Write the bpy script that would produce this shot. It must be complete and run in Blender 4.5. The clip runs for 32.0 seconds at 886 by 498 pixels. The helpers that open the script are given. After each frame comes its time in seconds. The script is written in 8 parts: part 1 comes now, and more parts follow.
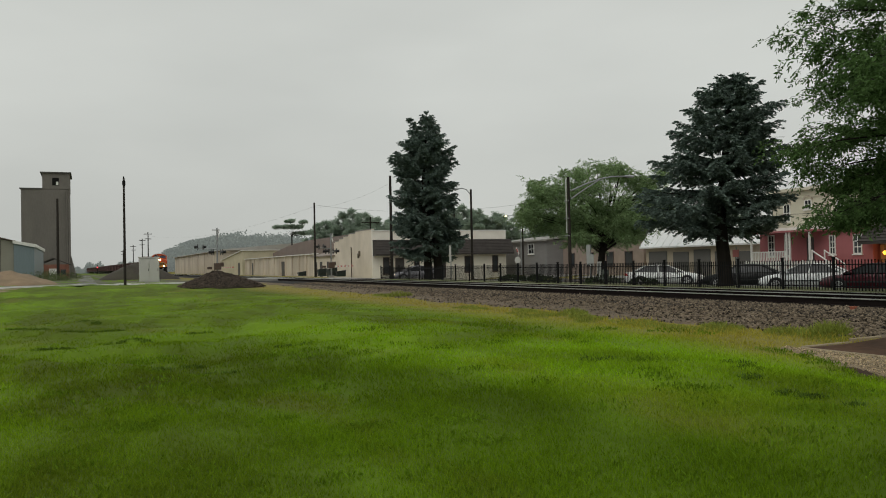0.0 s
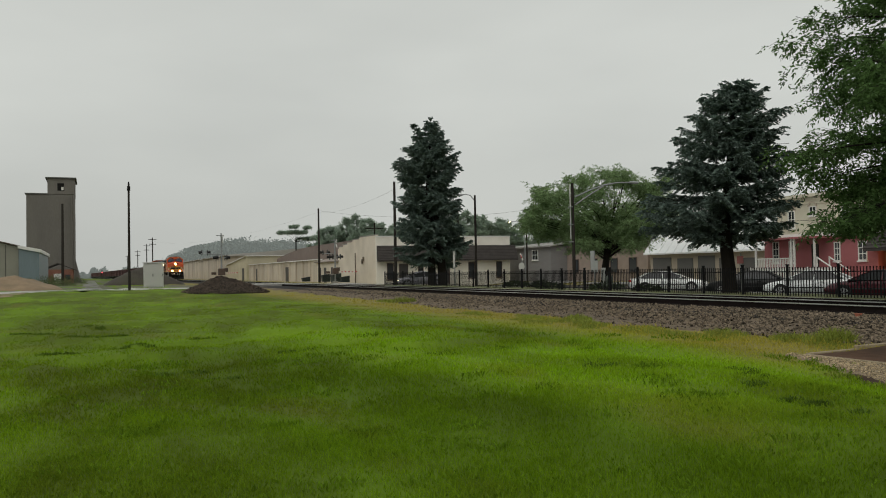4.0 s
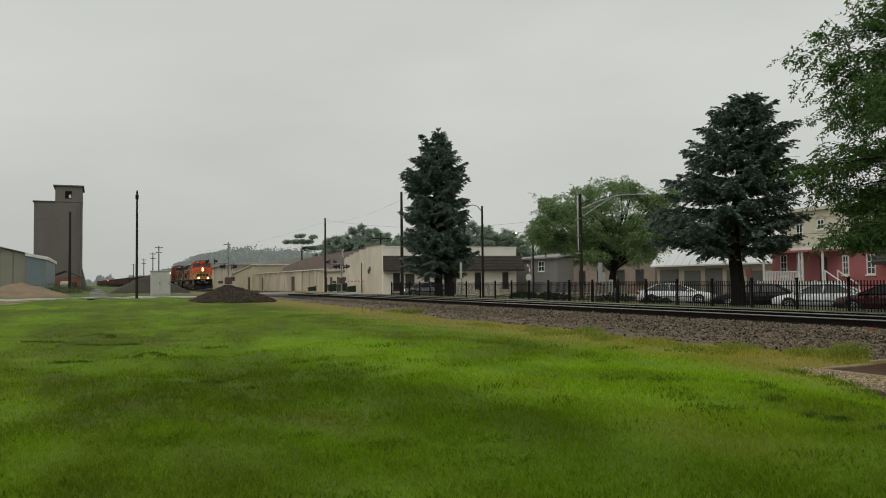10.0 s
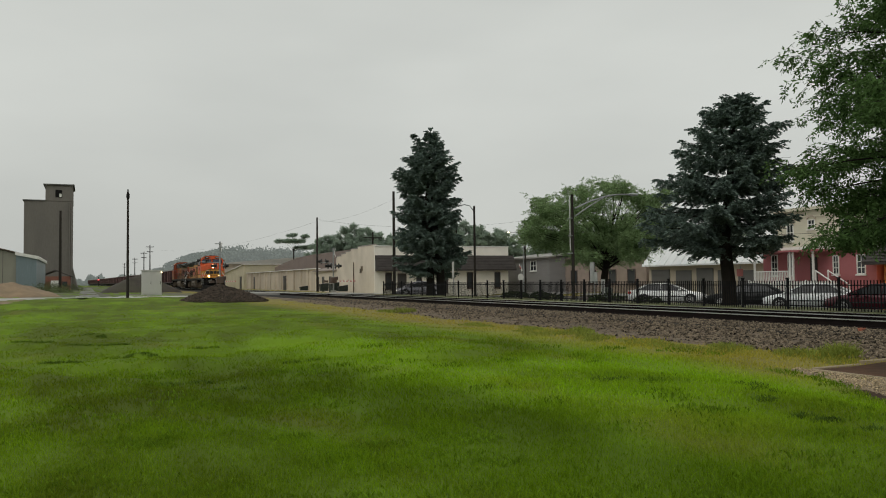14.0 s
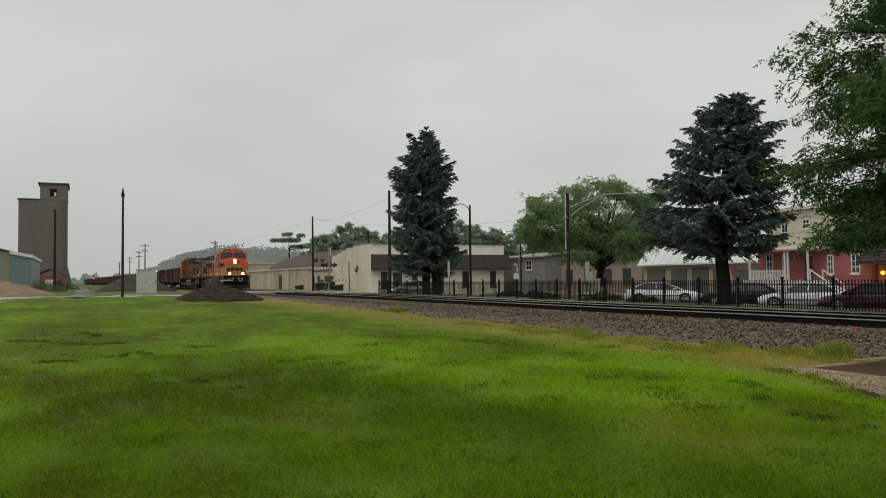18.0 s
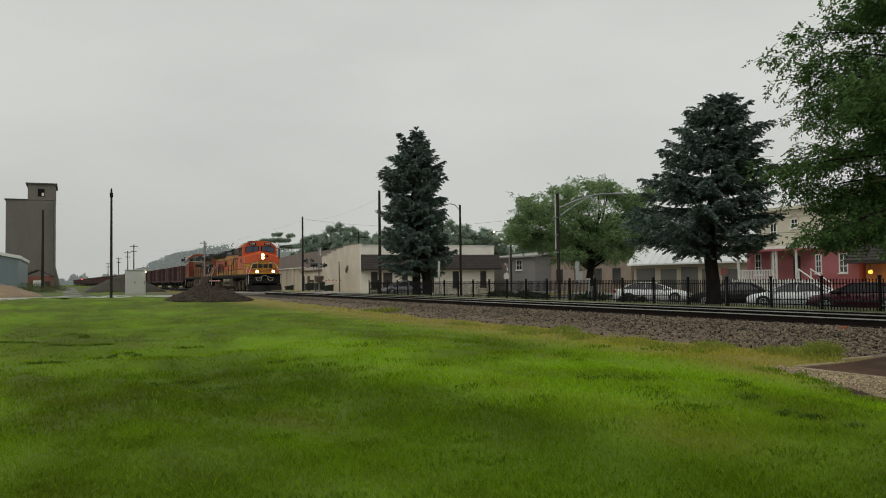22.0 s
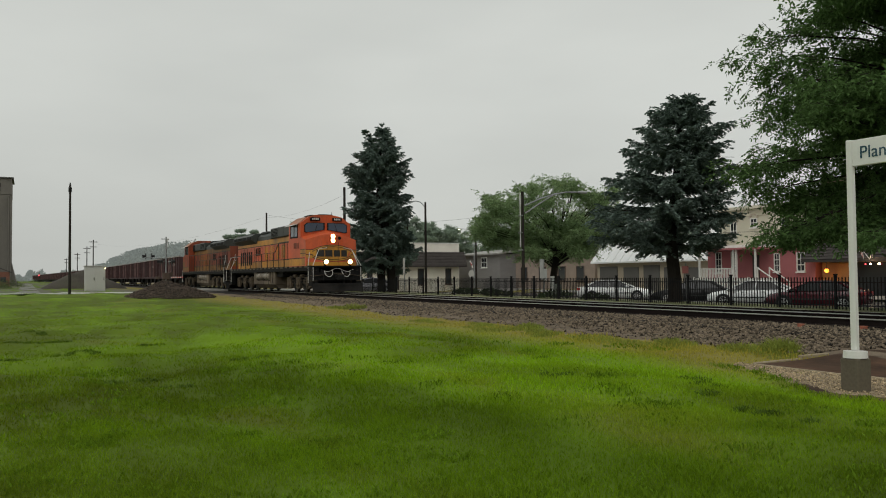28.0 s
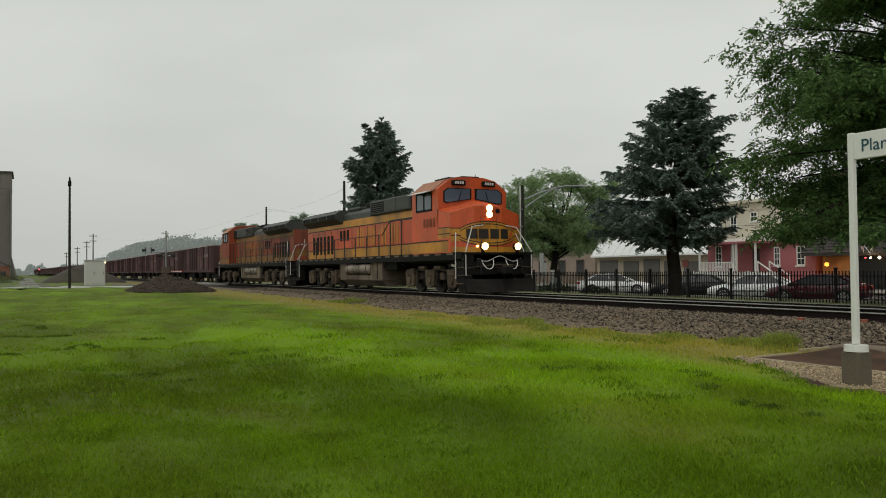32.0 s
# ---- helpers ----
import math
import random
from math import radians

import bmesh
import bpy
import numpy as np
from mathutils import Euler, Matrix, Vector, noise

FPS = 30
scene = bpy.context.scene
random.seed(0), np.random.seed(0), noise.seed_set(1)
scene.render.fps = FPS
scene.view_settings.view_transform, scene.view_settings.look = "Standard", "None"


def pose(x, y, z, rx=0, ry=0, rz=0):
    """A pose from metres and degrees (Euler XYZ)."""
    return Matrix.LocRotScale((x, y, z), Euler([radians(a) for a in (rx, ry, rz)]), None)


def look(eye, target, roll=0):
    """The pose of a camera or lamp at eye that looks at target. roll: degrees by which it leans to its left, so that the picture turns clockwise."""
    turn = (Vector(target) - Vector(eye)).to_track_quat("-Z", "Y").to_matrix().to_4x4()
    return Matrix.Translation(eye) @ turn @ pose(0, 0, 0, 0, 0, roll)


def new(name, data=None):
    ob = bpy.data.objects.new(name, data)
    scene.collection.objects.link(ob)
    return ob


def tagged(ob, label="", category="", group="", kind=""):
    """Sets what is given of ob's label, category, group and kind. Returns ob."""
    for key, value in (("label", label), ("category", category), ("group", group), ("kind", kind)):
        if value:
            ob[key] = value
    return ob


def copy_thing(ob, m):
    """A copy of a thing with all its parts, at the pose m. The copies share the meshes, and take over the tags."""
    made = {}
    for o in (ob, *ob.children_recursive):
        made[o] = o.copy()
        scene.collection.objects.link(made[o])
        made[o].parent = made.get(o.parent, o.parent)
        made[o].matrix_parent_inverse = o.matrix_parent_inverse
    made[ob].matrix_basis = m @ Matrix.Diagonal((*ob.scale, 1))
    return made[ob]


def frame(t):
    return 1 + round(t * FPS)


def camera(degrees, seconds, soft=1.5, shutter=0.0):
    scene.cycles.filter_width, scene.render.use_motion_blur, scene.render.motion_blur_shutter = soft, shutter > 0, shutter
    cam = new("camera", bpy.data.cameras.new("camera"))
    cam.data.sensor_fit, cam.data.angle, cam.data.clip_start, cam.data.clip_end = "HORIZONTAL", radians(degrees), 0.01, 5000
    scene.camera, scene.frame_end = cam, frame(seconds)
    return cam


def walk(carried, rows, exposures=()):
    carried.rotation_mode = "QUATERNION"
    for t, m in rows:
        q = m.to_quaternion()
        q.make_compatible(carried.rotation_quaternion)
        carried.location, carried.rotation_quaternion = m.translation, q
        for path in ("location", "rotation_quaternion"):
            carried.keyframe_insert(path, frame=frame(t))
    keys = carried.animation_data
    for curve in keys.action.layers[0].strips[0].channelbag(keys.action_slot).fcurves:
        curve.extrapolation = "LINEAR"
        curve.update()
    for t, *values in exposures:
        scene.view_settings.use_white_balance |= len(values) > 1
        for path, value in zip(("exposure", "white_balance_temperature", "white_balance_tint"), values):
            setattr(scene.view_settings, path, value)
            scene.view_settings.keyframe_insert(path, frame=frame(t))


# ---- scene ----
# the hand-held camera stands on the lawn and pans a little to the right
cam = camera(57.576, 32.0, soft=1.0)
PATH = [
    (0.0, (0.039, 0.102, 1.479), (-9.1026, 4.1513, 1.6675), -1.207),
    (0.5, (0.041, 0.100, 1.479), (-9.1005, 4.1484, 1.6884), -1.115),
    (1.0, (0.039, 0.102, 1.476), (-9.1071, 4.1400, 1.6970), -1.104),
    (1.5, (0.039, 0.095, 1.478), (-9.1041, 4.1391, 1.6917), -1.074),
    (2.0, (0.036, 0.101, 1.479), (-9.1095, 4.1395, 1.7032), -1.035),
    (2.5, (0.034, 0.108, 1.478), (-9.1143, 4.1386, 1.7127), -1.017),
    (3.0, (0.032, 0.106, 1.478), (-9.1209, 4.1259, 1.7224), -1.044),
    (3.5, (0.035, 0.103, 1.478), (-9.1209, 4.1146, 1.7340), -1.050),
    (5.5, (0.038, 0.102, 1.477), (-9.1264, 4.0947, 1.7550), -1.229),
    (6.0, (0.026, 0.094, 1.481), (-9.1416, 4.0784, 1.7641), -1.277),
    (6.5, (0.012, 0.072, 1.487), (-9.1607, 4.0433, 1.7716), -1.390),
    (7.0, (0.002, 0.049, 1.488), (-9.1677, 4.0285, 1.7794), -1.258),
    (7.5, (-0.009, 0.020, 1.490), (-9.1767, 4.0030, 1.7855), -1.132),
    (8.0, (-0.016, 0.002, 1.492), (-9.1896, 3.9716, 1.7899), -0.875),
    (8.5, (-0.017, -0.013, 1.493), (-9.1938, 3.9492, 1.7962), -0.680),
    (9.0, (-0.015, -0.024, 1.498), (-9.1918, 3.9370, 1.8000), -0.623),
    (9.5, (-0.005, -0.035, 1.497), (-9.1818, 3.9242, 1.8358), -0.601),
    (10.0, (-0.001, -0.037, 1.497), (-9.1802, 3.9105, 1.8886), -0.651),
    (10.5, (-0.005, -0.030, 1.495), (-9.1818, 3.9228, 1.8830), -0.826),
    (11.0, (-0.003, -0.030, 1.493), (-9.1752, 3.9350, 1.8889), -0.884),
    (11.5, (-0.003, -0.023, 1.496), (-9.1686, 3.9567, 1.8953), -0.867),
    (12.0, (-0.008, -0.017, 1.497), (-9.1630, 3.9866, 1.8904), -0.858),
    (12.5, (-0.005, -0.021, 1.496), (-9.1505, 4.0041, 1.8891), -0.745),
    (13.0, (-0.003, -0.032, 1.502), (-9.1374, 4.0196, 1.8885), -0.609),
    (13.5, (-0.004, -0.032, 1.507), (-9.1410, 4.0147, 1.8920), -0.690),
    (14.0, (-0.010, -0.033, 1.511), (-9.1510, 4.0044, 1.8944), -0.625),
    (14.5, (-0.009, -0.032, 1.511), (-9.1545, 3.9931, 1.9031), -0.610),
    (16.5, (-0.008, -0.030, 1.509), (-9.1430, 4.0221, 1.8823), -0.731),
    (17.0, (-0.010, -0.026, 1.509), (-9.1352, 4.0464, 1.8837), -0.553),
    (17.5, (-0.010, -0.031, 1.509), (-9.1279, 4.0584, 1.8823), -0.568),
    (18.0, (-0.006, -0.032, 1.506), (-9.1254, 4.0548, 1.8792), -0.595),
    (18.5, (-0.006, -0.037, 1.508), (-9.1269, 4.0454, 1.8792), -0.614),
    (19.0, (-0.001, -0.033, 1.509), (-9.1263, 4.0401, 1.8856), -0.667),
    (19.5, (0.003, -0.038, 1.508), (-9.1229, 4.0343, 1.8764), -0.663),
    (20.0, (0.002, -0.037, 1.509), (-9.1227, 4.0368, 1.8825), -0.598),
    (20.5, (0.001, -0.031, 1.508), (-9.1163, 4.0600, 1.8780), -0.724),
    (21.0, (-0.002, -0.032, 1.507), (-9.1174, 4.0626, 1.8783), -0.873),
    (21.5, (-0.006, -0.029, 1.506), (-9.1134, 4.0844, 1.8780), -0.747),
    (22.0, (-0.014, -0.026, 1.509), (-9.0834, 4.1709, 1.8807), -0.707),
    (22.5, (-0.008, -0.028, 1.508), (-9.0478, 4.2306, 1.8795), -0.733),
    (23.0, (-0.001, -0.028, 1.513), (-8.9900, 4.3375, 1.8824), -0.836),
    (23.5, (0.005, -0.032, 1.514), (-8.9770, 4.3471, 1.8824), -0.885),
    (24.0, (0.006, -0.029, 1.513), (-8.9673, 4.3710, 1.8704), -0.911),
    (24.5, (-0.003, -0.027, 1.513), (-8.9700, 4.3843, 1.8674), -0.727),
    (25.0, (-0.003, -0.029, 1.512), (-8.9260, 4.4715, 1.8633), -0.692),
    (25.5, (-0.004, -0.029, 1.513), (-8.8897, 4.5449, 1.8648), -0.658),
    (27.5, (-0.004, -0.026, 1.511), (-8.8867, 4.5557, 1.8435), -0.625),
    (28.0, (-0.011, -0.025, 1.509), (-8.8921, 4.5598, 1.8426), -0.510),
    (28.5, (-0.013, -0.028, 1.509), (-8.8945, 4.5550, 1.8398), -0.359),
    (29.0, (-0.012, -0.024, 1.504), (-8.8953, 4.5563, 1.8308), -0.370),
    (29.5, (-0.013, -0.025, 1.506), (-8.8908, 4.5670, 1.8280), -0.419),
    (30.0, (-0.014, -0.023, 1.507), (-8.8929, 4.5667, 1.8230), -0.299),
    (30.5, (-0.028, -0.019, 1.508), (-8.9095, 4.5650, 1.8166), -0.336),
    (31.0, (-0.027, -0.016, 1.510), (-8.9048, 4.5773, 1.8038), -0.440),
    (31.5, (-0.039, -0.012, 1.509), (-8.9187, 4.5800, 1.7810), -0.477),
    (32.0, (-0.035, -0.014, 1.507), (-8.9180, 4.5719, 1.7656), -0.544),
]
walk(cam, [(t, look(eye, target, roll)) for t, eye, target, roll in PATH], exposures=((0.0, -0.04), (12.0, -0.02), (24.0, 0.0), (31.0, 0.0), (32.0, 0.07)))

# ---- overcast daylight ----
world = bpy.data.worlds.new("overcast_sky")
scene.world = world
world.use_nodes = True
wn, wl = world.node_tree.nodes, world.node_tree.links
wn.clear()
SUN_ELEVATION, SUN_TURN = radians(52), radians(145)
w_out = wn.new("ShaderNodeOutputWorld")
w_bg = wn.new("ShaderNodeBackground")
w_sky = wn.new("ShaderNodeTexSky")
w_sky.sky_type, w_sky.sun_disc = "NISHITA", False
w_sky.sun_elevation, w_sky.sun_rotation = SUN_ELEVATION, SUN_TURN
w_sky.air_density, w_sky.dust_density = 1.0, 4.0
w_tex = wn.new("ShaderNodeTexCoord")
w_map = wn.new("ShaderNodeMapping")
w_map.inputs["Scale"].default_value = (1.0, 1.0, 3.2)
w_noise = wn.new("ShaderNodeTexNoise")
w_noise.inputs["Scale"].default_value, w_noise.inputs["Detail"].default_value = 1.6, 5.0
w_noise.inputs["Roughness"].default_value = 0.45
w_ramp = wn.new("ShaderNodeValToRGB")
w_ramp.color_ramp.elements[0].position, w_ramp.color_ramp.elements[0].color = 0.3, (5.46, 5.64, 5.34, 1)
w_ramp.color_ramp.elements[1].position, w_ramp.color_ramp.elements[1].color = 0.7, (6.83, 7.02, 6.62, 1)
w_mix = wn.new("ShaderNodeMixRGB")
w_mix.inputs[0].default_value = 0.97
wl.new(w_tex.outputs["Generated"], w_map.inputs["Vector"])
wl.new(w_map.outputs["Vector"], w_noise.inputs["Vector"])
wl.new(w_noise.outputs["Fac"], w_ramp.inputs["Fac"])
wl.new(w_sky.outputs["Color"], w_mix.inputs[1])
wl.new(w_ramp.outputs["Color"], w_mix.inputs[2])
w_sep = wn.new("ShaderNodeSeparateXYZ")
w_low = wn.new("ShaderNodeMapRange")
w_low.inputs["From Min"].default_value, w_low.inputs["From Max"].default_value = 0.0, 0.2
w_low.inputs["To Min"].default_value, w_low.inputs["To Max"].default_value = 0.86, 1.0
w_dim = wn.new("ShaderNodeVectorMath")
w_dim.operation = "SCALE"
wl.new(w_tex.outputs["Generated"], w_sep.inputs[0])
wl.new(w_sep.outputs["Z"], w_low.inputs["Value"])
wl.new(w_mix.outputs["Color"], w_dim.inputs[0])
wl.new(w_low.outputs["Result"], w_dim.inputs["Scale"])
wl.new(w_dim.outputs[0], w_bg.inputs["Color"])
w_bg.inputs["Strength"].default_value = 0.1
wl.new(w_bg.outputs["Background"], w_out.inputs["Surface"])

sun = new("sun", bpy.data.lights.new("sun", "SUN"))
sun.data.energy, sun.data.angle, sun.data.color = 0.75, radians(40), (1.0, 0.985, 0.93)
sun.rotation_euler = (radians(38), 0, radians(35))

# ---- materials ----
def mat(name, base, rough=0.7, metal=0.0, vary=0.25, scale=3.0, bump=0.15, fine=40.0, dirt=None, dirt_amount=0.35,
        island=0.0, rand=0.0, emit=None, power=0.0, spec=0.5, stretch=(1, 1, 1), thin=0.0):
    """A procedural surface: base colour, broad stains, fine grain and relief."""
    m = bpy.data.materials.new(name)
    m.use_nodes = True
    n, l = m.node_tree.nodes, m.node_tree.links
    b = n["Principled BSDF"]
    b.inputs["Roughness"].default_value, b.inputs["Metallic"].default_value = rough, metal
    b.inputs["Specular IOR Level"].default_value = spec
    tex = n.new("ShaderNodeTexCoord")
    mp = n.new("ShaderNodeMapping")
    mp.inputs["Scale"].default_value = stretch
    l.new(tex.outputs["Object"], mp.inputs["Vector"])
    big, small = n.new("ShaderNodeTexNoise"), n.new("ShaderNodeTexNoise")
    big.inputs["Scale"].default_value, big.inputs["Detail"].default_value = scale, 4.0
    small.inputs["Scale"].default_value, small.inputs["Detail"].default_value = fine, 3.0
    for k in (big, small):
        l.new(mp.outputs["Vector"], k.inputs["Vector"])
    add = n.new("ShaderNodeMath")
    add.operation = "MULTIPLY_ADD"
    l.new(small.outputs["Fac"], add.inputs[0])
    add.inputs[1].default_value = 0.45
    half = n.new("ShaderNodeMath")
    half.operation = "MULTIPLY"
    l.new(big.outputs["Fac"], half.inputs[0])
    half.inputs[1].default_value = 0.55
    l.new(half.outputs[0], add.inputs[2])
    ramp = n.new("ShaderNodeMapRange")
    ramp.inputs["From Min"].default_value, ramp.inputs["From Max"].default_value = 0.3, 0.7
    ramp.inputs["To Min"].default_value, ramp.inputs["To Max"].default_value = 1.0 - vary, 1.0 + vary
    l.new(add.outputs[0], ramp.inputs["Value"])
    fac = ramp.outputs["Result"]
    for amount, node, socket in ((island, "ShaderNodeNewGeometry", "Random Per Island"), (rand, "ShaderNodeObjectInfo", "Random")):
        if amount:
            g = n.new(node)
            mr = n.new("ShaderNodeMapRange")
            mr.inputs["To Min"].default_value, mr.inputs["To Max"].default_value = 1 - amount, 1 + amount
            l.new(g.outputs[socket], mr.inputs["Value"])
            mu = n.new("ShaderNodeMath")
            mu.operation = "MULTIPLY"
            l.new(fac, mu.inputs[0])
            l.new(mr.outputs["Result"], mu.inputs[1])
            fac = mu.outputs[0]
    col = n.new("ShaderNodeVectorMath")
    col.operation = "SCALE"
    col.inputs[0].default_value = base
    l.new(fac, col.inputs["Scale"])
    out = col.outputs[0]
    if dirt:
        dn = n.new("ShaderNodeTexNoise")
        dn.inputs["Scale"].default_value, dn.inputs["Detail"].default_value = scale * 0.6, 6.0
        l.new(mp.outputs["Vector"], dn.inputs["Vector"])
        dr = n.new("ShaderNodeMapRange")
        dr.inputs["From Min"].default_value, dr.inputs["From Max"].default_value = 0.42, 0.7
        dr.inputs["To Max"].default_value = dirt_amount
        l.new(dn.outputs["Fac"], dr.inputs["Value"])
        mx = n.new("ShaderNodeMixRGB")
        l.new(dr.outputs["Result"], mx.inputs[0])
        l.new(out, mx.inputs[1])
        mx.inputs[2].default_value = (*dirt, 1)
        out = mx.outputs[0]
    l.new(out, b.inputs["Base Color"])
    if bump:
        bp = n.new("ShaderNodeBump")
        bp.inputs["Strength"].default_value, bp.inputs["Distance"].default_value = bump, 0.02
        l.new(add.outputs[0], bp.inputs["Height"])
        l.new(bp.outputs["Normal"], b.inputs["Normal"])
    if thin:
        tl, ms = n.new("ShaderNodeBsdfTranslucent"), n.new("ShaderNodeMixShader")
        l.new(out, tl.inputs["Color"])
        ms.inputs[0].default_value = thin
        l.new(b.outputs[0], ms.inputs[1])
        l.new(tl.outputs[0], ms.inputs[2])
        l.new(ms.outputs[0], n["Material Output"].inputs["Surface"])
    if emit:
        b.inputs["Emission Color"].default_value = (*emit, 1)
        b.inputs["Emission Strength"].default_value = power
    return m


def glass(name, tint=(0.05, 0.06, 0.07), rough=0.05):
    return mat(name, tint, rough, 0.0, 0.05, 1.0, 0.0, spec=0.8)


# ---- mesh helpers ----
def part(name, bm, material, parent=None, label="", at=None, smooth=False):
    """Links a bmesh as one mesh object under a thing or under a part."""
    me = bpy.data.meshes.new(name)
    bm.normal_update()
    bm.to_mesh(me)
    bm.free()
    for mm in (material if isinstance(material, (list, tuple)) else (material,)):
        me.materials.append(mm)
    if smooth:
        me.polygons.foreach_set("use_smooth", [True] * len(me.polygons))
    ob = new(name, me)
    if parent:
        ob.parent = parent
    if at is not None:
        ob.matrix_basis = at
    if label:
        tagged(ob, label)
    return ob


def thing(name, m, label, category, group="", kind=""):
    """An empty at a thing's base that carries its parts."""
    ob = new(name)
    ob.empty_display_size = 0.2
    ob.matrix_basis = m
    return tagged(ob, label, category, group, kind)


def box(bm, x0, x1, y0, y1, z0, z1, bevel=0.0, mi=0, m=None):
    vs = [bm.verts.new((x, y, z)) for x in (x0, x1) for y in (y0, y1) for z in (z0, z1)]
    fs = [bm.faces.new([vs[i] for i in q]) for q in ((0, 1, 3, 2), (4, 6, 7, 5), (0, 4, 5, 1), (2, 3, 7, 6), (0, 2, 6, 4), (1, 5, 7, 3))]
    for f in fs:
        f.material_index = mi
    if bevel:
        es = list({e for f in fs for e in f.edges})
        r = bmesh.ops.bevel(bm, geom=es, offset=bevel, segments=1, affect="EDGES")
        for f in r["faces"]:
            f.material_index = mi
        vs = list({v for f in fs if f.is_valid for v in f.verts} | set(r["verts"]))
    if m is not None:
        for v in vs:
            v.co = m @ v.co
    return bm


def prism(bm, profile, a0, a1, axis="x", mi=0):
    """A closed outline pushed along an axis: x takes (y, z) points, y takes (x, z), z takes (x, y)."""
    def at(a, p):
        return {"x": (a, p[0], p[1]), "y": (p[0], a, p[1]), "z": (p[0], p[1], a)}[axis]
    lo, hi = [bm.verts.new(at(a0, p)) for p in profile], [bm.verts.new(at(a1, p)) for p in profile]
    k = len(profile)
    fs = [bm.faces.new(lo[::-1]), bm.faces.new(hi)]
    for i in range(k):
        fs.append(bm.faces.new((lo[i], lo[(i + 1) % k], hi[(i + 1) % k], hi[i])))
    for f in fs:
        f.material_index = mi
    bmesh.ops.recalc_face_normals(bm, faces=fs)
    return bm


def tube(bm, p, q, r0, r1=None, sides=8, mi=0, caps=True):
    """A straight round bar from p to q."""
    p, q = Vector(p), Vector(q)
    r1 = r0 if r1 is None else r1
    w = (q - p).normalized()
    u = w.orthogonal().normalized()
    v = w.cross(u)
    rings = []
    for c, r in ((p, r0), (q, r1)):
        rings.append([bm.verts.new(c + (u * math.cos(a) + v * math.sin(a)) * r) for a in (2 * math.pi * i / sides for i in range(sides))])
    fs = [bm.faces.new((rings[0][i], rings[0][(i + 1) % sides], rings[1][(i + 1) % sides], rings[1][i])) for i in range(sides)]
    if caps:
        fs += [bm.faces.new(rings[0][::-1]), bm.faces.new(rings[1])]
    for f in fs:
        f.material_index = mi
    return bm


def pipe(bm, pts, r, sides=6, mi=0):
    """One bent bar along a run of points."""
    pts = [Vector(p) for p in pts]
    u, rings = None, []
    for i, p in enumerate(pts):
        w = (pts[min(i + 1, len(pts) - 1)] - pts[max(i - 1, 0)]).normalized()
        u = w.orthogonal().normalized() if u is None else (u - w * u.dot(w)).normalized()
        v = w.cross(u)
        rings.append([bm.verts.new(p + (u * math.cos(a) + v * math.sin(a)) * r) for a in (2 * math.pi * k / sides for k in range(sides))])
    fs = [bm.faces.new((a[k], a[(k + 1) % sides], b[(k + 1) % sides], b[k])) for a, b in zip(rings[:-1], rings[1:]) for k in range(sides)]
    fs += [bm.faces.new(rings[0][::-1]), bm.faces.new(rings[-1])]
    for f in fs:
        f.material_index = mi
    return bm


def disc(bm, c, axis, r, depth, sides=20, mi=0, r1=None):
    c, axis = Vector(c), Vector(axis).normalized()
    return tube(bm, c - axis * depth / 2, c + axis * depth / 2, r, r1, sides, mi)


def B():
    return bmesh.new()


def smoothstep(v, a, b):
    t = min(1.0, max(0.0, (v - a) / (b - a)))
    return t * t * (3 - 2 * t)


RAIL_TOP, FAR_RAIL_TOP, TRACK_Y, FAR_TRACK_Y, FENCE_Y = 0.57, 0.4, 15.8, 20.0, 23.8


def gz(x, y):
    """Height of the ground."""
    bump = 0.035 * (noise.noise((x * 0.22, y * 0.22, 0.0)) + 0.6 * noise.noise((x * 0.7, y * 0.7, 3.0)))
    z = 0.22 * smoothstep(y, 2.0, 6.0) - 0.05 * smoothstep(-y, -2, 6)
    z += (0.3 - z) * smoothstep(-x, 22, 55) * (1 - 0.2 * smoothstep(-x, 80, 200))
    z -= 0.11 * smoothstep(y, 6.5, 8.0) * smoothstep(x, -10.2, -8.4)
    ledge = noise.noise((x * 0.3 + 3, y * 0.42, 9.0)) + 0.5 * noise.noise((x * 0.8, y * 1.1, 5.0))
    z += 0.09 * smoothstep(ledge, -0.03, 0.04) * smoothstep(-x, 8, 13) * smoothstep(-y, -9, -5)
    if y > 9:
        bed = 0.2 + 0.17 * smoothstep(y, 11.6, 13.5)
        far = 0.37 - 0.15 * smoothstep(y, 17.2, 18.2) + 0.05 * smoothstep(y, 22.0, 23.2) - 0.58 * smoothstep(y, 25.5, 32.0) + 0.4 * smoothstep(y, 38, 46)
        k = smoothstep(y, 9 + 1.5 * smoothstep(x, -10.5, -8.3), 12.2)
        z = z * (1 - k) + min(bed, far) * k
        bump *= 1 - 0.8 * k
    return z + bump


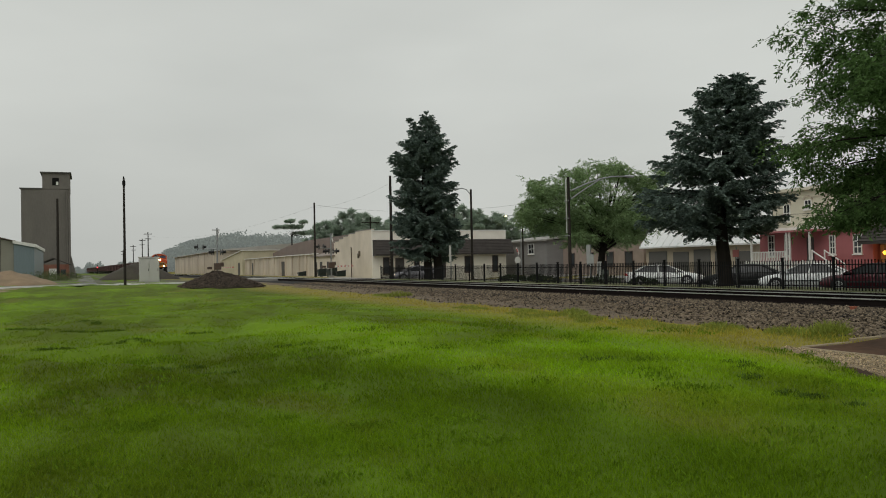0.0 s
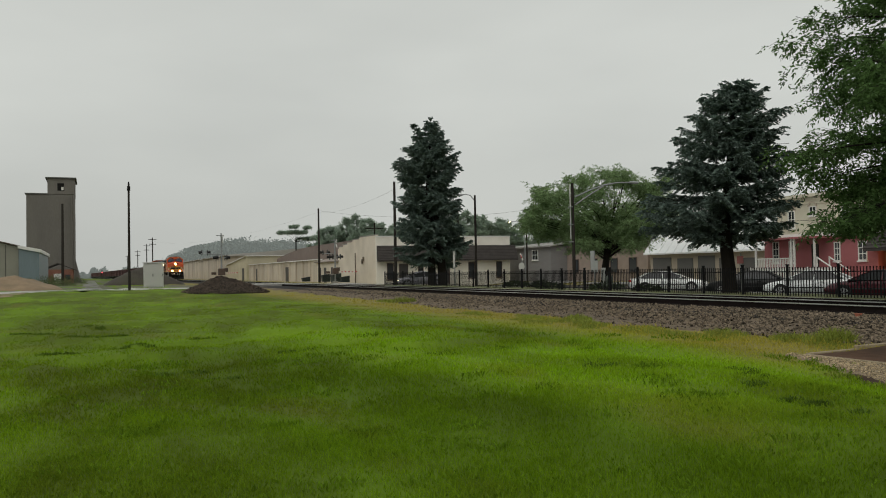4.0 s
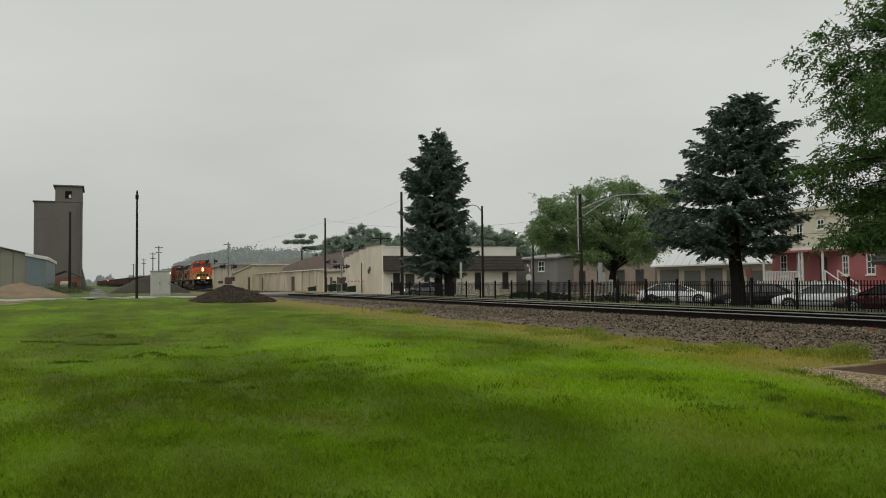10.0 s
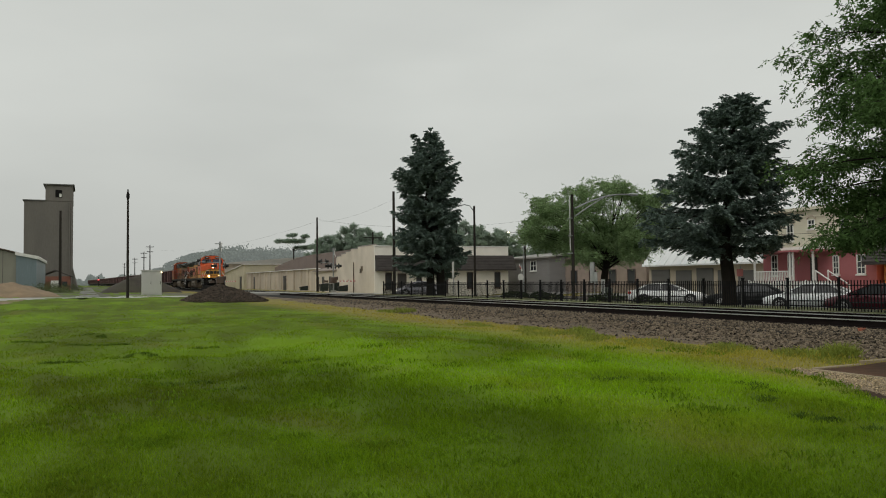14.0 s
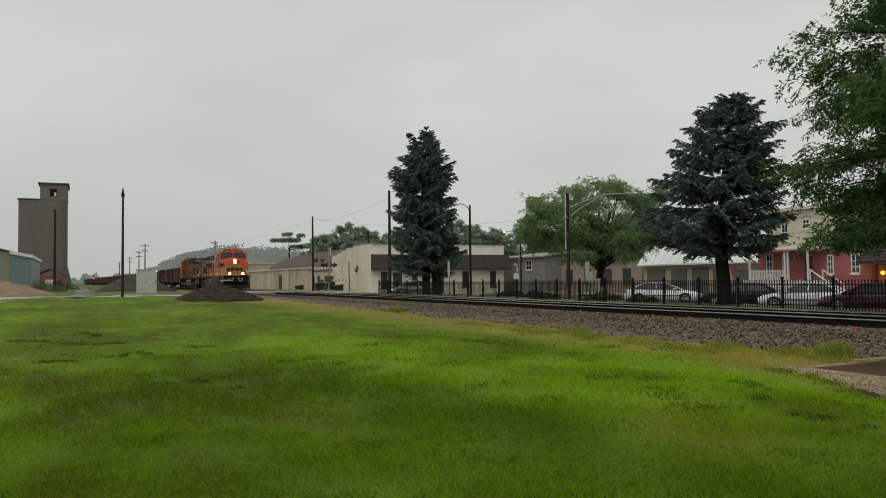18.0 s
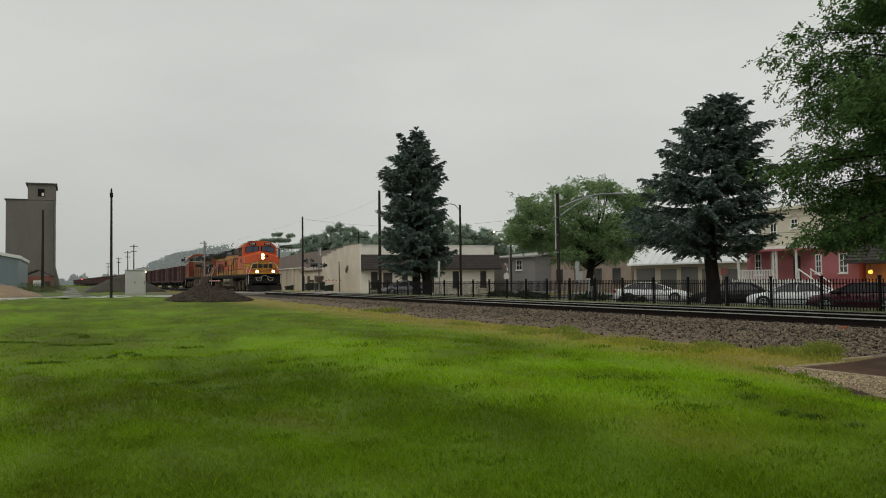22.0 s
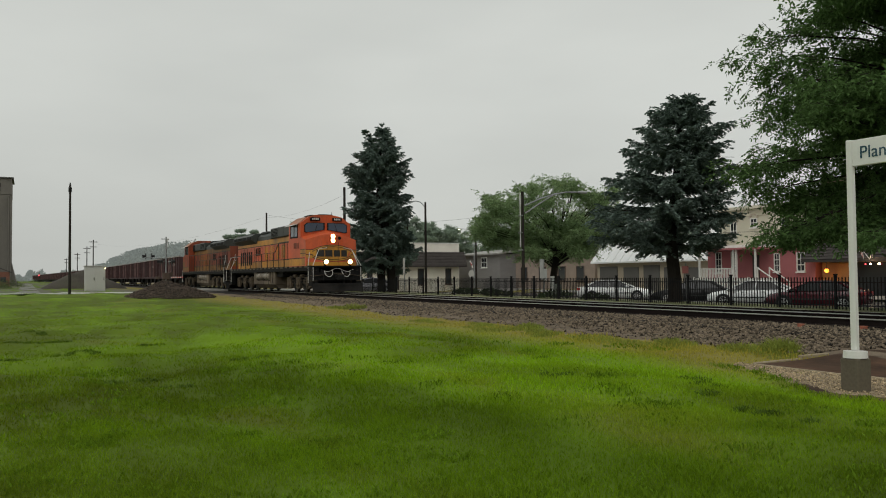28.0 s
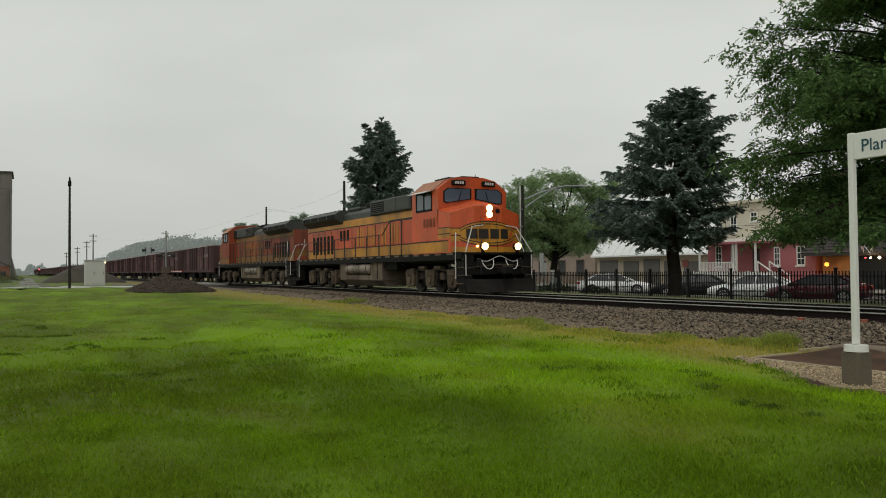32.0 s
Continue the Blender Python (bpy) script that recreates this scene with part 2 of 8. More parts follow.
def lawn_material(name, light=1.0):
    m = bpy.data.materials.new(name)
    m.use_nodes = True
    n, l = m.node_tree.nodes, m.node_tree.links
    b = n["Principled BSDF"]
    b.inputs["Roughness"].default_value = 0.8
    b.inputs["Specular IOR Level"].default_value = 0.06
    tex = n.new("ShaderNodeTexCoord")
    mp = n.new("ShaderNodeMapping")
    mp.inputs["Rotation"].default_value = (0, 0, radians(25))
    mp.inputs["Scale"].default_value = (0.75, 1.6, 0.0)
    l.new(tex.outputs["Object"], mp.inputs["Vector"])
    broad, mid, dry = (n.new("ShaderNodeTexNoise") for _ in range(3))
    for k, s, d in ((broad, 0.17, 2.0), (mid, 0.75, 4.0), (dry, 0.33, 5.0)):
        k.inputs["Scale"].default_value, k.inputs["Detail"].default_value = s, d
        l.new(mp.outputs["Vector"], k.inputs["Vector"])
    mixf = n.new("ShaderNodeMath")
    mixf.operation = "MULTIPLY_ADD"
    l.new(mid.outputs["Fac"], mixf.inputs[0])
    mixf.inputs[1].default_value = 0.5
    l.new(broad.outputs["Fac"], mixf.inputs[2])   # broad patches
    # lusher turf towards the sign, duller to the far side
    off = n.new("ShaderNodeVectorMath")
    off.operation = "DISTANCE"
    l.new(tex.outputs["Object"], off.inputs[0])
    off.inputs[1].default_value = (-8.5, 6.0, 0.0)
    lush = n.new("ShaderNodeMapRange")
    lush.inputs["From Min"].default_value, lush.inputs["From Max"].default_value = 3.0, 16.0
    lush.inputs["To Min"].default_value, lush.inputs["To Max"].default_value = 0.12, 0.0
    l.new(off.outputs["Value"], lush.inputs["Value"])
    summed = n.new("ShaderNodeMath")
    l.new(mixf.outputs[0], summed.inputs[0])
    l.new(lush.outputs["Result"], summed.inputs[1])
    ramp = n.new("ShaderNodeValToRGB")
    e = ramp.color_ramp.elements
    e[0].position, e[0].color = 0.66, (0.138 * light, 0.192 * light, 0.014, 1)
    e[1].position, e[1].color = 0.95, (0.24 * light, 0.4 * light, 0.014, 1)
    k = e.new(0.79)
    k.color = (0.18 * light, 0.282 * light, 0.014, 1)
    l.new(summed.outputs[0], ramp.inputs["Fac"])
    dr = n.new("ShaderNodeMapRange")
    dr.inputs["From Min"].default_value, dr.inputs["From Max"].default_value = 0.56, 0.78
    dr.inputs["To Max"].default_value = 0.95
    l.new(dry.outputs["Fac"], dr.inputs["Value"])
    mx = n.new("ShaderNodeMixRGB")
    l.new(dr.outputs["Result"], mx.inputs[0])
    l.new(ramp.outputs["Color"], mx.inputs[1])
    mx.inputs[2].default_value = (0.22 * light, 0.21 * light, 0.03, 1)
    # paler, drier weeds beside the ballast
    sep = n.new("ShaderNodeSeparateXYZ")
    l.new(tex.outputs["Object"], sep.inputs[0])
    yr = n.new("ShaderNodeMapRange")
    yr.inputs["From Min"].default_value, yr.inputs["From Max"].default_value = 7.9, 9.7
    yr.inputs["To Max"].default_value = 0.88
    l.new(sep.outputs["Y"], yr.inputs["Value"])
    mx2 = n.new("ShaderNodeMixRGB")
    l.new(yr.outputs["Result"], mx2.inputs[0])
    l.new(mx.outputs[0], mx2.inputs[1])
    mx2.inputs[2].default_value = (0.38 * light, 0.315 * light, 0.06, 1)
    # darker on the near side of a wavering line across the lawn
    ln = n.new("ShaderNodeVectorMath")
    ln.operation = "DOT_PRODUCT"
    l.new(tex.outputs["Object"], ln.inputs[0])
    ln.inputs[1].default_value = (-0.2, 1.0, 0.0)
    wob = n.new("ShaderNodeMath")
    wob.operation = "MULTIPLY_ADD"
    l.new(dry.outputs["Fac"], wob.inputs[0])
    wob.inputs[1].default_value = 5.0
    l.new(ln.outputs["Value"], wob.inputs[2])
    tr = n.new("ShaderNodeMapRange")
    tr.inputs["From Min"].default_value, tr.inputs["From Max"].default_value = 7.6, 9.7
    tr.inputs["To Min"].default_value, tr.inputs["To Max"].default_value = 1.0, 0.0
    l.new(wob.outputs[0], tr.inputs["Value"])
    west = n.new("ShaderNodeMapRange")
    west.inputs["From Min"].default_value, west.inputs["From Max"].default_value = -24.0, -10.0
    west.inputs["To Min"].default_value = 0.25
    l.new(sep.outputs["X"], west.inputs["Value"])
    south = n.new("ShaderNodeMapRange")
    south.inputs["From Min"].default_value, south.inputs["From Max"].default_value = -1.0, 4.0
    south.inputs["To Min"].default_value = 0.2
    l.new(sep.outputs["Y"], south.inputs["Value"])
    near = tr.outputs["Result"]
    for k in (west, south):
        mu = n.new("ShaderNodeMath")
        mu.operation = "MULTIPLY"
        l.new(near, mu.inputs[0])
        l.new(k.outputs["Result"], mu.inputs[1])
        near = mu.outputs[0]
    mx3 = n.new("ShaderNodeMixRGB")
    mx3.blend_type = "MULTIPLY"
    l.new(near, mx3.inputs[0])
    l.new(mx2.outputs[0], mx3.inputs[1])
    mx3.inputs[2].default_value = (0.49, 0.5, 0.55, 1)
    g = n.new("ShaderNodeNewGeometry")
    mr = n.new("ShaderNodeMapRange")
    mr.inputs["To Min"].default_value, mr.inputs["To Max"].default_value = 0.8, 1.2
    l.new(g.outputs["Random Per Island"], mr.inputs["Value"])
    sc = n.new("ShaderNodeVectorMath")
    sc.operation = "SCALE"
    l.new(mx3.outputs[0], sc.inputs[0])
    if light > 0.9:
        l.new(mr.outputs["Result"], sc.inputs["Scale"])
    else:
        sc.inputs["Scale"].default_value = 1.0
    l.new(sc.outputs[0], b.inputs["Base Color"])
    if light > 0.9:
        thin = n.new("ShaderNodeBsdfTranslucent")
        l.new(sc.outputs[0], thin.inputs["Color"])
        both = n.new("ShaderNodeMixShader")
        both.inputs[0].default_value = 0.45
        l.new(b.outputs[0], both.inputs[1])
        l.new(thin.outputs[0], both.inputs[2])
        l.new(both.outputs[0], n["Material Output"].inputs["Surface"])
    return m


# lawn colours dimmed to the look of blades that shade each other
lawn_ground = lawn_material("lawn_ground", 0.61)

# ---- ground ----
asphalt = mat("wet_asphalt", (0.1, 0.098, 0.092), 0.22, vary=0.3, scale=0.5, fine=30, bump=0.1)
ballast_mat = mat("ballast", (0.17, 0.133, 0.098), 0.9, vary=0.35, scale=1.5, fine=24, bump=0.8, dirt=(0.1, 0.08, 0.06), dirt_amount=0.5, spec=0.12)
steel_rail = mat("railhead_steel", (0.62, 0.62, 0.59), 0.3, 0.9, vary=0.1)
# rust colour blackened for the shadow band below the rail head
rust_rail = mat("rusty_rail_web_shaded", (0.014, 0.01, 0.009), 0.85, vary=0.3, spec=0.12)
tie_wood = mat("creosoted_tie", (0.03, 0.024, 0.02), 0.9, vary=0.3, rand=0.3, spec=0.12)


def sheet(name, xs, ys, material, lift=0.0, label="", category="", kind="structure"):
    me = bpy.data.meshes.new(name)
    vs = [(x, y, gz(x, y) + (lift(x, y) if callable(lift) else lift)) for x in xs for y in ys]
    k = len(ys)
    fs = [(i * k + j, (i + 1) * k + j, (i + 1) * k + j + 1, i * k + j + 1) for i in range(len(xs) - 1) for j in range(k - 1)]
    me.from_pydata(vs, [], fs)
    me.polygons.foreach_set("use_smooth", [True] * len(fs))
    me.materials.append(material)
    return tagged(new(name, me), label, category, kind=kind)


def steps(*spans):
    out = []
    for a, b, n in spans:
        out += [a + (b - a) * i / n for i in range(n)]
    return out + [spans[-1][1]]


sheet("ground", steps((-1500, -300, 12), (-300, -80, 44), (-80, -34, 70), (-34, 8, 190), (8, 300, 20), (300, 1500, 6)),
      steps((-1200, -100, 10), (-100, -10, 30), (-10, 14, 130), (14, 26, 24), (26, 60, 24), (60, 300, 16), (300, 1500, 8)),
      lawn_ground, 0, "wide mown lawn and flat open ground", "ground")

def lawn_edge(x):
    """Where the lawn ends at the ballast."""
    return np.interp(x, (-75, -45, -38, -33, -28, -24.5, -22, -18, -16, -14.6, -12.8, -12, -11, -9, 5), (12.6, 11.8, 11.6, 11.4, 10.95, 10.7, 10.95, 10.85, 10.5, 10.15, 10.4, 10.7, 11.0, 11.1, 11.1)) + 0.14 * np.sin(x * 1.3) + 0.1 * np.sin(x * 3.7 + 1)


def ballast_sheet():
    xs, k = steps((-400, -80, 60), (-80, -30, 80), (-30, 12, 140), (12, 200, 30)), 34
    vs = []
    for x in xs:
        y0 = float(lawn_edge(x)) + 0.05
        for j in range(k + 1):
            y = y0 + (22.6 - y0) * j / k
            vs.append((x, y, gz(x, y) + (0.02 if j else -0.03)))
    fs = [(i * (k + 1) + j, (i + 1) * (k + 1) + j, (i + 1) * (k + 1) + j + 1, i * (k + 1) + j + 1) for i in range(len(xs) - 1) for j in range(k)]
    me = bpy.data.meshes.new("ballast_bed")
    me.from_pydata(vs, [], fs)
    me.materials.append(ballast_mat)
    tagged(new("ballast_bed", me), "grey-brown crushed stone ballast bed under two tracks", "ballast", kind="structure")


ballast_sheet()


# wet ballast, its colour darkened further for shadow between and below the rails
between = mat("wet_ballast_shaded", (0.014, 0.0118, 0.0105), 0.75, vary=0.45, scale=2, fine=16, bump=0.8, spec=0.12)
sheet("track_ballast", steps((-400, -80, 60), (-80, -30, 60), (-30, 12, 90), (12, 200, 30)), steps((12.9, 21.5, 30)), between, 0.026,
      "dark wet ballast between the rails, with shade painted in", "ballast")


def rails(y, top, bright):
    xs = [-900, -700, -500, -400, -330] + list(range(-290, -140, 10)) + [-80, 120]
    for side in (-0.7525, 0.7525):
        bm = B()
        for a, b in zip(xs[:-1], xs[1:]):
            for w, z0, z1, mi in ((0.036, -bright, 0.0, 0), (0.037, -0.042, -bright, 1), (0.01, -0.15, -0.042, 1), (0.075, -0.175, -0.15, 1)):
                va = [bm.verts.new((x, y + side + rail_bend(x) + o, top + z)) for x in (a, b) for o in (-w, w) for z in (z0, z1)]
                for q in ((0, 1, 3, 2), (4, 6, 7, 5), (0, 4, 5, 1), (2, 3, 7, 6), (0, 2, 6, 4), (1, 5, 7, 3)):
                    bm.faces.new([va[i] for i in q]).material_index = mi
        tagged(part("rail", bm, (steel_rail, rust_rail)), "rusty steel rail with a bright wet head", "rail", "rails", "structure")


def rail_bend(x):
    a, b, k = -150.0, -270.0, 0.036
    u = min(1.0, max(0.0, (a - x) / (a - b)))
    return -k * (a - b) * u * u / 2 - k * max(0.0, b - x)


rails(TRACK_Y, RAIL_TOP, 0.02)
rails(FAR_TRACK_Y, FAR_RAIL_TOP, 0.006)


# ---- lawn, stones ----
def raw_mesh(name, verts, tris, material, label="", category="", kind="stuff", parent=None, smooth=False):
    """A mesh from arrays of corners and triangles."""
    me = bpy.data.meshes.new(name)
    verts, tris = np.asarray(verts, np.float32), np.asarray(tris, np.int32)
    me.vertices.add(len(verts))
    me.vertices.foreach_set("co", verts.ravel())
    me.loops.add(tris.size)
    me.loops.foreach_set("vertex_index", tris.ravel())
    me.polygons.add(len(tris))
    me.polygons.foreach_set("loop_start", np.arange(0, tris.size, 3, dtype=np.int32))
    me.update(calc_edges=True)
    me.materials.append(material)
    ob = new(name, me)
    if parent:
        ob.parent = parent
    return tagged(ob, label, category, kind=kind)


rng = np.random.default_rng(7)
GXS, GYS = np.linspace(-75, 5, 401), np.linspace(-12, 14, 131)
GRID = np.array([[gz(float(x), float(y)) for y in GYS] for x in GXS])


def gz_many(x, y):
    fx, fy = np.clip((x - GXS[0]) / (GXS[1] - GXS[0]), 0, 399.99), np.clip((y - GYS[0]) / (GYS[1] - GYS[0]), 0, 129.99)
    i, j = fx.astype(int), fy.astype(int)
    u, v = fx - i, fy - j
    return GRID[i, j] * (1 - u) * (1 - v) + GRID[i + 1, j] * u * (1 - v) + GRID[i, j + 1] * (1 - u) * v + GRID[i + 1, j + 1] * u * v


def gravel_front(x):
    return 8.05 + 1.15 * np.clip((-x - 6.2) / 2.5, 0, 1) ** 1.2 + 0.07 * np.sin(x * 2.1) + 0.06 * np.sin(x * 5.3)


def in_gravel(x, y):
    """The gravel strip and muddy corner round the station sign."""
    return (y > gravel_front(x) + rng.normal(0, 0.1 + 0.12 * np.clip(-x - 7, 0, 2), x.shape)) & (y < 9.8) & (x > -9.0) | (x > -8.72) & (y > 9.7)


def blades(r0, r1, per_m2, width, tall, a0=30, a1=100):
    n = int(math.radians(a1 - a0) * (r1 * r1 - r0 * r0) / 2 * per_m2)
    r = np.sqrt(rng.uniform(r0 * r0, r1 * r1, n))
    a = np.radians(rng.uniform(a0, a1, n))
    x, y = -np.sin(a) * r, np.cos(a) * r
    clump = np.sin(x * 2.1 + 1.3 * np.sin(y * 1.7)) * np.sin(y * 2.6 + np.sin(x * 1.1))
    keep = (y < lawn_edge(x) + rng.normal(0, 0.15, n)) & ~in_gravel(x, y) & ~((x < -51.5 + 0.8 * np.sin(y)) & (y < -4 + 0.5 * np.sin(x))) & (rng.random(n) < (0.78 + 0.3 * clump) * np.clip((54 - r) / 24, 0, 1))
    x, y, clump = x[keep], y[keep], clump[keep]
    n = len(x)
    z = gz_many(x, y)
    h = tall * rng.uniform(0.5, 1.25, n) * (1 + 0.35 * clump)
    h *= 1 + 1.6 * np.clip((y - lawn_edge(x) + 1.6) / 1.6, 0, 1) * (rng.random(n) < 0.35)
    turn, leanx, leany = rng.uniform(0, math.pi, n), rng.normal(0, 0.75, n), rng.normal(0, 0.75, n)
    dx, dy = np.cos(turn) * width / 2, np.sin(turn) * width / 2
    p0 = np.stack([x - dx, y - dy, z - 0.01], 1)
    p1 = np.stack([x + dx, y + dy, z - 0.01], 1)
    mx, my = x + leanx * h * 0.35, y + leany * h * 0.35
    p2 = np.stack([mx + dx * 0.8, my + dy * 0.8, z + h * 0.6], 1)
    p3 = np.stack([mx - dx * 0.8, my - dy * 0.8, z + h * 0.6], 1)
    p4 = np.stack([x + leanx * h, y + leany * h, z + h * 0.95], 1)
    v = np.stack([p0, p1, p2, p3, p4], 1).reshape(-1, 3)
    b = np.arange(n)[:, None] * 5
    t = np.concatenate([b + [0, 1, 2], b + [0, 2, 3], b + [3, 2, 4]])
    return v, t


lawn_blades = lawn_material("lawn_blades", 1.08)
vs, ts, off = [], [], 0
for args in ((0.9, 4.6, 700, 0.01, 0.042, -180, 180), (4.6, 9.5, 170, 0.016, 0.045, 100, 390), (4.6, 8.5, 3200, 0.006, 0.042), (8.5, 11.5, 1150, 0.011, 0.048), (11.5, 14.5, 720, 0.0115, 0.045), (14.5, 18, 430, 0.013, 0.04), (18, 22, 230, 0.015, 0.034), (22, 32, 120, 0.02, 0.03), (32, 54, 42, 0.03, 0.034, 40, 100)):
    v, t = blades(*args)
    vs.append(v)
    ts.append(t + off)
    off += len(v)
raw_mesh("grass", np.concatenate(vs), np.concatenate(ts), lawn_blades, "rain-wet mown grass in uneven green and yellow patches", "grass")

# dark low weeds in the lawn and taller weeds at its edge
weed_leaf = mat("weed_leaf", (0.14, 0.235, 0.018), 0.8, vary=0.3, scale=2, bump=0, island=0.35, spec=0.0, thin=0.5)
tall_weed = mat("tall_weed_leaf", (0.235, 0.28, 0.05), 0.7, vary=0.3, scale=2, bump=0, island=0.3, spec=0.15, thin=0.35)


def weeds(cx, cy, rx, ry, n, h, width):
    """Leaning leaves in one clump."""
    a, u = rng.uniform(0, 6.28, n), np.sqrt(rng.random(n))
    x, y = cx + rx * u * np.cos(a), cy + ry * u * np.sin(a)
    z, hh = gz_many(x, y), h * rng.uniform(0.4, 1.2, n) * (1.1 - 0.6 * u)
    turn = rng.uniform(0, math.pi, n)
    dx, dy = np.cos(turn) * width / 2, np.sin(turn) * width / 2
    lx, ly = rng.normal(0, 0.5, n) * hh, rng.normal(0, 0.5, n) * hh
    v = np.stack([np.stack([x - dx * 0.4, y - dy * 0.4, z - 0.01], 1), np.stack([x + dx * 0.4, y + dy * 0.4, z - 0.01], 1), np.stack([x + lx * 0.6 + dx, y + ly * 0.6 + dy, z + hh * 0.65], 1),
                  np.stack([x + lx * 0.6 - dx, y + ly * 0.6 - dy, z + hh * 0.65], 1), np.stack([x + lx, y + ly, z + hh], 1)], 1).reshape(-1, 3)
    b = np.arange(n)[:, None] * 5
    return v, np.concatenate([b + [0, 1, 2], b + [0, 2, 3], b + [3, 2, 4]])


def clumps(name, spots, material, label):
    vs, ts, off = [], [], 0
    for s in spots:
        v, t = weeds(*s)
        vs.append(v)
        ts.append(t + off)
        off += len(v)
    raw_mesh(name, np.concatenate(vs), np.concatenate(ts), material, label, "weeds")


spots = []
while len(spots) < 110:
    r, a = 5.2 + 11 * rng.random() ** 1.3, radians(rng.uniform(32, 98))
    x, y = -math.sin(a) * r, math.cos(a) * r
    if y > lawn_edge(x) - 0.9 or x > -9.8 and y > 7.4:
        continue
    k = rng.uniform(0.08, 0.26) * (1 + r / 18)
    spots.append((x, y, k * 0.8, k * rng.uniform(0.8, 1.9), int(90 * rng.uniform(0.5, 1.3)), 0.05 + 0.0016 * r, 0.012 + 0.0007 * r))
# low turf scarps: short lines of dark tufts for their shade, and for weed clumps
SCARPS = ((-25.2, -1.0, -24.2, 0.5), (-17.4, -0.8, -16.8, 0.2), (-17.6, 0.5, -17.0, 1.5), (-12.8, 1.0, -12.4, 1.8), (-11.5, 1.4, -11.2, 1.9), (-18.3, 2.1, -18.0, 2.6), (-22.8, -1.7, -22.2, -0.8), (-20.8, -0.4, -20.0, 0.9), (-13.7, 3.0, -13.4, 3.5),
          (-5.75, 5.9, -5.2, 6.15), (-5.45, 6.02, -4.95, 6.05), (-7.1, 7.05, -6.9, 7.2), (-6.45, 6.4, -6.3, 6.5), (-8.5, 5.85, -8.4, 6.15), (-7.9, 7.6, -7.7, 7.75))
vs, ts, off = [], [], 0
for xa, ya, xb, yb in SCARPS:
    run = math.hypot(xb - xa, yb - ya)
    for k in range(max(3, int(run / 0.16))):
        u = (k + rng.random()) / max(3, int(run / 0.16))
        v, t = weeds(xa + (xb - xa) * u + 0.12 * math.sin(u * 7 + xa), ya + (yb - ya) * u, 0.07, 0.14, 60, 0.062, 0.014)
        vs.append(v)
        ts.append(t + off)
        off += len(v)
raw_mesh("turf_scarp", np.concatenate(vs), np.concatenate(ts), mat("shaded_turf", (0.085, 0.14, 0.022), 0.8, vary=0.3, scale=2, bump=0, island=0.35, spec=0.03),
         "dark tufts standing in for shade at turf edges, and weeds", "grass")
for k in range(26):
    x = -8.9 + 0.125 * k + rng.normal(0, 0.05)
    spots.append((x, float(gravel_front(np.array(x))) + rng.uniform(-0.1, 0.3), rng.uniform(0.06, 0.18), rng.uniform(0.05, 0.12), int(rng.uniform(20, 60)), rng.uniform(0.04, 0.085), 0.011))
clumps("lawn_weed", spots, weed_leaf, "dark low weed clumps scattered in the lawn")
edge = [(x, float(lawn_edge(x)) - rng.uniform(0.0, 1.1), rng.uniform(0.25, 0.7), rng.uniform(0.15, 0.4), 230, rng.uniform(0.06, 0.12), 0.007 - x * 0.0004) for x in -8.9 - 12 * rng.random(26) ** 1.3]
clumps("edge_weed", edge + [(-9.5, 11.2, 0.3, 0.35, 900, 0.26, 0.011), (-9.9, 10.8, 0.5, 0.4, 700, 0.15, 0.01), (-30.5, 11.6, 0.6, 0.6, 420, 0.26, 0.022), (-31.6, 11.3, 0.5, 0.4, 200, 0.15, 0.022), (-16.6, 10.9, 0.45, 0.3, 360, 0.15, 0.018),
                     (-16.0, 10.6, 0.35, 0.25, 260, 0.13, 0.018), (-11.4, 10.7, 0.5, 0.3, 600, 0.14, 0.01), (-7.6, 9.4, 0.1, 0.06, 30, 0.07, 0.01), (-6.9, 8.3, 0.25, 0.12, 90, 0.09, 0.015), (-6.1, 7.95, 0.3, 0.12, 90, 0.08, 0.015)], tall_weed, "taller green weeds at the ballast and the gravel")

# crushed stone on the shoulder of the track: angular eight-sided lumps
STONE_V = np.array([(1, 0, 0), (-1, 0, 0), (0, 1, 0), (0, -1, 0), (0, 0, 1), (0, 0, -1)], float)
STONE_F = np.array([(4, 0, 2), (4, 2, 1), (4, 1, 3), (4, 3, 0), (5, 2, 0), (5, 1, 2), (5, 3, 1), (5, 0, 3)])


def stones(n, xy, size, zf):
    x, y = xy(n)
    n = len(x)
    s = rng.uniform(*size, n)
    v = STONE_V[None] * (1 + rng.normal(0, 0.25, (n, 6, 1))) + rng.normal(0, 0.3, (n, 6, 3))
    v = v * (rng.uniform(0.7, 1.25, (n, 1, 3)) * s[:, None, None])
    a = rng.uniform(0, 6.28, n)
    c, k = np.cos(a)[:, None], np.sin(a)[:, None]
    v = np.stack([v[..., 0] * c - v[..., 1] * k, v[..., 0] * k + v[..., 1] * c, v[..., 2] * 0.75], -1)
    v += np.stack([x, y, zf(x, y) + s * 0.25], 1)[:, None]
    t = STONE_F[None] + (np.arange(n) * 6)[:, None, None]
    return v.reshape(-1, 3), t.reshape(-1, 3)


stone_mat = mat("crushed_stone", (0.145, 0.115, 0.082), 0.75, vary=0.25, scale=3, fine=30, bump=0.2, island=0.95, spec=0.12)


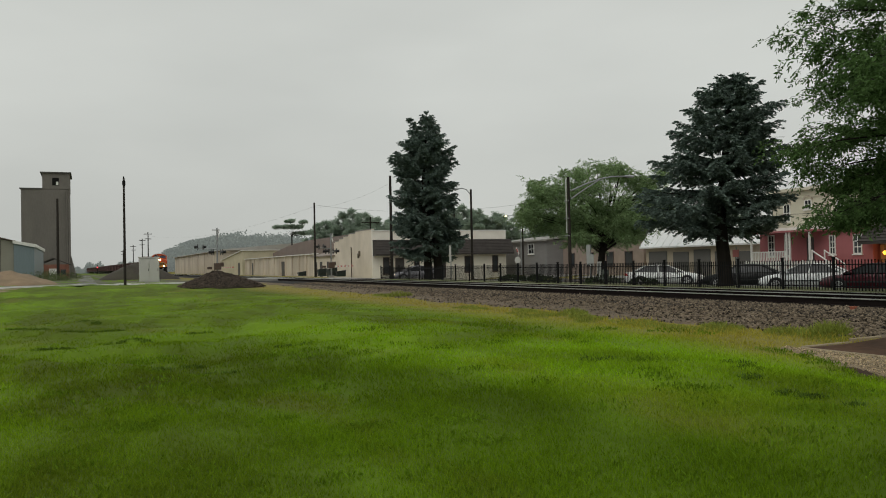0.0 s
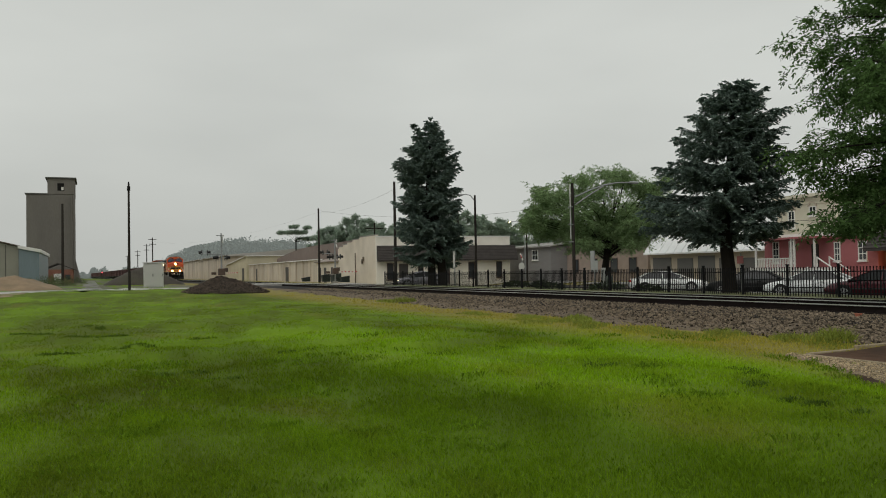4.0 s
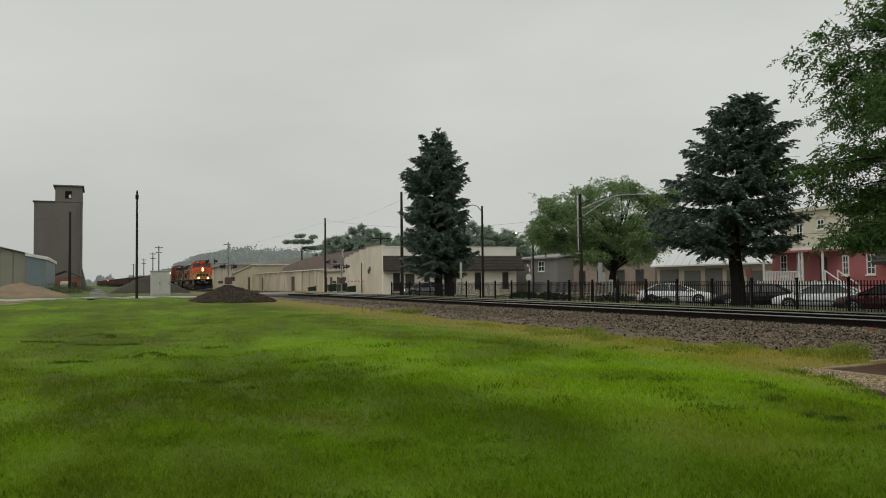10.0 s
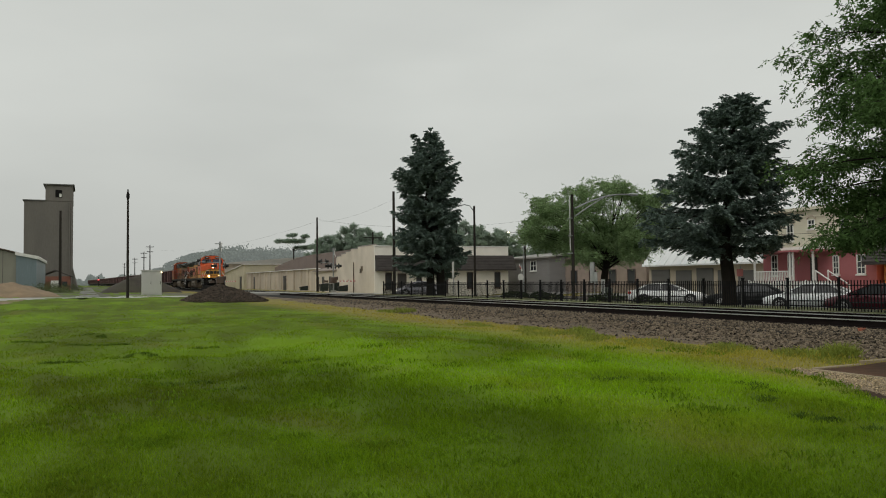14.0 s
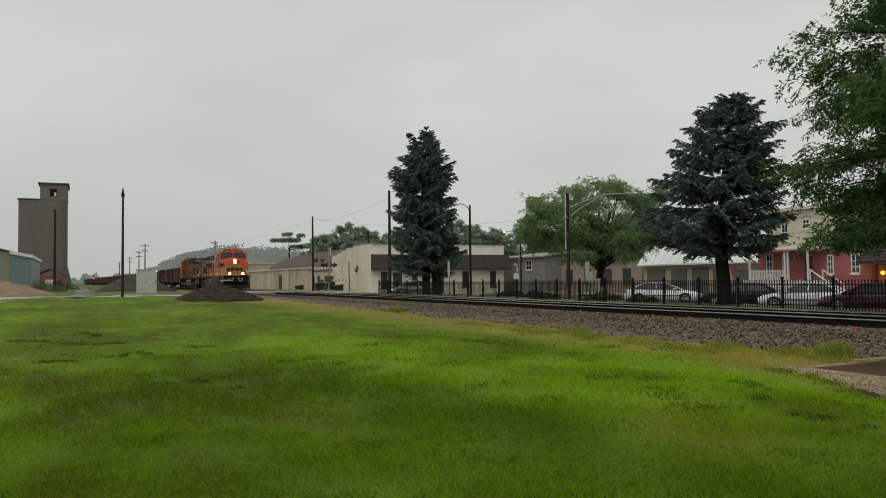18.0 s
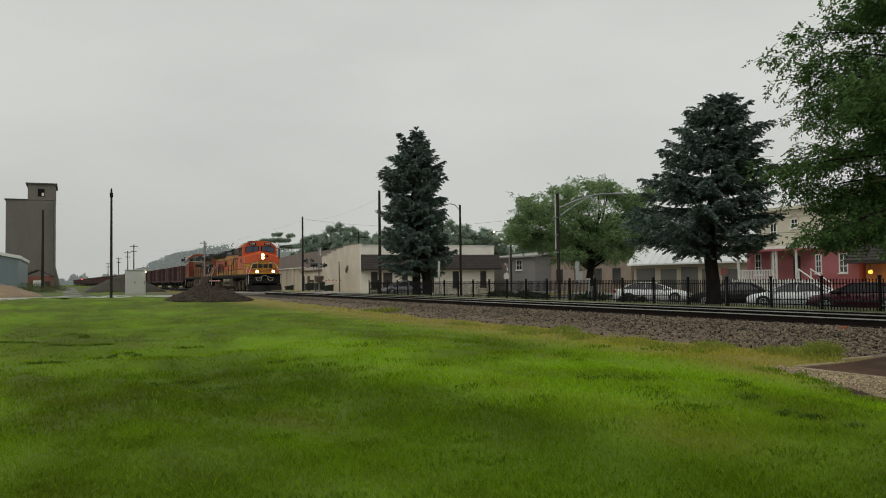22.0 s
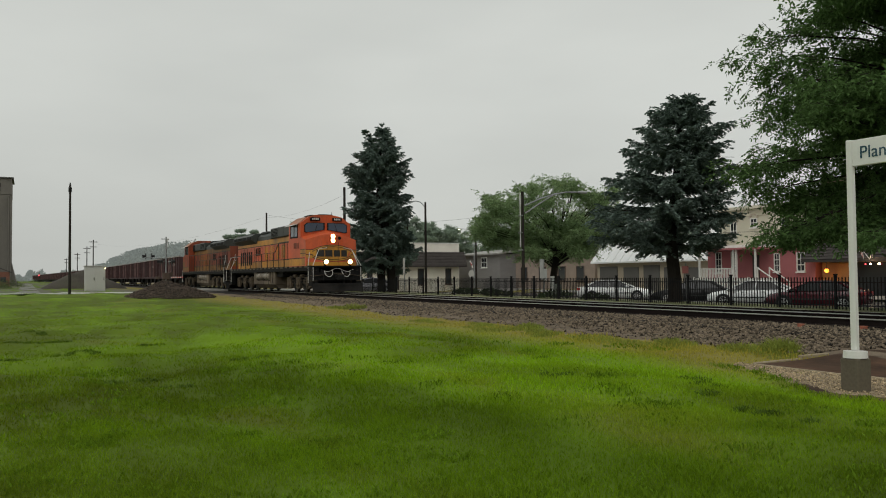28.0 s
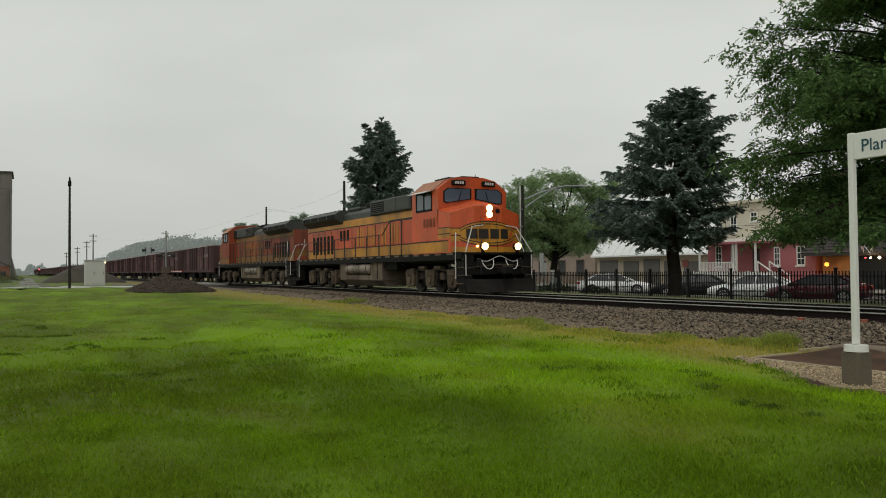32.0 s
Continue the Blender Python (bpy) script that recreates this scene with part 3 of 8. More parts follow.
def bed_xy(n):
    x = -rng.uniform(0.0, 1.0, n) ** 1.7 * 52 - 2.5
    y = rng.uniform(10.4, 14.85, n)
    toe = lawn_edge(x) + np.interp(x, (-45, -30, -24, -19, -17, -15.7, -13.7, -12, -10.5), (1.3, 1.3, 1.25, 1.2, 1.4, 1.6, 1.3, 0.75, 0.3))
    keep = (y > toe + rng.normal(0, 0.22, n)) | (rng.random(n) < 0.12) & (y > lawn_edge(x) + 0.1)
    keep &= ~((x > -8.9) & (y < 12.3 + 0.25 * np.sin(x * 2.3)))
    return x[keep], y[keep]


v, t = stones(70000, bed_xy, (0.011, 0.039), lambda x, y: np.array([gz(float(a), float(b)) + 0.02 for a, b in zip(x, y)]))
raw_mesh("ballast_stone", v, t, stone_mat, "loose grey-brown crushed stones along the track shoulder", "ballast")

# ---- the train ----
orange = mat("loco_orange", (0.62, 0.095, 0.022), 0.42, vary=0.22, scale=0.7, fine=9, bump=0.05, dirt=(0.2, 0.055, 0.028), dirt_amount=0.7, stretch=(1.3, 1.3, 0.5))
yellow = mat("loco_yellow", (0.56, 0.25, 0.02), 0.45, vary=0.25, scale=1.0, fine=9, bump=0.05, dirt=(0.1, 0.05, 0.022), dirt_amount=0.7, stretch=(1.2, 1.2, 0.7))
hood_dark = mat("loco_dark_green", (0.028, 0.034, 0.03), 0.55, vary=0.3, scale=1.0, fine=10, bump=0.05, dirt=(0.07, 0.06, 0.05))
under_black = mat("grimy_black", (0.011, 0.0105, 0.01), 0.75, vary=0.35, scale=2.0, fine=15, bump=0.2, spec=0.15)
truck_grey = mat("dusty_truck_grey", (0.115, 0.088, 0.06), 0.8, vary=0.45, scale=2.5, fine=20, bump=0.2, dirt=(0.02, 0.016, 0.013), dirt_amount=0.95, spec=0.15)
tank_grey = mat("dusty_tank_grey", (0.165, 0.132, 0.094), 0.65, vary=0.3, scale=1.2, fine=15, bump=0.1, dirt=(0.06, 0.045, 0.035), dirt_amount=0.8, spec=0.2)
reservoir_grey = mat("dusty_silver_reservoir", (0.27, 0.235, 0.19), 0.5, 0.2, vary=0.3, scale=2, fine=15, bump=0.1, dirt=(0.1, 0.075, 0.055), dirt_amount=0.7, stretch=(0.6, 1, 1))
rail_white = mat("white_handrail", (0.6, 0.59, 0.56), 0.5, vary=0.1)
rail_dark = mat("dark_handrail", (0.035, 0.03, 0.026), 0.6, vary=0.2)
cab_glass = glass("cab_glass", (0.085, 0.115, 0.16), 0.08)
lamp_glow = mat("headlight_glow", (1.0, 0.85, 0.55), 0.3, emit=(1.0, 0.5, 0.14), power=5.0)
lamp_core = mat("lamp_core", (1.0, 0.95, 0.8), 0.3, emit=(1.0, 0.62, 0.24), power=90.0)
plow_grey = mat("plow_dark_grey", (0.014, 0.013, 0.012), 0.75, vary=0.5, scale=2, dirt=(0.028, 0.025, 0.022), dirt_amount=0.5, spec=0.12)
lettering = mat("dark_lettering", (0.018, 0.014, 0.01), 0.6, vary=0.1)
faded_number = mat("faded_number_brown", (0.2, 0.05, 0.025), 0.6, vary=0.2)
wheel_steel = mat("worn_wheel_steel", (0.03, 0.025, 0.022), 0.6, 0.2, vary=0.3)
car_red = mat("hopper_oxide_red", (0.064, 0.026, 0.026), 0.75, vary=0.3, scale=0.7, fine=9, bump=0.15, dirt=(0.035, 0.018, 0.018), dirt_amount=0.7, rand=0.25, stretch=(1, 1, 0.35))
car_streak = mat("streaked_oxide_red", (0.2, 0.12, 0.11), 0.8, vary=0.45, scale=1.2, fine=9, dirt=(0.085, 0.03, 0.03), dirt_amount=0.8)
car_rim = mat("hopper_rim", (0.3, 0.27, 0.25), 0.7, vary=0.3)
coal = mat("stone_load", (0.03, 0.028, 0.027), 0.9, vary=0.4, scale=3, bump=0.6)
WHEEL_R = 0.53


def wheelset(parent, x, name="wheelset"):
    bm = B()
    for y in (-0.76, 0.76):
        disc(bm, (0, y, 0), (0, 1, 0), WHEEL_R, 0.13, 24)
        disc(bm, (0, y + (0.055 if y < 0 else -0.055), 0), (0, 1, 0), WHEEL_R + 0.025, 0.03, 24)
        disc(bm, (0, y * 1.1, 0), (0, 1, 0), 0.16, 0.1, 12)
        for i in range(3):
            a = i * 2.0944
            disc(bm, (0.3 * math.cos(a), y * 1.093, 0.3 * math.sin(a)), (0, 1, 0), 0.05, 0.02, 8)
    tube(bm, (0, -0.9, 0), (0, 0.9, 0), 0.09, sides=10)
    return part(name, bm, wheel_steel, parent, "worn steel wheels on an axle", pose(x, 0, WHEEL_R))


def loco_truck(parent, cx):
    tr = part("truck", box(B(), -1.9, 1.9, -0.55, 0.55, 0.55, 0.95, 0.05), under_black, parent, "", pose(cx, 0, 0))
    for s in (-1, 1):
        bm = B()
        y0, y1 = sorted((s * 1.06, s * 1.2))
        prism(bm, [(-2.55, 0.62), (-2.55, 0.95), (-1.9, 1.02), (-1.4, 0.82), (-0.5, 0.82), (0, 1.0), (0.5, 0.82), (1.4, 0.82), (1.9, 1.02), (2.55, 0.95),
                   (2.55, 0.62), (2.2, 0.52), (1.2, 0.55), (-1.2, 0.55), (-2.2, 0.52)], y0, y1, "y")
        part("side_frame", bm, truck_grey, tr)
        for ax in (-1.9, 0, 1.9):
            bm = B()
            prism(bm, [(ax - 0.42, 0.95), (ax - 0.36, 0.3), (ax - 0.2, 0.24), (ax + 0.2, 0.24), (ax + 0.36, 0.3), (ax + 0.42, 0.95)], *sorted((s * 1.17, s * 1.31)), "y")
            disc(bm, (ax, s * 1.34, 0.53), (0, 1, 0), 0.16, 0.06, 12)
            box(bm, ax - 0.24, ax + 0.24, *sorted((s * 1.3, s * 1.35)), 0.7, 0.9, 0.02)
            part("axle_box", bm, truck_grey, tr)
        for ax in (-1.25, -0.6, 0.6, 1.25):
            bm = B()
            for k in range(5):
                disc(bm, (ax, s * 1.22, 0.6 + 0.09 * k), (0, 0, 1), 0.1, 0.05, 10)
            part("spring", bm, under_black, tr)
        bm = B()
        tube(bm, (-1.0, s * 1.27, 1.02), (-0.45, s * 1.27, 1.02), 0.09, sides=10)
        tube(bm, (0.45, s * 1.27, 1.02), (1.0, s * 1.27, 1.02), 0.09, sides=10)
        pipe(bm, [(-2.5, s * 1.28, 0.8), (-1.0, s * 1.28, 0.93), (1.0, s * 1.28, 0.93), (2.5, s * 1.28, 0.8)], 0.02)
        part("brake_cylinder", bm, truck_grey, tr)
    return [wheelset(parent, cx + ax) for ax in (-1.9, 0, 1.9)]


def locomotive(name, m, label, lit, orange, yellow):
    """Six-axle road switcher with a wide nose; its front coupler face lies at x = 0 and it reaches back to x = -22.3."""
    L = thing(name, m, label, "locomotive", "locomotives of the train")
    W = 1.55
    # frame and walkway
    bm = B()
    box(bm, -21.7, -0.75, -1.1, 1.1, 1.2, 1.5, 0.02)
    part("underframe", bm, under_black, L)
    for s in (-1, 1):
        y0, y1 = sorted((s * 1.5, s * 1.53))
        part("side_sill", box(B(), -21.5, -0.9, y0, y1, 1.3, 1.6), under_black, L, "dark sill along the walkway")
        for k in range(20):
            x = -20.9 + k * 0.99
            part("sill_mark", box(B(), x, x + 0.5, y0 - 0.006, y1 + 0.006, 1.5, 1.57), tank_grey, L)
    part("walkway", box(B(), -21.6, -0.7, -1.5, 1.5, 1.5, 1.58), under_black, L)
    # long hood
    bm = B()
    prism(bm, [(-0.98, 1.58), (-0.98, 3.55), (0.98, 3.55), (0.98, 1.58)], -20.9, -5.1, "x")
    hood = part("long_hood", bm, orange, L)
    bm = B()
    prism(bm, [(-0.98, 3.55), (-0.95, 3.82), (-0.72, 4.03), (0.72, 4.03), (0.95, 3.82), (0.98, 3.55)], -14.95, -5.1, "x")
    part("hood_roof", bm, hood_dark, L, "dark green hood roof")
    for s in (-1, 1):
        y0, y1 = sorted((s * 0.98, s * 0.99))
        part("upper_stripe", box(B(), -20.8, -5.12, y0, y1, 3.2, 3.545), yellow, L, "yellow stripe under the roof")
        part("lower_stripe", box(B(), -20.8, -5.12, y0, y1, 1.6, 2.05), yellow, L, "yellow stripe above the walkway")
        for zz in (3.15, 2.06):
            part("pinstripe", box(B(), -20.8, -5.12, y0 - 0.004, y1 + 0.004, zz, zz + 0.05), lettering, L)
        # body-side emblem as plain bars in its colour
        for i, (x0, x1) in enumerate(((-12.9, -11.9), (-11.5, -10.5), (-10.1, -9.1), (-8.7, -7.8))):
            bm = B()
            z0, z1, ya, yb = 2.18, 3.06, y0 - 0.006, y1 + 0.006
            for xa in (x0 + 0.05, x0 + 0.4, x0 + 0.75):
                box(bm, xa, xa + 0.17, ya, yb, z0, z1)
            part("emblem_bar", bm, yellow, L, "plain yellow lettering bars")
        # hood doors, louvres and latches
        for k in range(13):
            x = -19.9 + k * 1.05
            part("hood_door", box(B(), x - 0.008, x + 0.008, y0 - 0.008, y1 + 0.008, 2.12, 3.12), lettering, L)
        for k in range(6):
            x = -19.7 + 0.62 * k
            part("louvre", box(B(), x - 0.17, x + 0.17, y0 - 0.01, y1 + 0.012, 1.85, 2.85), under_black, L, "dark vertical air intake")
        for k in range(3):
            x = -15.2 + 0.5 * k
            part("louvre", box(B(), x - 0.15, x + 0.15, y0 - 0.01, y1 + 0.012, 2.5, 3.05), under_black, L)
    # dynamic brake grid housing behind the cab
    gr = part("brake_grid_box", box(B(), -10.8, -5.12, -1.14, 1.14, 3.56, 4.24, 0.05), hood_dark, L, "long dark brake grid housing behind the cab")
    for s in (-1, 1):
        ya, yb = sorted((s * 1.14, s * 1.155))
        part("grid_opening", box(B(), -10.6, -9.1, ya, yb, 3.66, 4.14), under_black, gr)
        part("grid_opening", box(B(), -6.1, -5.2, ya, yb, 3.62, 4.18), under_black, gr)
        for k in range(5):
            part("grid_slat", box(B(), -10.58, -9.12, *sorted((s * 1.155, s * 1.17)), 3.69 + k * 0.09, 3.72 + k * 0.09), hood_dark, gr)
        part("access_panel", box(B(), -8.95, -7.7, ya, yb, 3.64, 4.16), hood_dark, gr)
        part("access_panel", box(B(), -7.6, -6.25, ya, yb, 3.64, 4.16), hood_dark, gr)
    # radiator with overhanging wings
    bm = B()
    prism(bm, [(-0.99, 3.4), (-1.42, 3.68), (-1.42, 3.92), (-1.1, 4.12), (1.1, 4.12), (1.42, 3.92), (1.42, 3.68), (0.99, 3.4)], -20.6, -14.9, "x")
    rad = part("radiator", bm, hood_dark, L, "dark radiator with overhanging sides")
    for k in range(9):
        part("radiator_slat", box(B(), -20.4 + k * 0.6, -20.1 + k * 0.6, -1.05, 1.05, 4.12, 4.16), under_black, rad)
    for s in (-1, 1):
        y0, y1 = sorted((s * 1.42, s * 1.432))
        for k in range(4):
            part("radiator_grille", box(B(), -20.4 + k * 1.4, -19.2 + k * 1.4, y0, y1, 3.7, 3.9), under_black, rad)
    part("exhaust_stack", box(B(), -12.6, -11.2, -0.6, 0.6, 4.03, 4.34, 0.04), under_black, L)
    part("air_intake", box(B(), -14.6, -13.0, -0.8, 0.8, 4.03, 4.2, 0.05), hood_dark, L)
    bm = B()
    for k in range(3):
        tube(bm, (-9.9, -0.2 + k * 0.2, 4.32), (-9.4 + 0.1 * k, -0.2 + k * 0.2, 4.36), 0.03, 0.09, 10)
    tube(bm, (-9.7, 0, 4.24), (-9.7, 0, 4.34), 0.04)
    part("horn", bm, under_black, L)
    # cab
    bm = B()
    prism(bm, [(-W, 1.58), (-W, 4.12), (-1.05, 4.5), (-0.55, 4.62), (0.55, 4.62), (1.05, 4.5), (W, 4.12), (W, 1.58)], -5.1, -2.75, "x")
    part("cab", bm, orange, L, "orange cab with a faceted roof")
    bm = B()
    prism(bm, [(-1.62, 4.1), (-1.08, 4.53), (-0.55, 4.65), (0.55, 4.65), (1.08, 4.53), (1.62, 4.1), (1.62, 4.06), (1.05, 4.47), (0.5, 4.6), (-0.5, 4.6), (-1.05, 4.47), (-1.62, 4.06)], -5.0, -3.0, "x")
    part("cab_roof", bm, mat("cab_roof_" + name, (0.35, 0.14, 0.07), 0.6, vary=0.3, dirt=(0.2, 0.15, 0.12)), L)
    part("roof_cooler", box(B(), -4.6, -3.4, -0.75, 0.6, 4.62, 4.68, 0.02), hood_dark, L, "dark low cooling unit on the cab roof")
    part("antenna_plate", box(B(), -3.35, -3.05, -0.3, 0.5, 4.65, 4.7, 0.015), under_black, L)
    part("antenna", tube(B(), (-3.9, 0.8, 4.5), (-3.9, 0.8, 4.9), 0.015, sides=5), under_black, L)
    for s in (-1, 1):
        bm = B()
        prism(bm, [(s * 1.55, 4.12), (s * 1.95, 4.0), (s * 1.95, 3.97), (s * 1.55, 4.08)], -4.75, -3.2, "x")
        part("sun_visor", bm, rail_white, L, "pale hinged visor over the side window")
        bm = B()
        y0, y1 = sorted((s * 1.55, s * 1.575))
        box(bm, -4.7, -3.25, y0, y1, 3.28, 3.36)
        box(bm, -4.7, -3.25, y0, y1, 3.98, 4.05)
        for x in (-4.7, -4.0, -3.32):
            box(bm, x, x + 0.07, y0, y1, 3.36, 3.98)
        wf = part("side_window_frame", bm, under_black, L)
        for x in (-4.63, -3.93):
            part("side_pane", box(B(), x, x + 0.6, sorted((s * 1.55, s * 1.56))[0], sorted((s * 1.55, s * 1.56))[1], 3.36, 3.98), cab_glass, wf)
        bm = B()
        for k in range(4):
            box(bm, -4.0 + 0.28 * k, -3.85 + 0.28 * k, y0 - 0.0, y1 - 0.018, 2.64, 2.98)
        part("number_bar", bm, faded_number, L, "plain faded bars for the painted number")
        part("cab_stripe", box(B(), -5.08, -1.9, sorted((s * W, s * (W + 0.008)))[0], sorted((s * W, s * (W + 0.008)))[1], 1.62, 2.02), yellow, L)
        part("cab_pinstripe", box(B(), -5.08, -1.9, sorted((s * W, s * (W + 0.012)))[0], sorted((s * W, s * (W + 0.012)))[1], 2.03, 2.08), lettering, L)
        for za, zb in ((2.14, 2.3), (2.34, 2.54)):
            part("nose_stripe", box(B(), -2.75, -1.74, *sorted((s * W, s * (W + 0.008))), za, zb), yellow, L)
            part("nose_pinstripe", box(B(), -2.75, -1.74, *sorted((s * W, s * (W + 0.012))), zb, zb + 0.035), lettering, L)
    # nose: flat centre, raked corners, ridged top
    prof = [(-1.42, -0.62), (-1.42, 0.62), (-1.72, W), (-2.76, W), (-2.76, -W), (-1.72, -W)]
    bm = B()
    lo = [bm.verts.new((x, y, 1.58)) for x, y in prof]
    topz = (3.38, 3.38, 3.1, 3.3, 3.3, 3.1)
    hi = [bm.verts.new((x - (0.1 if i in (0, 1) else 0.04), y, z)) for i, ((x, y), z) in enumerate(zip(prof, topz))]
    ridge = [bm.verts.new(c) for c in ((-1.62, 0, 3.52), (-2.76, 0, 3.72))]
    bm.faces.new(lo)
    for i in range(6):
        j = (i + 1) % 6
        bm.faces.new((lo[i], lo[j], hi[j], hi[i]))
    bm.faces.new((hi[0], hi[1], ridge[0]))
    bm.faces.new((hi[1], hi[2], hi[3], ridge[1], ridge[0]))
    bm.faces.new((hi[5], hi[0], ridge[0], ridge[1], hi[4]))
    bm.faces.new((hi[4], ridge[1], hi[3]))
    bmesh.ops.recalc_face_normals(bm, faces=bm.faces[:])
    part("nose", bm, orange, L, "orange wide nose with raked corners")
    # windscreen wall and panes, set into the cab front
    bm = B()
    prism(bm, [(-W, 3.2), (-W, 4.1), (-1.05, 4.48), (-0.55, 4.6), (0.55, 4.6), (1.05, 4.48), (W, 4.1), (W, 3.2)], -2.75, -2.7, "x")
    part("cab_front", bm, orange, L)
    for s in (-1, 1):
        pts = [(s * 0.08, 3.74), (s * 0.08, 4.16), (s * 1.14, 4.16), (s * 1.33, 4.02), (s * 1.33, 3.6), (s * 1.2, 3.56)]
        bm = B()
        prism(bm, pts, -2.7, -2.67, "x")
        fr = part("windscreen_frame", bm, under_black, L)
        c = Vector((sum(p[0] for p in pts) / 6, sum(p[1] for p in pts) / 6))
        bm = B()
        prism(bm, [tuple(c + (Vector(p) - c) * 0.9) for p in pts], -2.672, -2.655, "x")
        part("windscreen", bm, cab_glass, fr, "bluish windscreen")
        bm = B()
        tube(bm, (-2.64, s * 0.7, 3.6), (-2.63, s * 0.55, 4.05), 0.012, sides=5)
        part("wiper", bm, under_black, fr)
        bm = B()
        box(bm, -2.7, -2.55, s * 0.68 - 0.3, s * 0.68 + 0.3, 4.27, 4.47, 0.03)
        nb = part("number_board", bm, under_black, L, "black number board")
        bm = B()
        for k in range(4):
            box(bm, -2.55, -2.54, s * 0.68 - 0.2 + 0.105 * k, s * 0.68 - 0.13 + 0.105 * k, 4.32, 4.42)
        part("number_bar", bm, rail_white, nb)
    # nose emblem: a yellow lens shape with dark outlines wrapped round the raked corners, stripes to its sides
    def nose_at(y, z, proud):
        w = max(0.0, abs(y) - 0.62) / (W - 0.62)
        return (-1.42 - 0.3 * w - (0.1 - 0.06 * w) * (z - 1.58) / 1.8 + proud, y, z)

    def wrap(zlo, zhi, ya, yb, proud, n=22):
        """A sheet on the nose between two outlines."""
        bm = B()
        cols = []
        ys_ = sorted({ya + (yb - ya) * i / n for i in range(n + 1)} | {c for c in (-0.62, 0.62) if ya < c < yb})
        for y in ys_:
            cols.append([bm.verts.new(nose_at(y, zlo(y) if e == 0 else zhi(y), proud)) for e in (0, 1)] + [bm.verts.new(nose_at(y, zlo(y) if e == 0 else zhi(y), -0.02)) for e in (0, 1)])
        for a, b in zip(cols[:-1], cols[1:]):
            bm.faces.new((a[0], b[0], b[1], a[1]))
            bm.faces.new((a[1], b[1], b[3], a[3]))
            bm.faces.new((a[2], b[2], b[0], a[0]))
        return bm

    def arch(y, h):
        return h * math.sqrt(max(0.0, 1 - (y / 1.32) ** 2))
    part("nose_emblem", wrap(lambda y: 2.27 - arch(y, 0.42), lambda y: 2.27 + arch(y, 0.52), -1.22, 1.22, 0.008), yellow, L, "yellow lens-shaped emblem across the nose")
    for k, d in ((1, 0.0), (1, -0.1), (-1, 0.0), (-1, 0.1)):
        h = 0.52 if k > 0 else 0.42
        part("nose_pinstripe", wrap(lambda y: 2.255 + k * arch(y, h) + d, lambda y: 2.29 + k * arch(y, h) + d, -1.2, 1.2, 0.014), lettering, L)
    part("nose_band", wrap(lambda y: 1.6, lambda y: 1.8, -1.5, 1.5, 0.006), yellow, L, "yellow band at the foot of the nose")
    for s in (-1, 1):
        for za, zb in ((2.02, 2.22), (2.28, 2.5)):
            part("nose_stripe", wrap(lambda y: za, lambda y: zb, *sorted((s * 1.16, s * 1.54)), 0.007, 6), yellow, L)
            part("nose_pinstripe", wrap(lambda y: zb, lambda y: zb + 0.035, *sorted((s * 1.16, s * 1.54)), 0.01, 6), lettering, L)
    for y, w in ((-0.74, 0.22), (-0.25, 0.22), (0.24, 0.2), (0.7, 0.19)):
        part("emblem_bar", wrap(lambda q: 2.12, lambda q: 2.5, y - w, y + w, 0.02, 2), lettering, L, "plain dark bars of the nose emblem")
    # nose door with its frame
    for ya, yb in ((-0.36, -0.34), (0.34, 0.36)):
        part("nose_door_seam", wrap(lambda q: 1.62, lambda q: 2.95, ya, yb, 0.012, 1), lettering, L)
    # headlight and ditch lights; a wider disc behind each lit lens glows as its halo
    bm = B()
    box(bm, -1.62, -1.42, -0.2, 0.2, 2.95, 3.42, 0.04)
    hl = part("headlight", bm, orange, L)
    for z in (3.06, 3.3):
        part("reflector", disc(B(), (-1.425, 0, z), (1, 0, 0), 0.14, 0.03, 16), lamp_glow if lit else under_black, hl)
        part("lens", disc(B(), (-1.405, 0, z), (1, 0, 0), 0.085, 0.03, 16), lamp_core if lit else cab_glass, hl, "glowing headlight lens" if lit else "")
    part("nose_hatch", disc(B(), (-1.5, 0.42, 3.2), (1, 0, 0), 0.1, 0.02, 12), under_black, L)
    for s in (-1, 1):
        bm = B()
        disc(bm, (-0.62, s * 0.72, 1.8), (1, 0, 0), 0.15, 0.16, 14)
        box(bm, -0.7, -0.6, s * 0.75 - 0.05, s * 0.75 + 0.05, 1.55, 1.68)
        dl = part("ditch_light", bm, under_black, L)
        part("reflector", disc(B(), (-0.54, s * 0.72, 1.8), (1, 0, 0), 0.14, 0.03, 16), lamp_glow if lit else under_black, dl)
        part("lens", disc(B(), (-0.52, s * 0.72, 1.8), (1, 0, 0), 0.085, 0.03, 16), lamp_core if lit else cab_glass, dl, "glowing ditch light" if lit else "")
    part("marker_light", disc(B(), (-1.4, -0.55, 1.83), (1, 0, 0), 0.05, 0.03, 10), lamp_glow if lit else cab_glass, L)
    # pilot, plow, coupler, hoses and steps at both ends
    for e, x0 in ((1, -0.75), (-1, -21.55)):
        part("pilot", box(B(), *sorted((x0, x0 - e * 0.12)), -1.5, 1.5, 0.75, 1.55), under_black, L)
        bm = B()
        rows_ = []
        for y in (-1.5, -1.0, -0.5, 0.0, 0.5, 1.0, 1.5):
            fwd = x0 + e * (0.46 - 0.22 * abs(y) / 1.5)
            rows_.append([bm.verts.new((fwd - e * back, y, z)) for back, z in ((0.24, 0.58), (0.17, 0.4), (0.08, 0.24), (0.0, 0.1), (0.06, 0.09), (0.14, 0.24), (0.24, 0.4), (0.32, 0.58))])
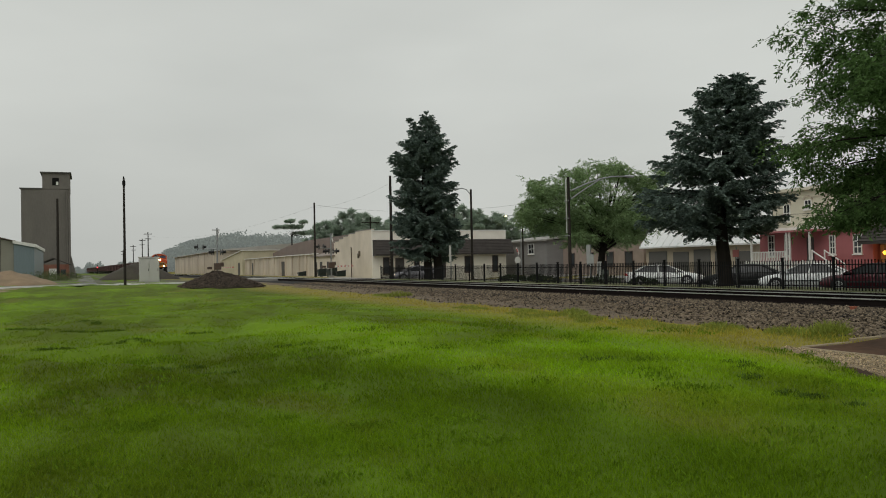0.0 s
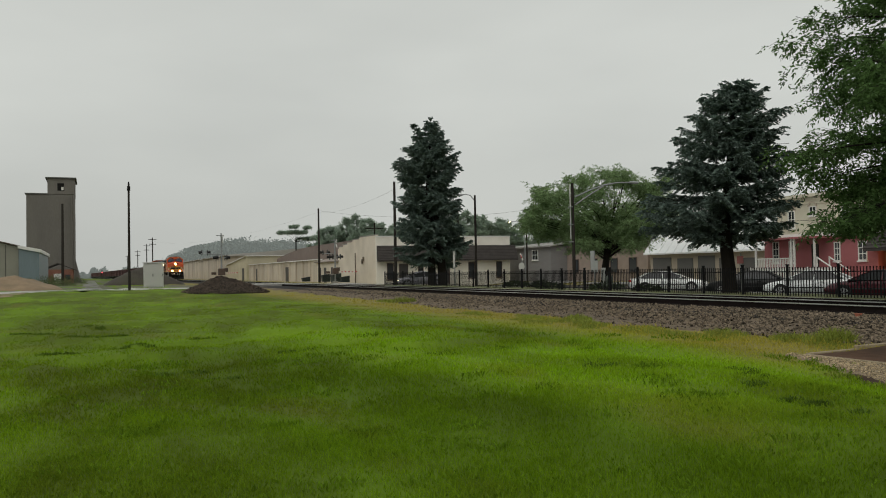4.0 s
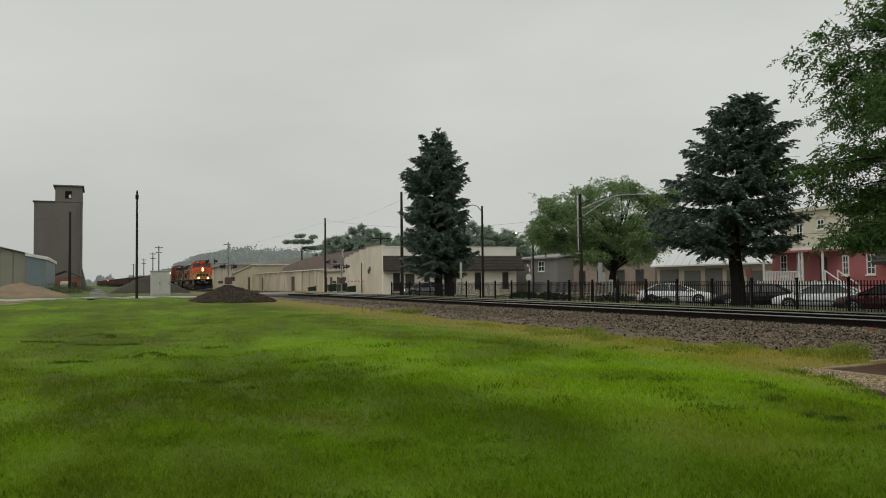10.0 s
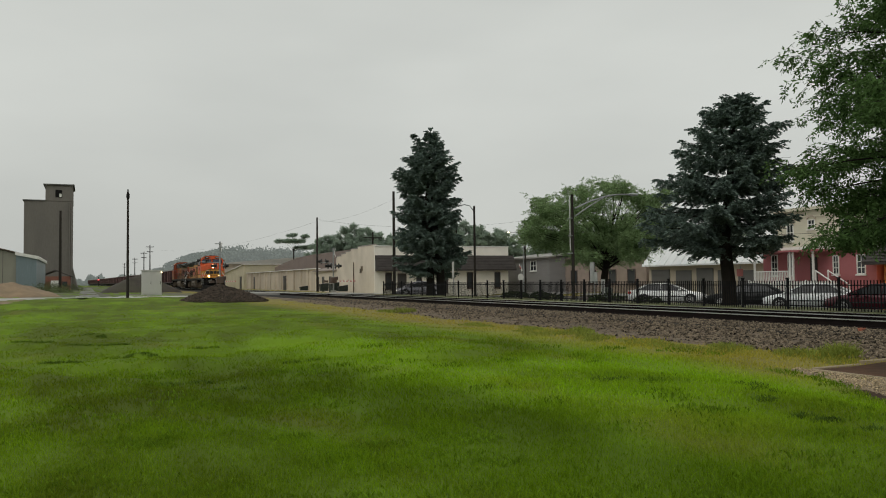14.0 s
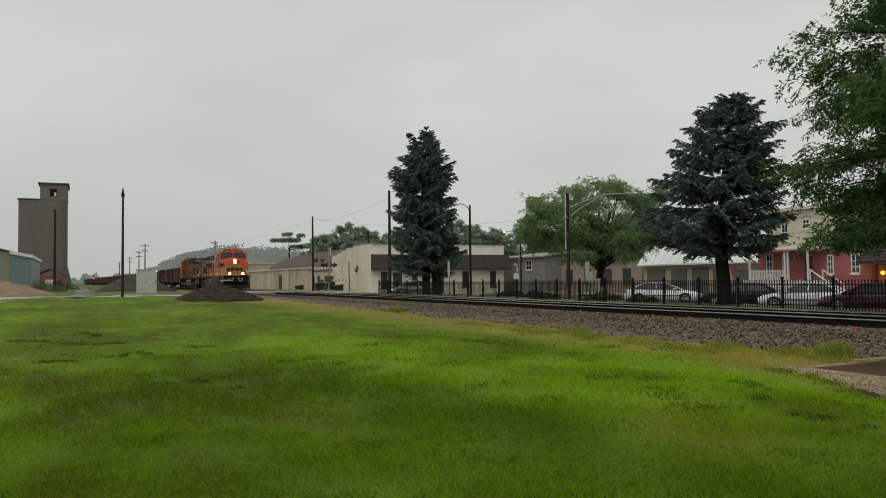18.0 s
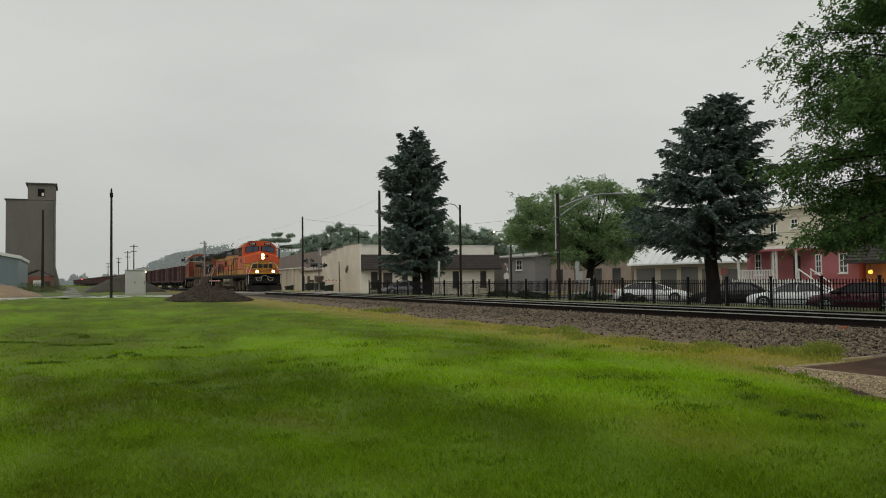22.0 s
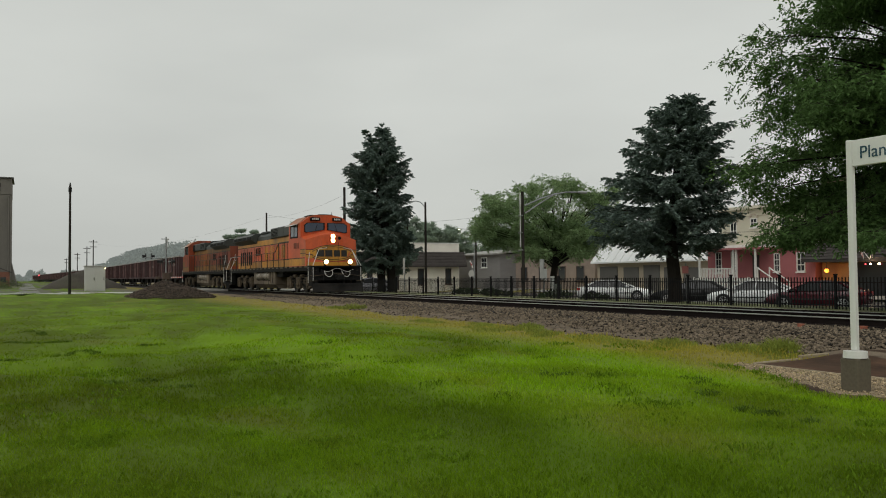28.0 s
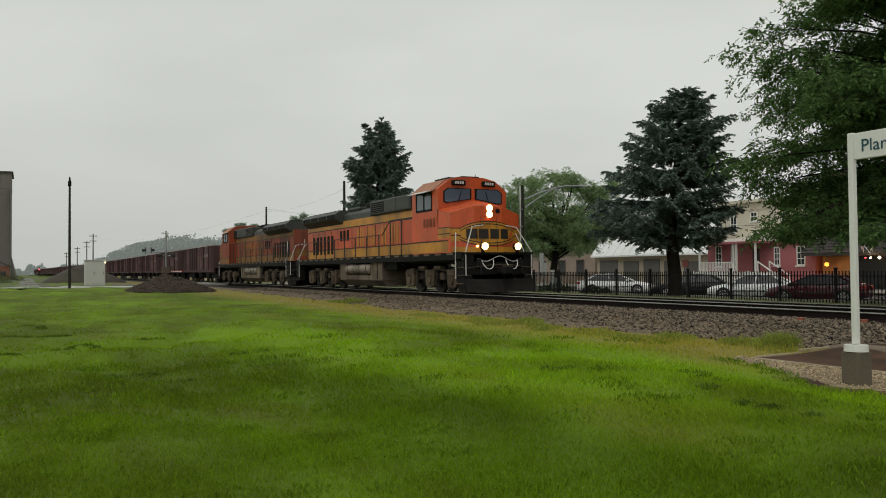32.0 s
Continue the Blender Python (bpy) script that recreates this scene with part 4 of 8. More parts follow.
        for ra, rb in zip(rows_[:-1], rows_[1:]):
            for j in range(8):
                bm.faces.new((ra[j], ra[(j + 1) % 8], rb[(j + 1) % 8], rb[j]))
        bm.faces.new(rows_[0])
        bm.faces.new(rows_[-1][::-1])
        bmesh.ops.recalc_face_normals(bm, faces=bm.faces[:])
        part("snowplow", bm, plow_grey, L, "worn dark plow")
        bm = B()
        box(bm, *sorted((x0, x0 + e * 0.5)), -0.14, 0.14, 0.8, 1.02, 0.03)
        box(bm, *sorted((x0 + e * 0.48, x0 + e * 0.74)), -0.2, 0.2, 0.74, 1.08, 0.05)
        part("coupler", bm, under_black, L)
        for y in (-0.55, 0.5):
            bm = B()
            pts = [(x0 + e * (0.08 + 0.16 * math.sin(a)), y + 0.36 * math.cos(a) * 0.7, 1.3 - 0.35 * math.sin(a)) for a in np.linspace(0, math.pi, 9)]
            pipe(bm, pts, 0.016)
            part("brake_hose", bm, rail_white, L)
        bm = B()
        pipe(bm, [(x0 + e * 0.06, y, 1.34 + 0.1 * math.cos(y * 5.2)) for y in np.linspace(-0.95, 0.95, 15)], 0.014)
        part("cable", bm, rail_white, L, "pale sagging cable across the pilot")
        for y in (-0.9, 0.9):
            bm = B()
            box(bm, *sorted((x0, x0 + e * 0.1)), y - 0.1, y + 0.1, 1.0, 1.35, 0.02)
            tube(bm, (x0 + e * 0.1, y, 1.2), (x0 + e * 0.28, y, 0.75), 0.025, sides=6)
            part("hose_rack", bm, under_black, L)
        part("uncoupling_lever", pipe(B(), [(x0 + e * 0.12, -1.4, 1.0), (x0 + e * 0.14, -0.3, 1.12), (x0 + e * 0.14, 0.3, 1.12), (x0 + e * 0.12, 1.4, 1.0)], 0.014), truck_grey, L)
        for s in (-1, 1):
            st = part("step_well", box(B(), *sorted((x0 - e * 0.02, x0 - e * 0.65)), *sorted((s * 1.15, s * 1.48)), 0.42, 1.5), under_black, L)
            for k in range(4):
                part("step", box(B(), *sorted((x0 + e * 0.0, x0 - e * 0.6)), *sorted((s * 1.2, s * 1.53)), 0.4 + 0.3 * k, 0.44 + 0.3 * k), truck_grey, st, "worn step edge")
            # bent end rails, painted white
            y = s * 1.44
            bm = B()
            pipe(bm, [(x0 + e * 0.03, y, 0.72), (x0 + e * 0.03, y, 1.62), (x0 - e * 0.3, s * 0.98, 2.55), (x0 - e * 0.3, s * 0.5, 2.62)], 0.02)
            part("end_rail", bm, rail_white, L, "white bent grab rail")
            bm = B()
            pipe(bm, [(x0 - e * 0.62, s * 1.52, 0.6), (x0 - e * 0.62, s * 1.52, 1.66), (x0 - e * 1.0, s * 1.3, 2.5), (x0 - e * 1.0, s * 1.3, 2.8)], 0.02)
            part("end_rail", bm, rail_white, L)
    # walkway rails
    for s in (-1, 1):
        y = s * 1.47
        bm = B()
        pipe(bm, [(-20.9, y, 2.55), (-8.5, y, 2.55), (-7.6, y, 3.15), (-5.15, y, 3.15)], 0.022)
        part("handrail", bm, rail_dark, L)
        for x in (-20.9, -19.4, -17.9, -16.4, -14.9, -13.4, -11.9, -10.4, -8.9):
            part("stanchion", tube(B(), (x, y, 1.55), (x, y, 2.55), 0.031, sides=6), rail_dark, L)
        for x in (-7.6, -6.4, -5.2):
            part("stanchion", tube(B(), (x, y, 1.55), (x, y, 3.15), 0.031, sides=6), rail_dark, L)
    # rear wall marking
    part("rear_stripe", box(B(), -20.91, -20.9, -0.95, 0.95, 1.9, 2.3), yellow, L)
    # fuel tank and reservoirs
    bm = B()
    prism(bm, [(-1.4, 0.72), (-1.4, 0.5), (-1.1, 0.22), (1.1, 0.22), (1.4, 0.5), (1.4, 0.72), (1.0, 0.8), (1.0, 1.3), (-1.0, 1.3), (-1.0, 0.8)], -13.9, -8.75, "x")
    tk = part("fuel_tank", bm, tank_grey, L, "dusty grey-brown fuel tank")
    for x0, x1 in ((-14.2, -13.35), (-10.0, -8.7)):
        part("tank_end", box(B(), x0, x1, -1.42, 1.42, 0.45, 1.36, 0.03), tank_grey, tk)
    for x in (-13.1, -11.7, -10.3):
        part("tank_seam", box(B(), x - 0.02, x + 0.02, -1.412, 1.412, 0.48, 0.75), under_black, tk)
    for x in (-9.75, -9.2):
        part("filler_rib", box(B(), x - 0.03, x + 0.03, -1.45, 1.45, 0.55, 1.3, 0.01), truck_grey, tk)
    part("drain_pipe", box(B(), -14.6, -14.25, -1.3, 1.3, 0.75, 1.2, 0.03), under_black, L)
    part("battery_box", box(B(), -8.6, -7.3, -1.3, 1.3, 0.95, 1.5, 0.03), under_black, L, "black box behind the front truck")
    for s in (-1, 1):
        for xa, xb in ((-13.25, -11.75), (-11.65, -10.1)):
            bm = B()
            tube(bm, (xa + 0.1, s * 1.26, 1.02), (xb - 0.1, s * 1.26, 1.02), 0.27, sides=18)
            tube(bm, (xa, s * 1.26, 1.02), (xa + 0.1, s * 1.26, 1.02), 0.17, 0.27, 18)
            tube(bm, (xb - 0.1, s * 1.26, 1.02), (xb, s * 1.26, 1.02), 0.27, 0.17, 18)
            rv = part("air_reservoir", bm, reservoir_grey, L, "dusty silver-grey air reservoir cylinder", smooth=False)
            for x in (xa + 0.35, xb - 0.35):
                part("strap", tube(B(), (x - 0.03, s * 1.26, 1.02), (x + 0.03, s * 1.26, 1.02), 0.28, sides=18), truck_grey, rv)
        bm = B()
        pipe(bm, [(-14.4, s * 1.35, 1.38), (-11.0, s * 1.35, 1.4), (-9.0, s * 1.38, 1.42), (-7.2, s * 1.3, 1.3), (-6.4, s * 1.3, 1.12)], 0.03)
        part("air_pipe", bm, under_black, L)
    axles = loco_truck(L, -4.0) + loco_truck(L, -17.4)
    return L, axles


CAR_LENGTH = 16.2


def hopper_car(m, axles=None):
    """Open-top hopper with ribbed sides; the front coupler face lies at x = 0."""
    C = thing("hopper_car", m, "open-top oxide-red hopper car with ribbed sides", "freight car", "hopper cars of the train")
    x0, x1 = -CAR_LENGTH + 0.65, -0.65
    zt = 3.32
    for s in (-1, 1):
        y0, y1 = sorted((s * 1.5, s * 1.44))
        part("side_wall", box(B(), x0, x1, y0, y1, 1.1, zt - 0.1), car_red, C)
        part("top_rim", box(B(), x0, x1, *sorted((s * 1.42, s * 1.58)), zt - 0.1, zt), car_rim, C, "pale worn top edge")
        part("side_sill", box(B(), x0, x1, *sorted((s * 1.42, s * 1.58)), 0.92, 1.12), car_red, C)
        k = 13
        for i in range(k + 1):
            x = x0 + 0.06 + (x1 - x0 - 0.12) * i / k
            part("rib", box(B(), x - 0.055, x + 0.055, *sorted((s * 1.5, s * 1.6)), 1.12, zt - 0.1), car_streak if i in (2, 7, 8, 10) else car_red, C)
        bm = B()
        for z in np.linspace(1.0, 3.0, 6):
            tube(bm, (x1 - 0.15, s * 1.63, z), (x1 - 0.6, s * 1.63, z), 0.015, sides=5)
        tube(bm, (x1 - 0.15, s * 1.63, 0.8), (x1 - 0.15, s * 1.63, 3.1), 0.018, sides=5)
        tube(bm, (x1 - 0.6, s * 1.63, 0.8), (x1 - 0.6, s * 1.63, 3.1), 0.018, sides=5)
        part("ladder", bm, car_red, C)
        bm = B()
        for i in range(7):
            box(bm, -5.3 + 0.3 * i, -5.12 + 0.3 * i, *sorted((s * 1.5, s * 1.506)), 2.3, 2.55)
        part("lettering_bar", bm, car_rim, C)
    for x in (x0, x1):
        part("end_wall", box(B(), x - 0.03, x + 0.03, -1.44, 1.44, 1.3, zt - 0.1), car_red, C)
    bm = B()
    box(bm, x0 - 0.4, x1 + 0.4, -0.3, 0.3, 0.75, 1.05)
    box(bm, -CAR_LENGTH, x0 - 0.4, -0.12, 0.12, 0.78, 1.0)
    box(bm, x1 + 0.4, 0, -0.12, 0.12, 0.78, 1.0)
    part("centre_sill", bm, under_black, C)
    for cx in (-4.6, -8.1, -11.6):
        bm = B()
        prism(bm, [(cx - 1.4, 1.15), (cx - 0.45, 0.4), (cx + 0.45, 0.4), (cx + 1.4, 1.15)], -1.3, 1.3, "y")
        part("hopper_bay", bm, under_black, C)
    bm = B()
    n = 18
    rows = [[bm.verts.new((x0 + 0.1 + (x1 - x0 - 0.2) * i / n, y, zt - 0.35 + 0.3 * (1 - (y / 1.5) ** 2) * (0.6 + 0.4 * math.sin(i * 1.7)) + 0.05 * math.sin(i * 5.1 + y * 9)))
             for y in (-1.43, -0.9, -0.3, 0.3, 0.9, 1.43)] for i in range(n + 1)]
    for a, b in zip(rows[:-1], rows[1:]):
        for j in range(5):
            bm.faces.new((a[j], a[j + 1], b[j + 1], b[j]))
    part("load", bm, coal, C, "dark stone load")
    for cx in (-2.4, -CAR_LENGTH + 2.4):
        for s in (-1, 1):
            bm = B()
            prism(bm, [(cx - 1.25, 0.6), (cx - 0.9, 0.72), (cx - 0.3, 0.95), (cx + 0.3, 0.95), (cx + 0.9, 0.72), (cx + 1.25, 0.6), (cx + 1.1, 0.4), (cx - 1.1, 0.4)], *sorted((s * 1.0, s * 1.12)), "y")
            part("side_frame", bm, under_black, C)
        for ax in (-0.89, 0.89):
            w = wheelset(C, cx + ax)
            if axles is not None:
                axles.append(w)
    return C


def bend(x):
    """The track swings a little towards the camera's side far off: its offset and slope at x."""
    a, b, k = -150.0, -270.0, 0.036
    if x > a:
        return 0.0, 0.0
    if x > b:
        u = (a - x) / (a - b)
        return -k * (a - b) * u * u / 2, k * u
    return -k * (a - b) / 2 - k * (b - x), k


def on_track(x):
    off, slope = bend(x)
    return pose(x, TRACK_Y + off, RAIL_TOP, 0, 0, math.degrees(math.atan(slope)))


LOCO_LENGTH = 22.3
faded_orange = mat("sooty_faded_orange", (0.3, 0.062, 0.026), 0.6, vary=0.3, scale=0.8, fine=10, bump=0.05, dirt=(0.05, 0.03, 0.024), dirt_amount=0.85, stretch=(1.2, 1.2, 0.6), spec=0.3)
faded_yellow = mat("sooty_faded_yellow", (0.25, 0.115, 0.022), 0.6, vary=0.3, scale=0.8, fine=10, bump=0.05, dirt=(0.06, 0.042, 0.028), dirt_amount=0.85, stretch=(1.2, 1.2, 0.6), spec=0.3)
lead, lead_axles = locomotive("locomotive", pose(0, 0, 0), "orange and yellow diesel locomotive with lit headlights, leading the train", True, orange, yellow)
second, second_axles = locomotive("locomotive", pose(0, 0, 0), "weathered orange diesel locomotive running cab to the rear, coupled behind", False, faded_orange, faded_yellow)
car_axles = []
cars = [hopper_car(pose(0, 0, 0), car_axles)]
for k in range(1, 27):
    cars.append(copy_thing(cars[0], pose(0, 0, 0)))
    if k < 3:
        car_axles += [o for o in cars[k].children if o.name.startswith("wheelset")]

# ---- trees ----
bark = mat("rough_bark", (0.026, 0.022, 0.018), 0.9, vary=0.4, scale=3, fine=18, bump=0.8, stretch=(1, 1, 0.25), spec=0.12)
needles = mat("spruce_needles", (0.145, 0.195, 0.165), 0.7, vary=0.3, scale=1.5, fine=10, bump=0, island=0.45, spec=0.1)
locust_leaf = mat("locust_leaf", (0.235, 0.335, 0.155), 0.6, vary=0.25, scale=0.6, fine=6, bump=0, island=0.35, spec=0.1, thin=0.55)
ash_leaf = mat("ash_leaf", (0.092, 0.165, 0.052), 0.75, vary=0.3, scale=0.5, fine=6, bump=0, island=0.4, spec=0.08, thin=0.4)


def leaf_quads(c, d, length, width):
    """Pointed leaves: centre of the stalk, direction, size, for arrays of them."""
    n = len(c)
    d = d / np.linalg.norm(d, axis=1, keepdims=True)
    side = np.cross(d, rng.normal(size=(n, 3)))
    side /= np.linalg.norm(side, axis=1, keepdims=True) + 1e-9
    L, W = length[:, None], width[:, None]
    v = np.stack([c, c + d * L * 0.45 + side * W / 2, c + d * L, c + d * L * 0.45 - side * W / 2], 1).reshape(-1, 3)
    b = np.arange(n)[:, None] * 4
    return v, np.concatenate([b + [0, 1, 2], b + [0, 2, 3]])


SIDE = Vector((0.41, 0.912, 0.0))   # along the street's far side, the way the crowns lean and thin out


def polyline(pts, z):
    """The point of a trunk's bent axis at a height."""
    zs = [p[2] for p in pts]
    return Vector((float(np.interp(z, zs, [p[0] for p in pts])), float(np.interp(z, zs, [p[1] for p in pts])), z))


def bent_trunk(bm, pts, radii, sides=12):
    """A tapering trunk along a bent axis."""
    rings = []
    for p, r in zip(pts, radii):
        rings.append([bm.verts.new((p[0] + r * math.cos(a), p[1] + r * math.sin(a), p[2])) for a in (2 * math.pi * i / sides for i in range(sides))])
    for lo, hi in zip(rings[:-1], rings[1:]):
        for i in range(sides):
            bm.faces.new((lo[i], lo[(i + 1) % sides], hi[(i + 1) % sides], hi[i]))
    bm.faces.new(rings[-1])
    return bm


def tufts(starts, dirs, lens, step, size, width):
    """Needle tufts set on both sides of many branchlets."""
    P, D, Ln = np.array(starts), np.array(dirs), np.array(lens)
    D = D / np.linalg.norm(D, axis=1, keepdims=True)
    count = np.maximum(3, (Ln / step).astype(int)) * 3
    idx = np.repeat(np.arange(len(P)), count)
    u = rng.random(len(idx))
    sway = np.cross(D, np.array([0, 0, 1.0])) + 1e-6
    sway /= np.linalg.norm(sway, axis=1, keepdims=True)
    e = rng.choice([-1.0, 0.0, 1.0], len(idx))[:, None]
    sag = -0.22 * (Ln[idx] * u * u)[:, None] * np.array([0, 0, 1.0])
    c = P[idx] + D[idx] * (Ln[idx] * u)[:, None] + sag + rng.normal(0, 0.012, (len(idx), 3))
    d = D[idx] * 0.8 + sway[idx] * e * 0.75 + rng.normal(0, 0.16, (len(idx), 3)) + np.array([0, 0, 0.08])
    k = len(idx)
    return leaf_quads(c, d, rng.uniform(*size, k), rng.uniform(*width, k))


def spruce(m, height, crown, label, clear, axis, radii, seed, leaders=(), whorl=0.45, droop=0.25, step=0.05, size=(0.12, 0.2), width=(0.04, 0.065), extra_trunk=None, boughs=8, skip=0.1):
    """A spruce: bent trunk, boughs in whorls, branchlets and needle tufts; crown gives height and reach on either side."""
    g = np.random.default_rng(seed)
    T = thing("spruce_tree", m, label, "tree")
    part("trunk", bent_trunk(B(), axis, radii), bark, T, "dark furrowed trunk", smooth=True)
    if extra_trunk:
        part("second_trunk", bent_trunk(B(), extra_trunk, [radii[0] * 0.95, radii[0] * 0.8, radii[0] * 0.3]), bark, T, "dark second trunk close beside the first", smooth=True)
    zs, lefts, rights = [c[0] for c in crown], [c[1] for c in crown], [c[2] for c in crown]
    limbs, bs, bd, bl = B(), [], [], []

    def bough(o, a, ln, f):
        out = Vector((math.cos(a), math.sin(a), 0))
        lat = Vector((-out.y, out.x, 0))
        fall = droop * (1.0 - 1.5 * f) + g.normal(0, 0.07)
        turn = 0.1 + 0.18 * f + 0.5 * max(0.0, fall) * 0.6

        def at(s):
            return o + out * (ln * s) + Vector((0, 0, ln * (-fall * s + turn * s * s)))
        pts = [at(s) for s in (0, 0.35, 0.7, 1.0)]
        for i in range(3):
            tube(limbs, pts[i], pts[i + 1], (0.02 + 0.012 * ln) * (1 - 0.3 * i), (0.02 + 0.012 * ln) * (0.7 - 0.28 * i), 4, caps=False)
        s = 0.12 + 0.1 * g.random()
        while s < 1.0:
            for w in (-1, 1):
                wide = min(0.85, 0.3 + 0.45 * ln * (1.02 - s)) * g.uniform(0.5, 1.15) * min(1.0, 0.45 + 1.6 * s)
                ang = g.uniform(0.55, 1.05)
                d = out * math.cos(ang) + lat * (w * math.sin(ang)) + Vector((0, 0, g.normal(-0.12, 0.2) - 0.3 * max(0.0, fall)))
                bs.append(at(s)[:])
                bd.append(d[:])
                bl.append(wide)
            if g.random() < 0.35:
                bs.append(at(s)[:])
                bd.append((out * 0.5 + lat * g.normal(0, 0.4) + Vector((0, 0, -0.7)))[:])
                bl.append(g.uniform(0.12, 0.32))
            s += 0.105 / ln * g.uniform(0.7, 1.3)
        bs.append(at(0.92)[:])
        bd.append((out + Vector((0, 0, turn * 0.8)))[:])
        bl.append(0.3)

    z = clear
    while z < height - 0.25:
        f = z / height
        base, count = g.uniform(0, 6.28), boughs - int(3 * f)
        for i in range(count):
            if g.random() < skip:
                continue
            a = base + 6.283 * i / count + g.normal(0, 0.2)
            zz = z + g.normal(0, 0.08)
            e = 0.5 + 0.5 * (math.cos(a) * SIDE.x + math.sin(a) * SIDE.y)
            reach = float(np.interp(zz, zs, lefts)) * (1 - e) + float(np.interp(zz, zs, rights)) * e
            bough(polyline(axis, zz), a, max(0.18, reach * g.uniform(0.8, 1.06)), f)
        z += whorl * g.uniform(0.75, 1.25) * (1.0 - 0.35 * f)
    for (lx, ly), z0, z1, k in leaders:
        tube(limbs, polyline(axis, z0), (lx, ly, z1), 0.07, 0.015, 6, caps=False)
        z = z0 + 0.3
        while z < z1:
            u = (z - z0) / (z1 - z0)
            o = polyline(axis, z0).lerp(Vector((lx, ly, z1)), u)
            for i in range(6):
                bough(o, g.uniform(0, 6.28), max(0.12, k * (z1 - z) * g.uniform(0.7, 1.1)), 0.95)
            z += whorl * 0.55
    top = axis[-1]
    for _ in range(14):
        bs.append((top[0], top[1], top[2] - g.uniform(0, 0.5)))
        bd.append((g.normal(0, 0.5), g.normal(0, 0.5), 1.0))
        bl.append(0.2)
    tagged(part("limb_growth", limbs, bark, T), kind="stuff")
    v, t = tufts(bs, bd, bl, step, size, width)
    raw_mesh("crown", v, t, needles, "dark blue-green needle boughs in loose layers", "", "", T)
    return T


def compound_leaves(P, D, length, pairs, size, width):
    """Feathered leaves: pairs of leaflets along a hanging stalk, for arrays of stalks."""
    P, D = np.array(P), np.array(D)
    D = D / np.linalg.norm(D, axis=1, keepdims=True)
    n = len(P)
    lat = np.cross(D, rng.normal(size=(n, 3)) * 0.5 + np.array([0, 0, 1.0]))
    lat /= np.linalg.norm(lat, axis=1, keepdims=True) + 1e-9
    Ln = length * rng.uniform(0.7, 1.25, n)
    cs, ds = [], []
    for k in range(pairs):
        u = (k + 0.6) / pairs
        for w in (-1, 1):
            cs.append(P + D * (Ln * u)[:, None] - np.array([0, 0, 0.25]) * (Ln * u * u)[:, None])
            ds.append(D * 0.55 + lat * w * 0.9 + rng.normal(0, 0.2, (n, 3)) - np.array([0, 0, 0.2]))
    cs.append(P + D * Ln[:, None] - np.array([0, 0, 0.25]) * Ln[:, None])
    ds.append(D + rng.normal(0, 0.15, (n, 3)))
    c, d = np.concatenate(cs), np.concatenate(ds)
    return leaf_quads(c, d, size * rng.uniform(0.75, 1.25, len(c)), width * rng.uniform(0.75, 1.25, len(c)))


def leafy_tree(name, m, label, leaf, axis, radii, tips, seed, pad, twigs, stalk, pairs, size, width, hang=0.5, fork=0.5, flat=0.45, per_twig=5):
    """A broadleaved tree: limbs run from the trunk to the given tips, each ending in a flattened pad of twigs with feathered leaves."""
    g = np.random.default_rng(seed)
    T = thing(name, m, label, "tree")
    part("trunk", bent_trunk(B(), axis, radii), bark, T, "dark trunk", smooth=True)
    limbs, P, D = B(), [], []
    z0, z1 = axis[-1][2] * 0.5, axis[-1][2]
    for i, (tx, ty, tz) in enumerate(tips):
        tip = Vector((tx, ty, tz))
        if i % 2 == 0:
            o = polyline(axis, min(z1, max(z0, z0 + (tz - z0) * fork)))
            ln = (tip - o).length
            elbow = o.lerp(tip, 0.5) + Vector((g.normal(0, 0.07) * ln, g.normal(0, 0.07) * ln, 0.1 * ln))
            r = 0.015 + 0.009 * ln
            knots = [o * ((1 - s) ** 2) + elbow * (2 * s * (1 - s)) + tip * (s * s) for s in (0, 0.3, 0.6, 0.85, 1.0)]
            for j in range(4):
                tube(limbs, knots[j], knots[j + 1], r * (1 - 0.24 * j), r * (0.76 - 0.22 * j), 5, caps=False)
        out = Vector((tx, ty, 0.15 * (tz - z1)))
        out = out.normalized() if out.length > 0.1 else Vector((0, 0, 1))
        k = pad * g.uniform(0.65, 1.3)
        for _ in range(int(twigs * (k / pad) ** 2)):
            c = tip + Vector((g.normal(0, 0.5) * k, g.normal(0, 0.5) * k, g.normal(0, 0.5) * k * flat))
            d = (out * g.uniform(0.0, 1.0) + Vector((g.normal(0, 0.6), g.normal(0, 0.6), g.normal(-0.05, 0.25)))).normalized()
            tl = g.uniform(0.3, 0.65)
            tube(limbs, c, c + d * tl, 0.01, 0.004, 3, caps=False)
            for q in range(per_twig):
                P.append((c + d * (tl * (q + g.random()) / per_twig))[:])
                D.append((d * 0.6 + Vector((g.normal(0, 0.55), g.normal(0, 0.55), g.normal(-hang, 0.35))))[:])
    tagged(part("limb_growth", limbs, bark, T), kind="stuff")
    v, t = compound_leaves(P, D, stalk, pairs, size, width)
    raw_mesh("crown", v, t, leaf, "feathery leaves on layered boughs with gaps of sky", "", "", T)
    return T


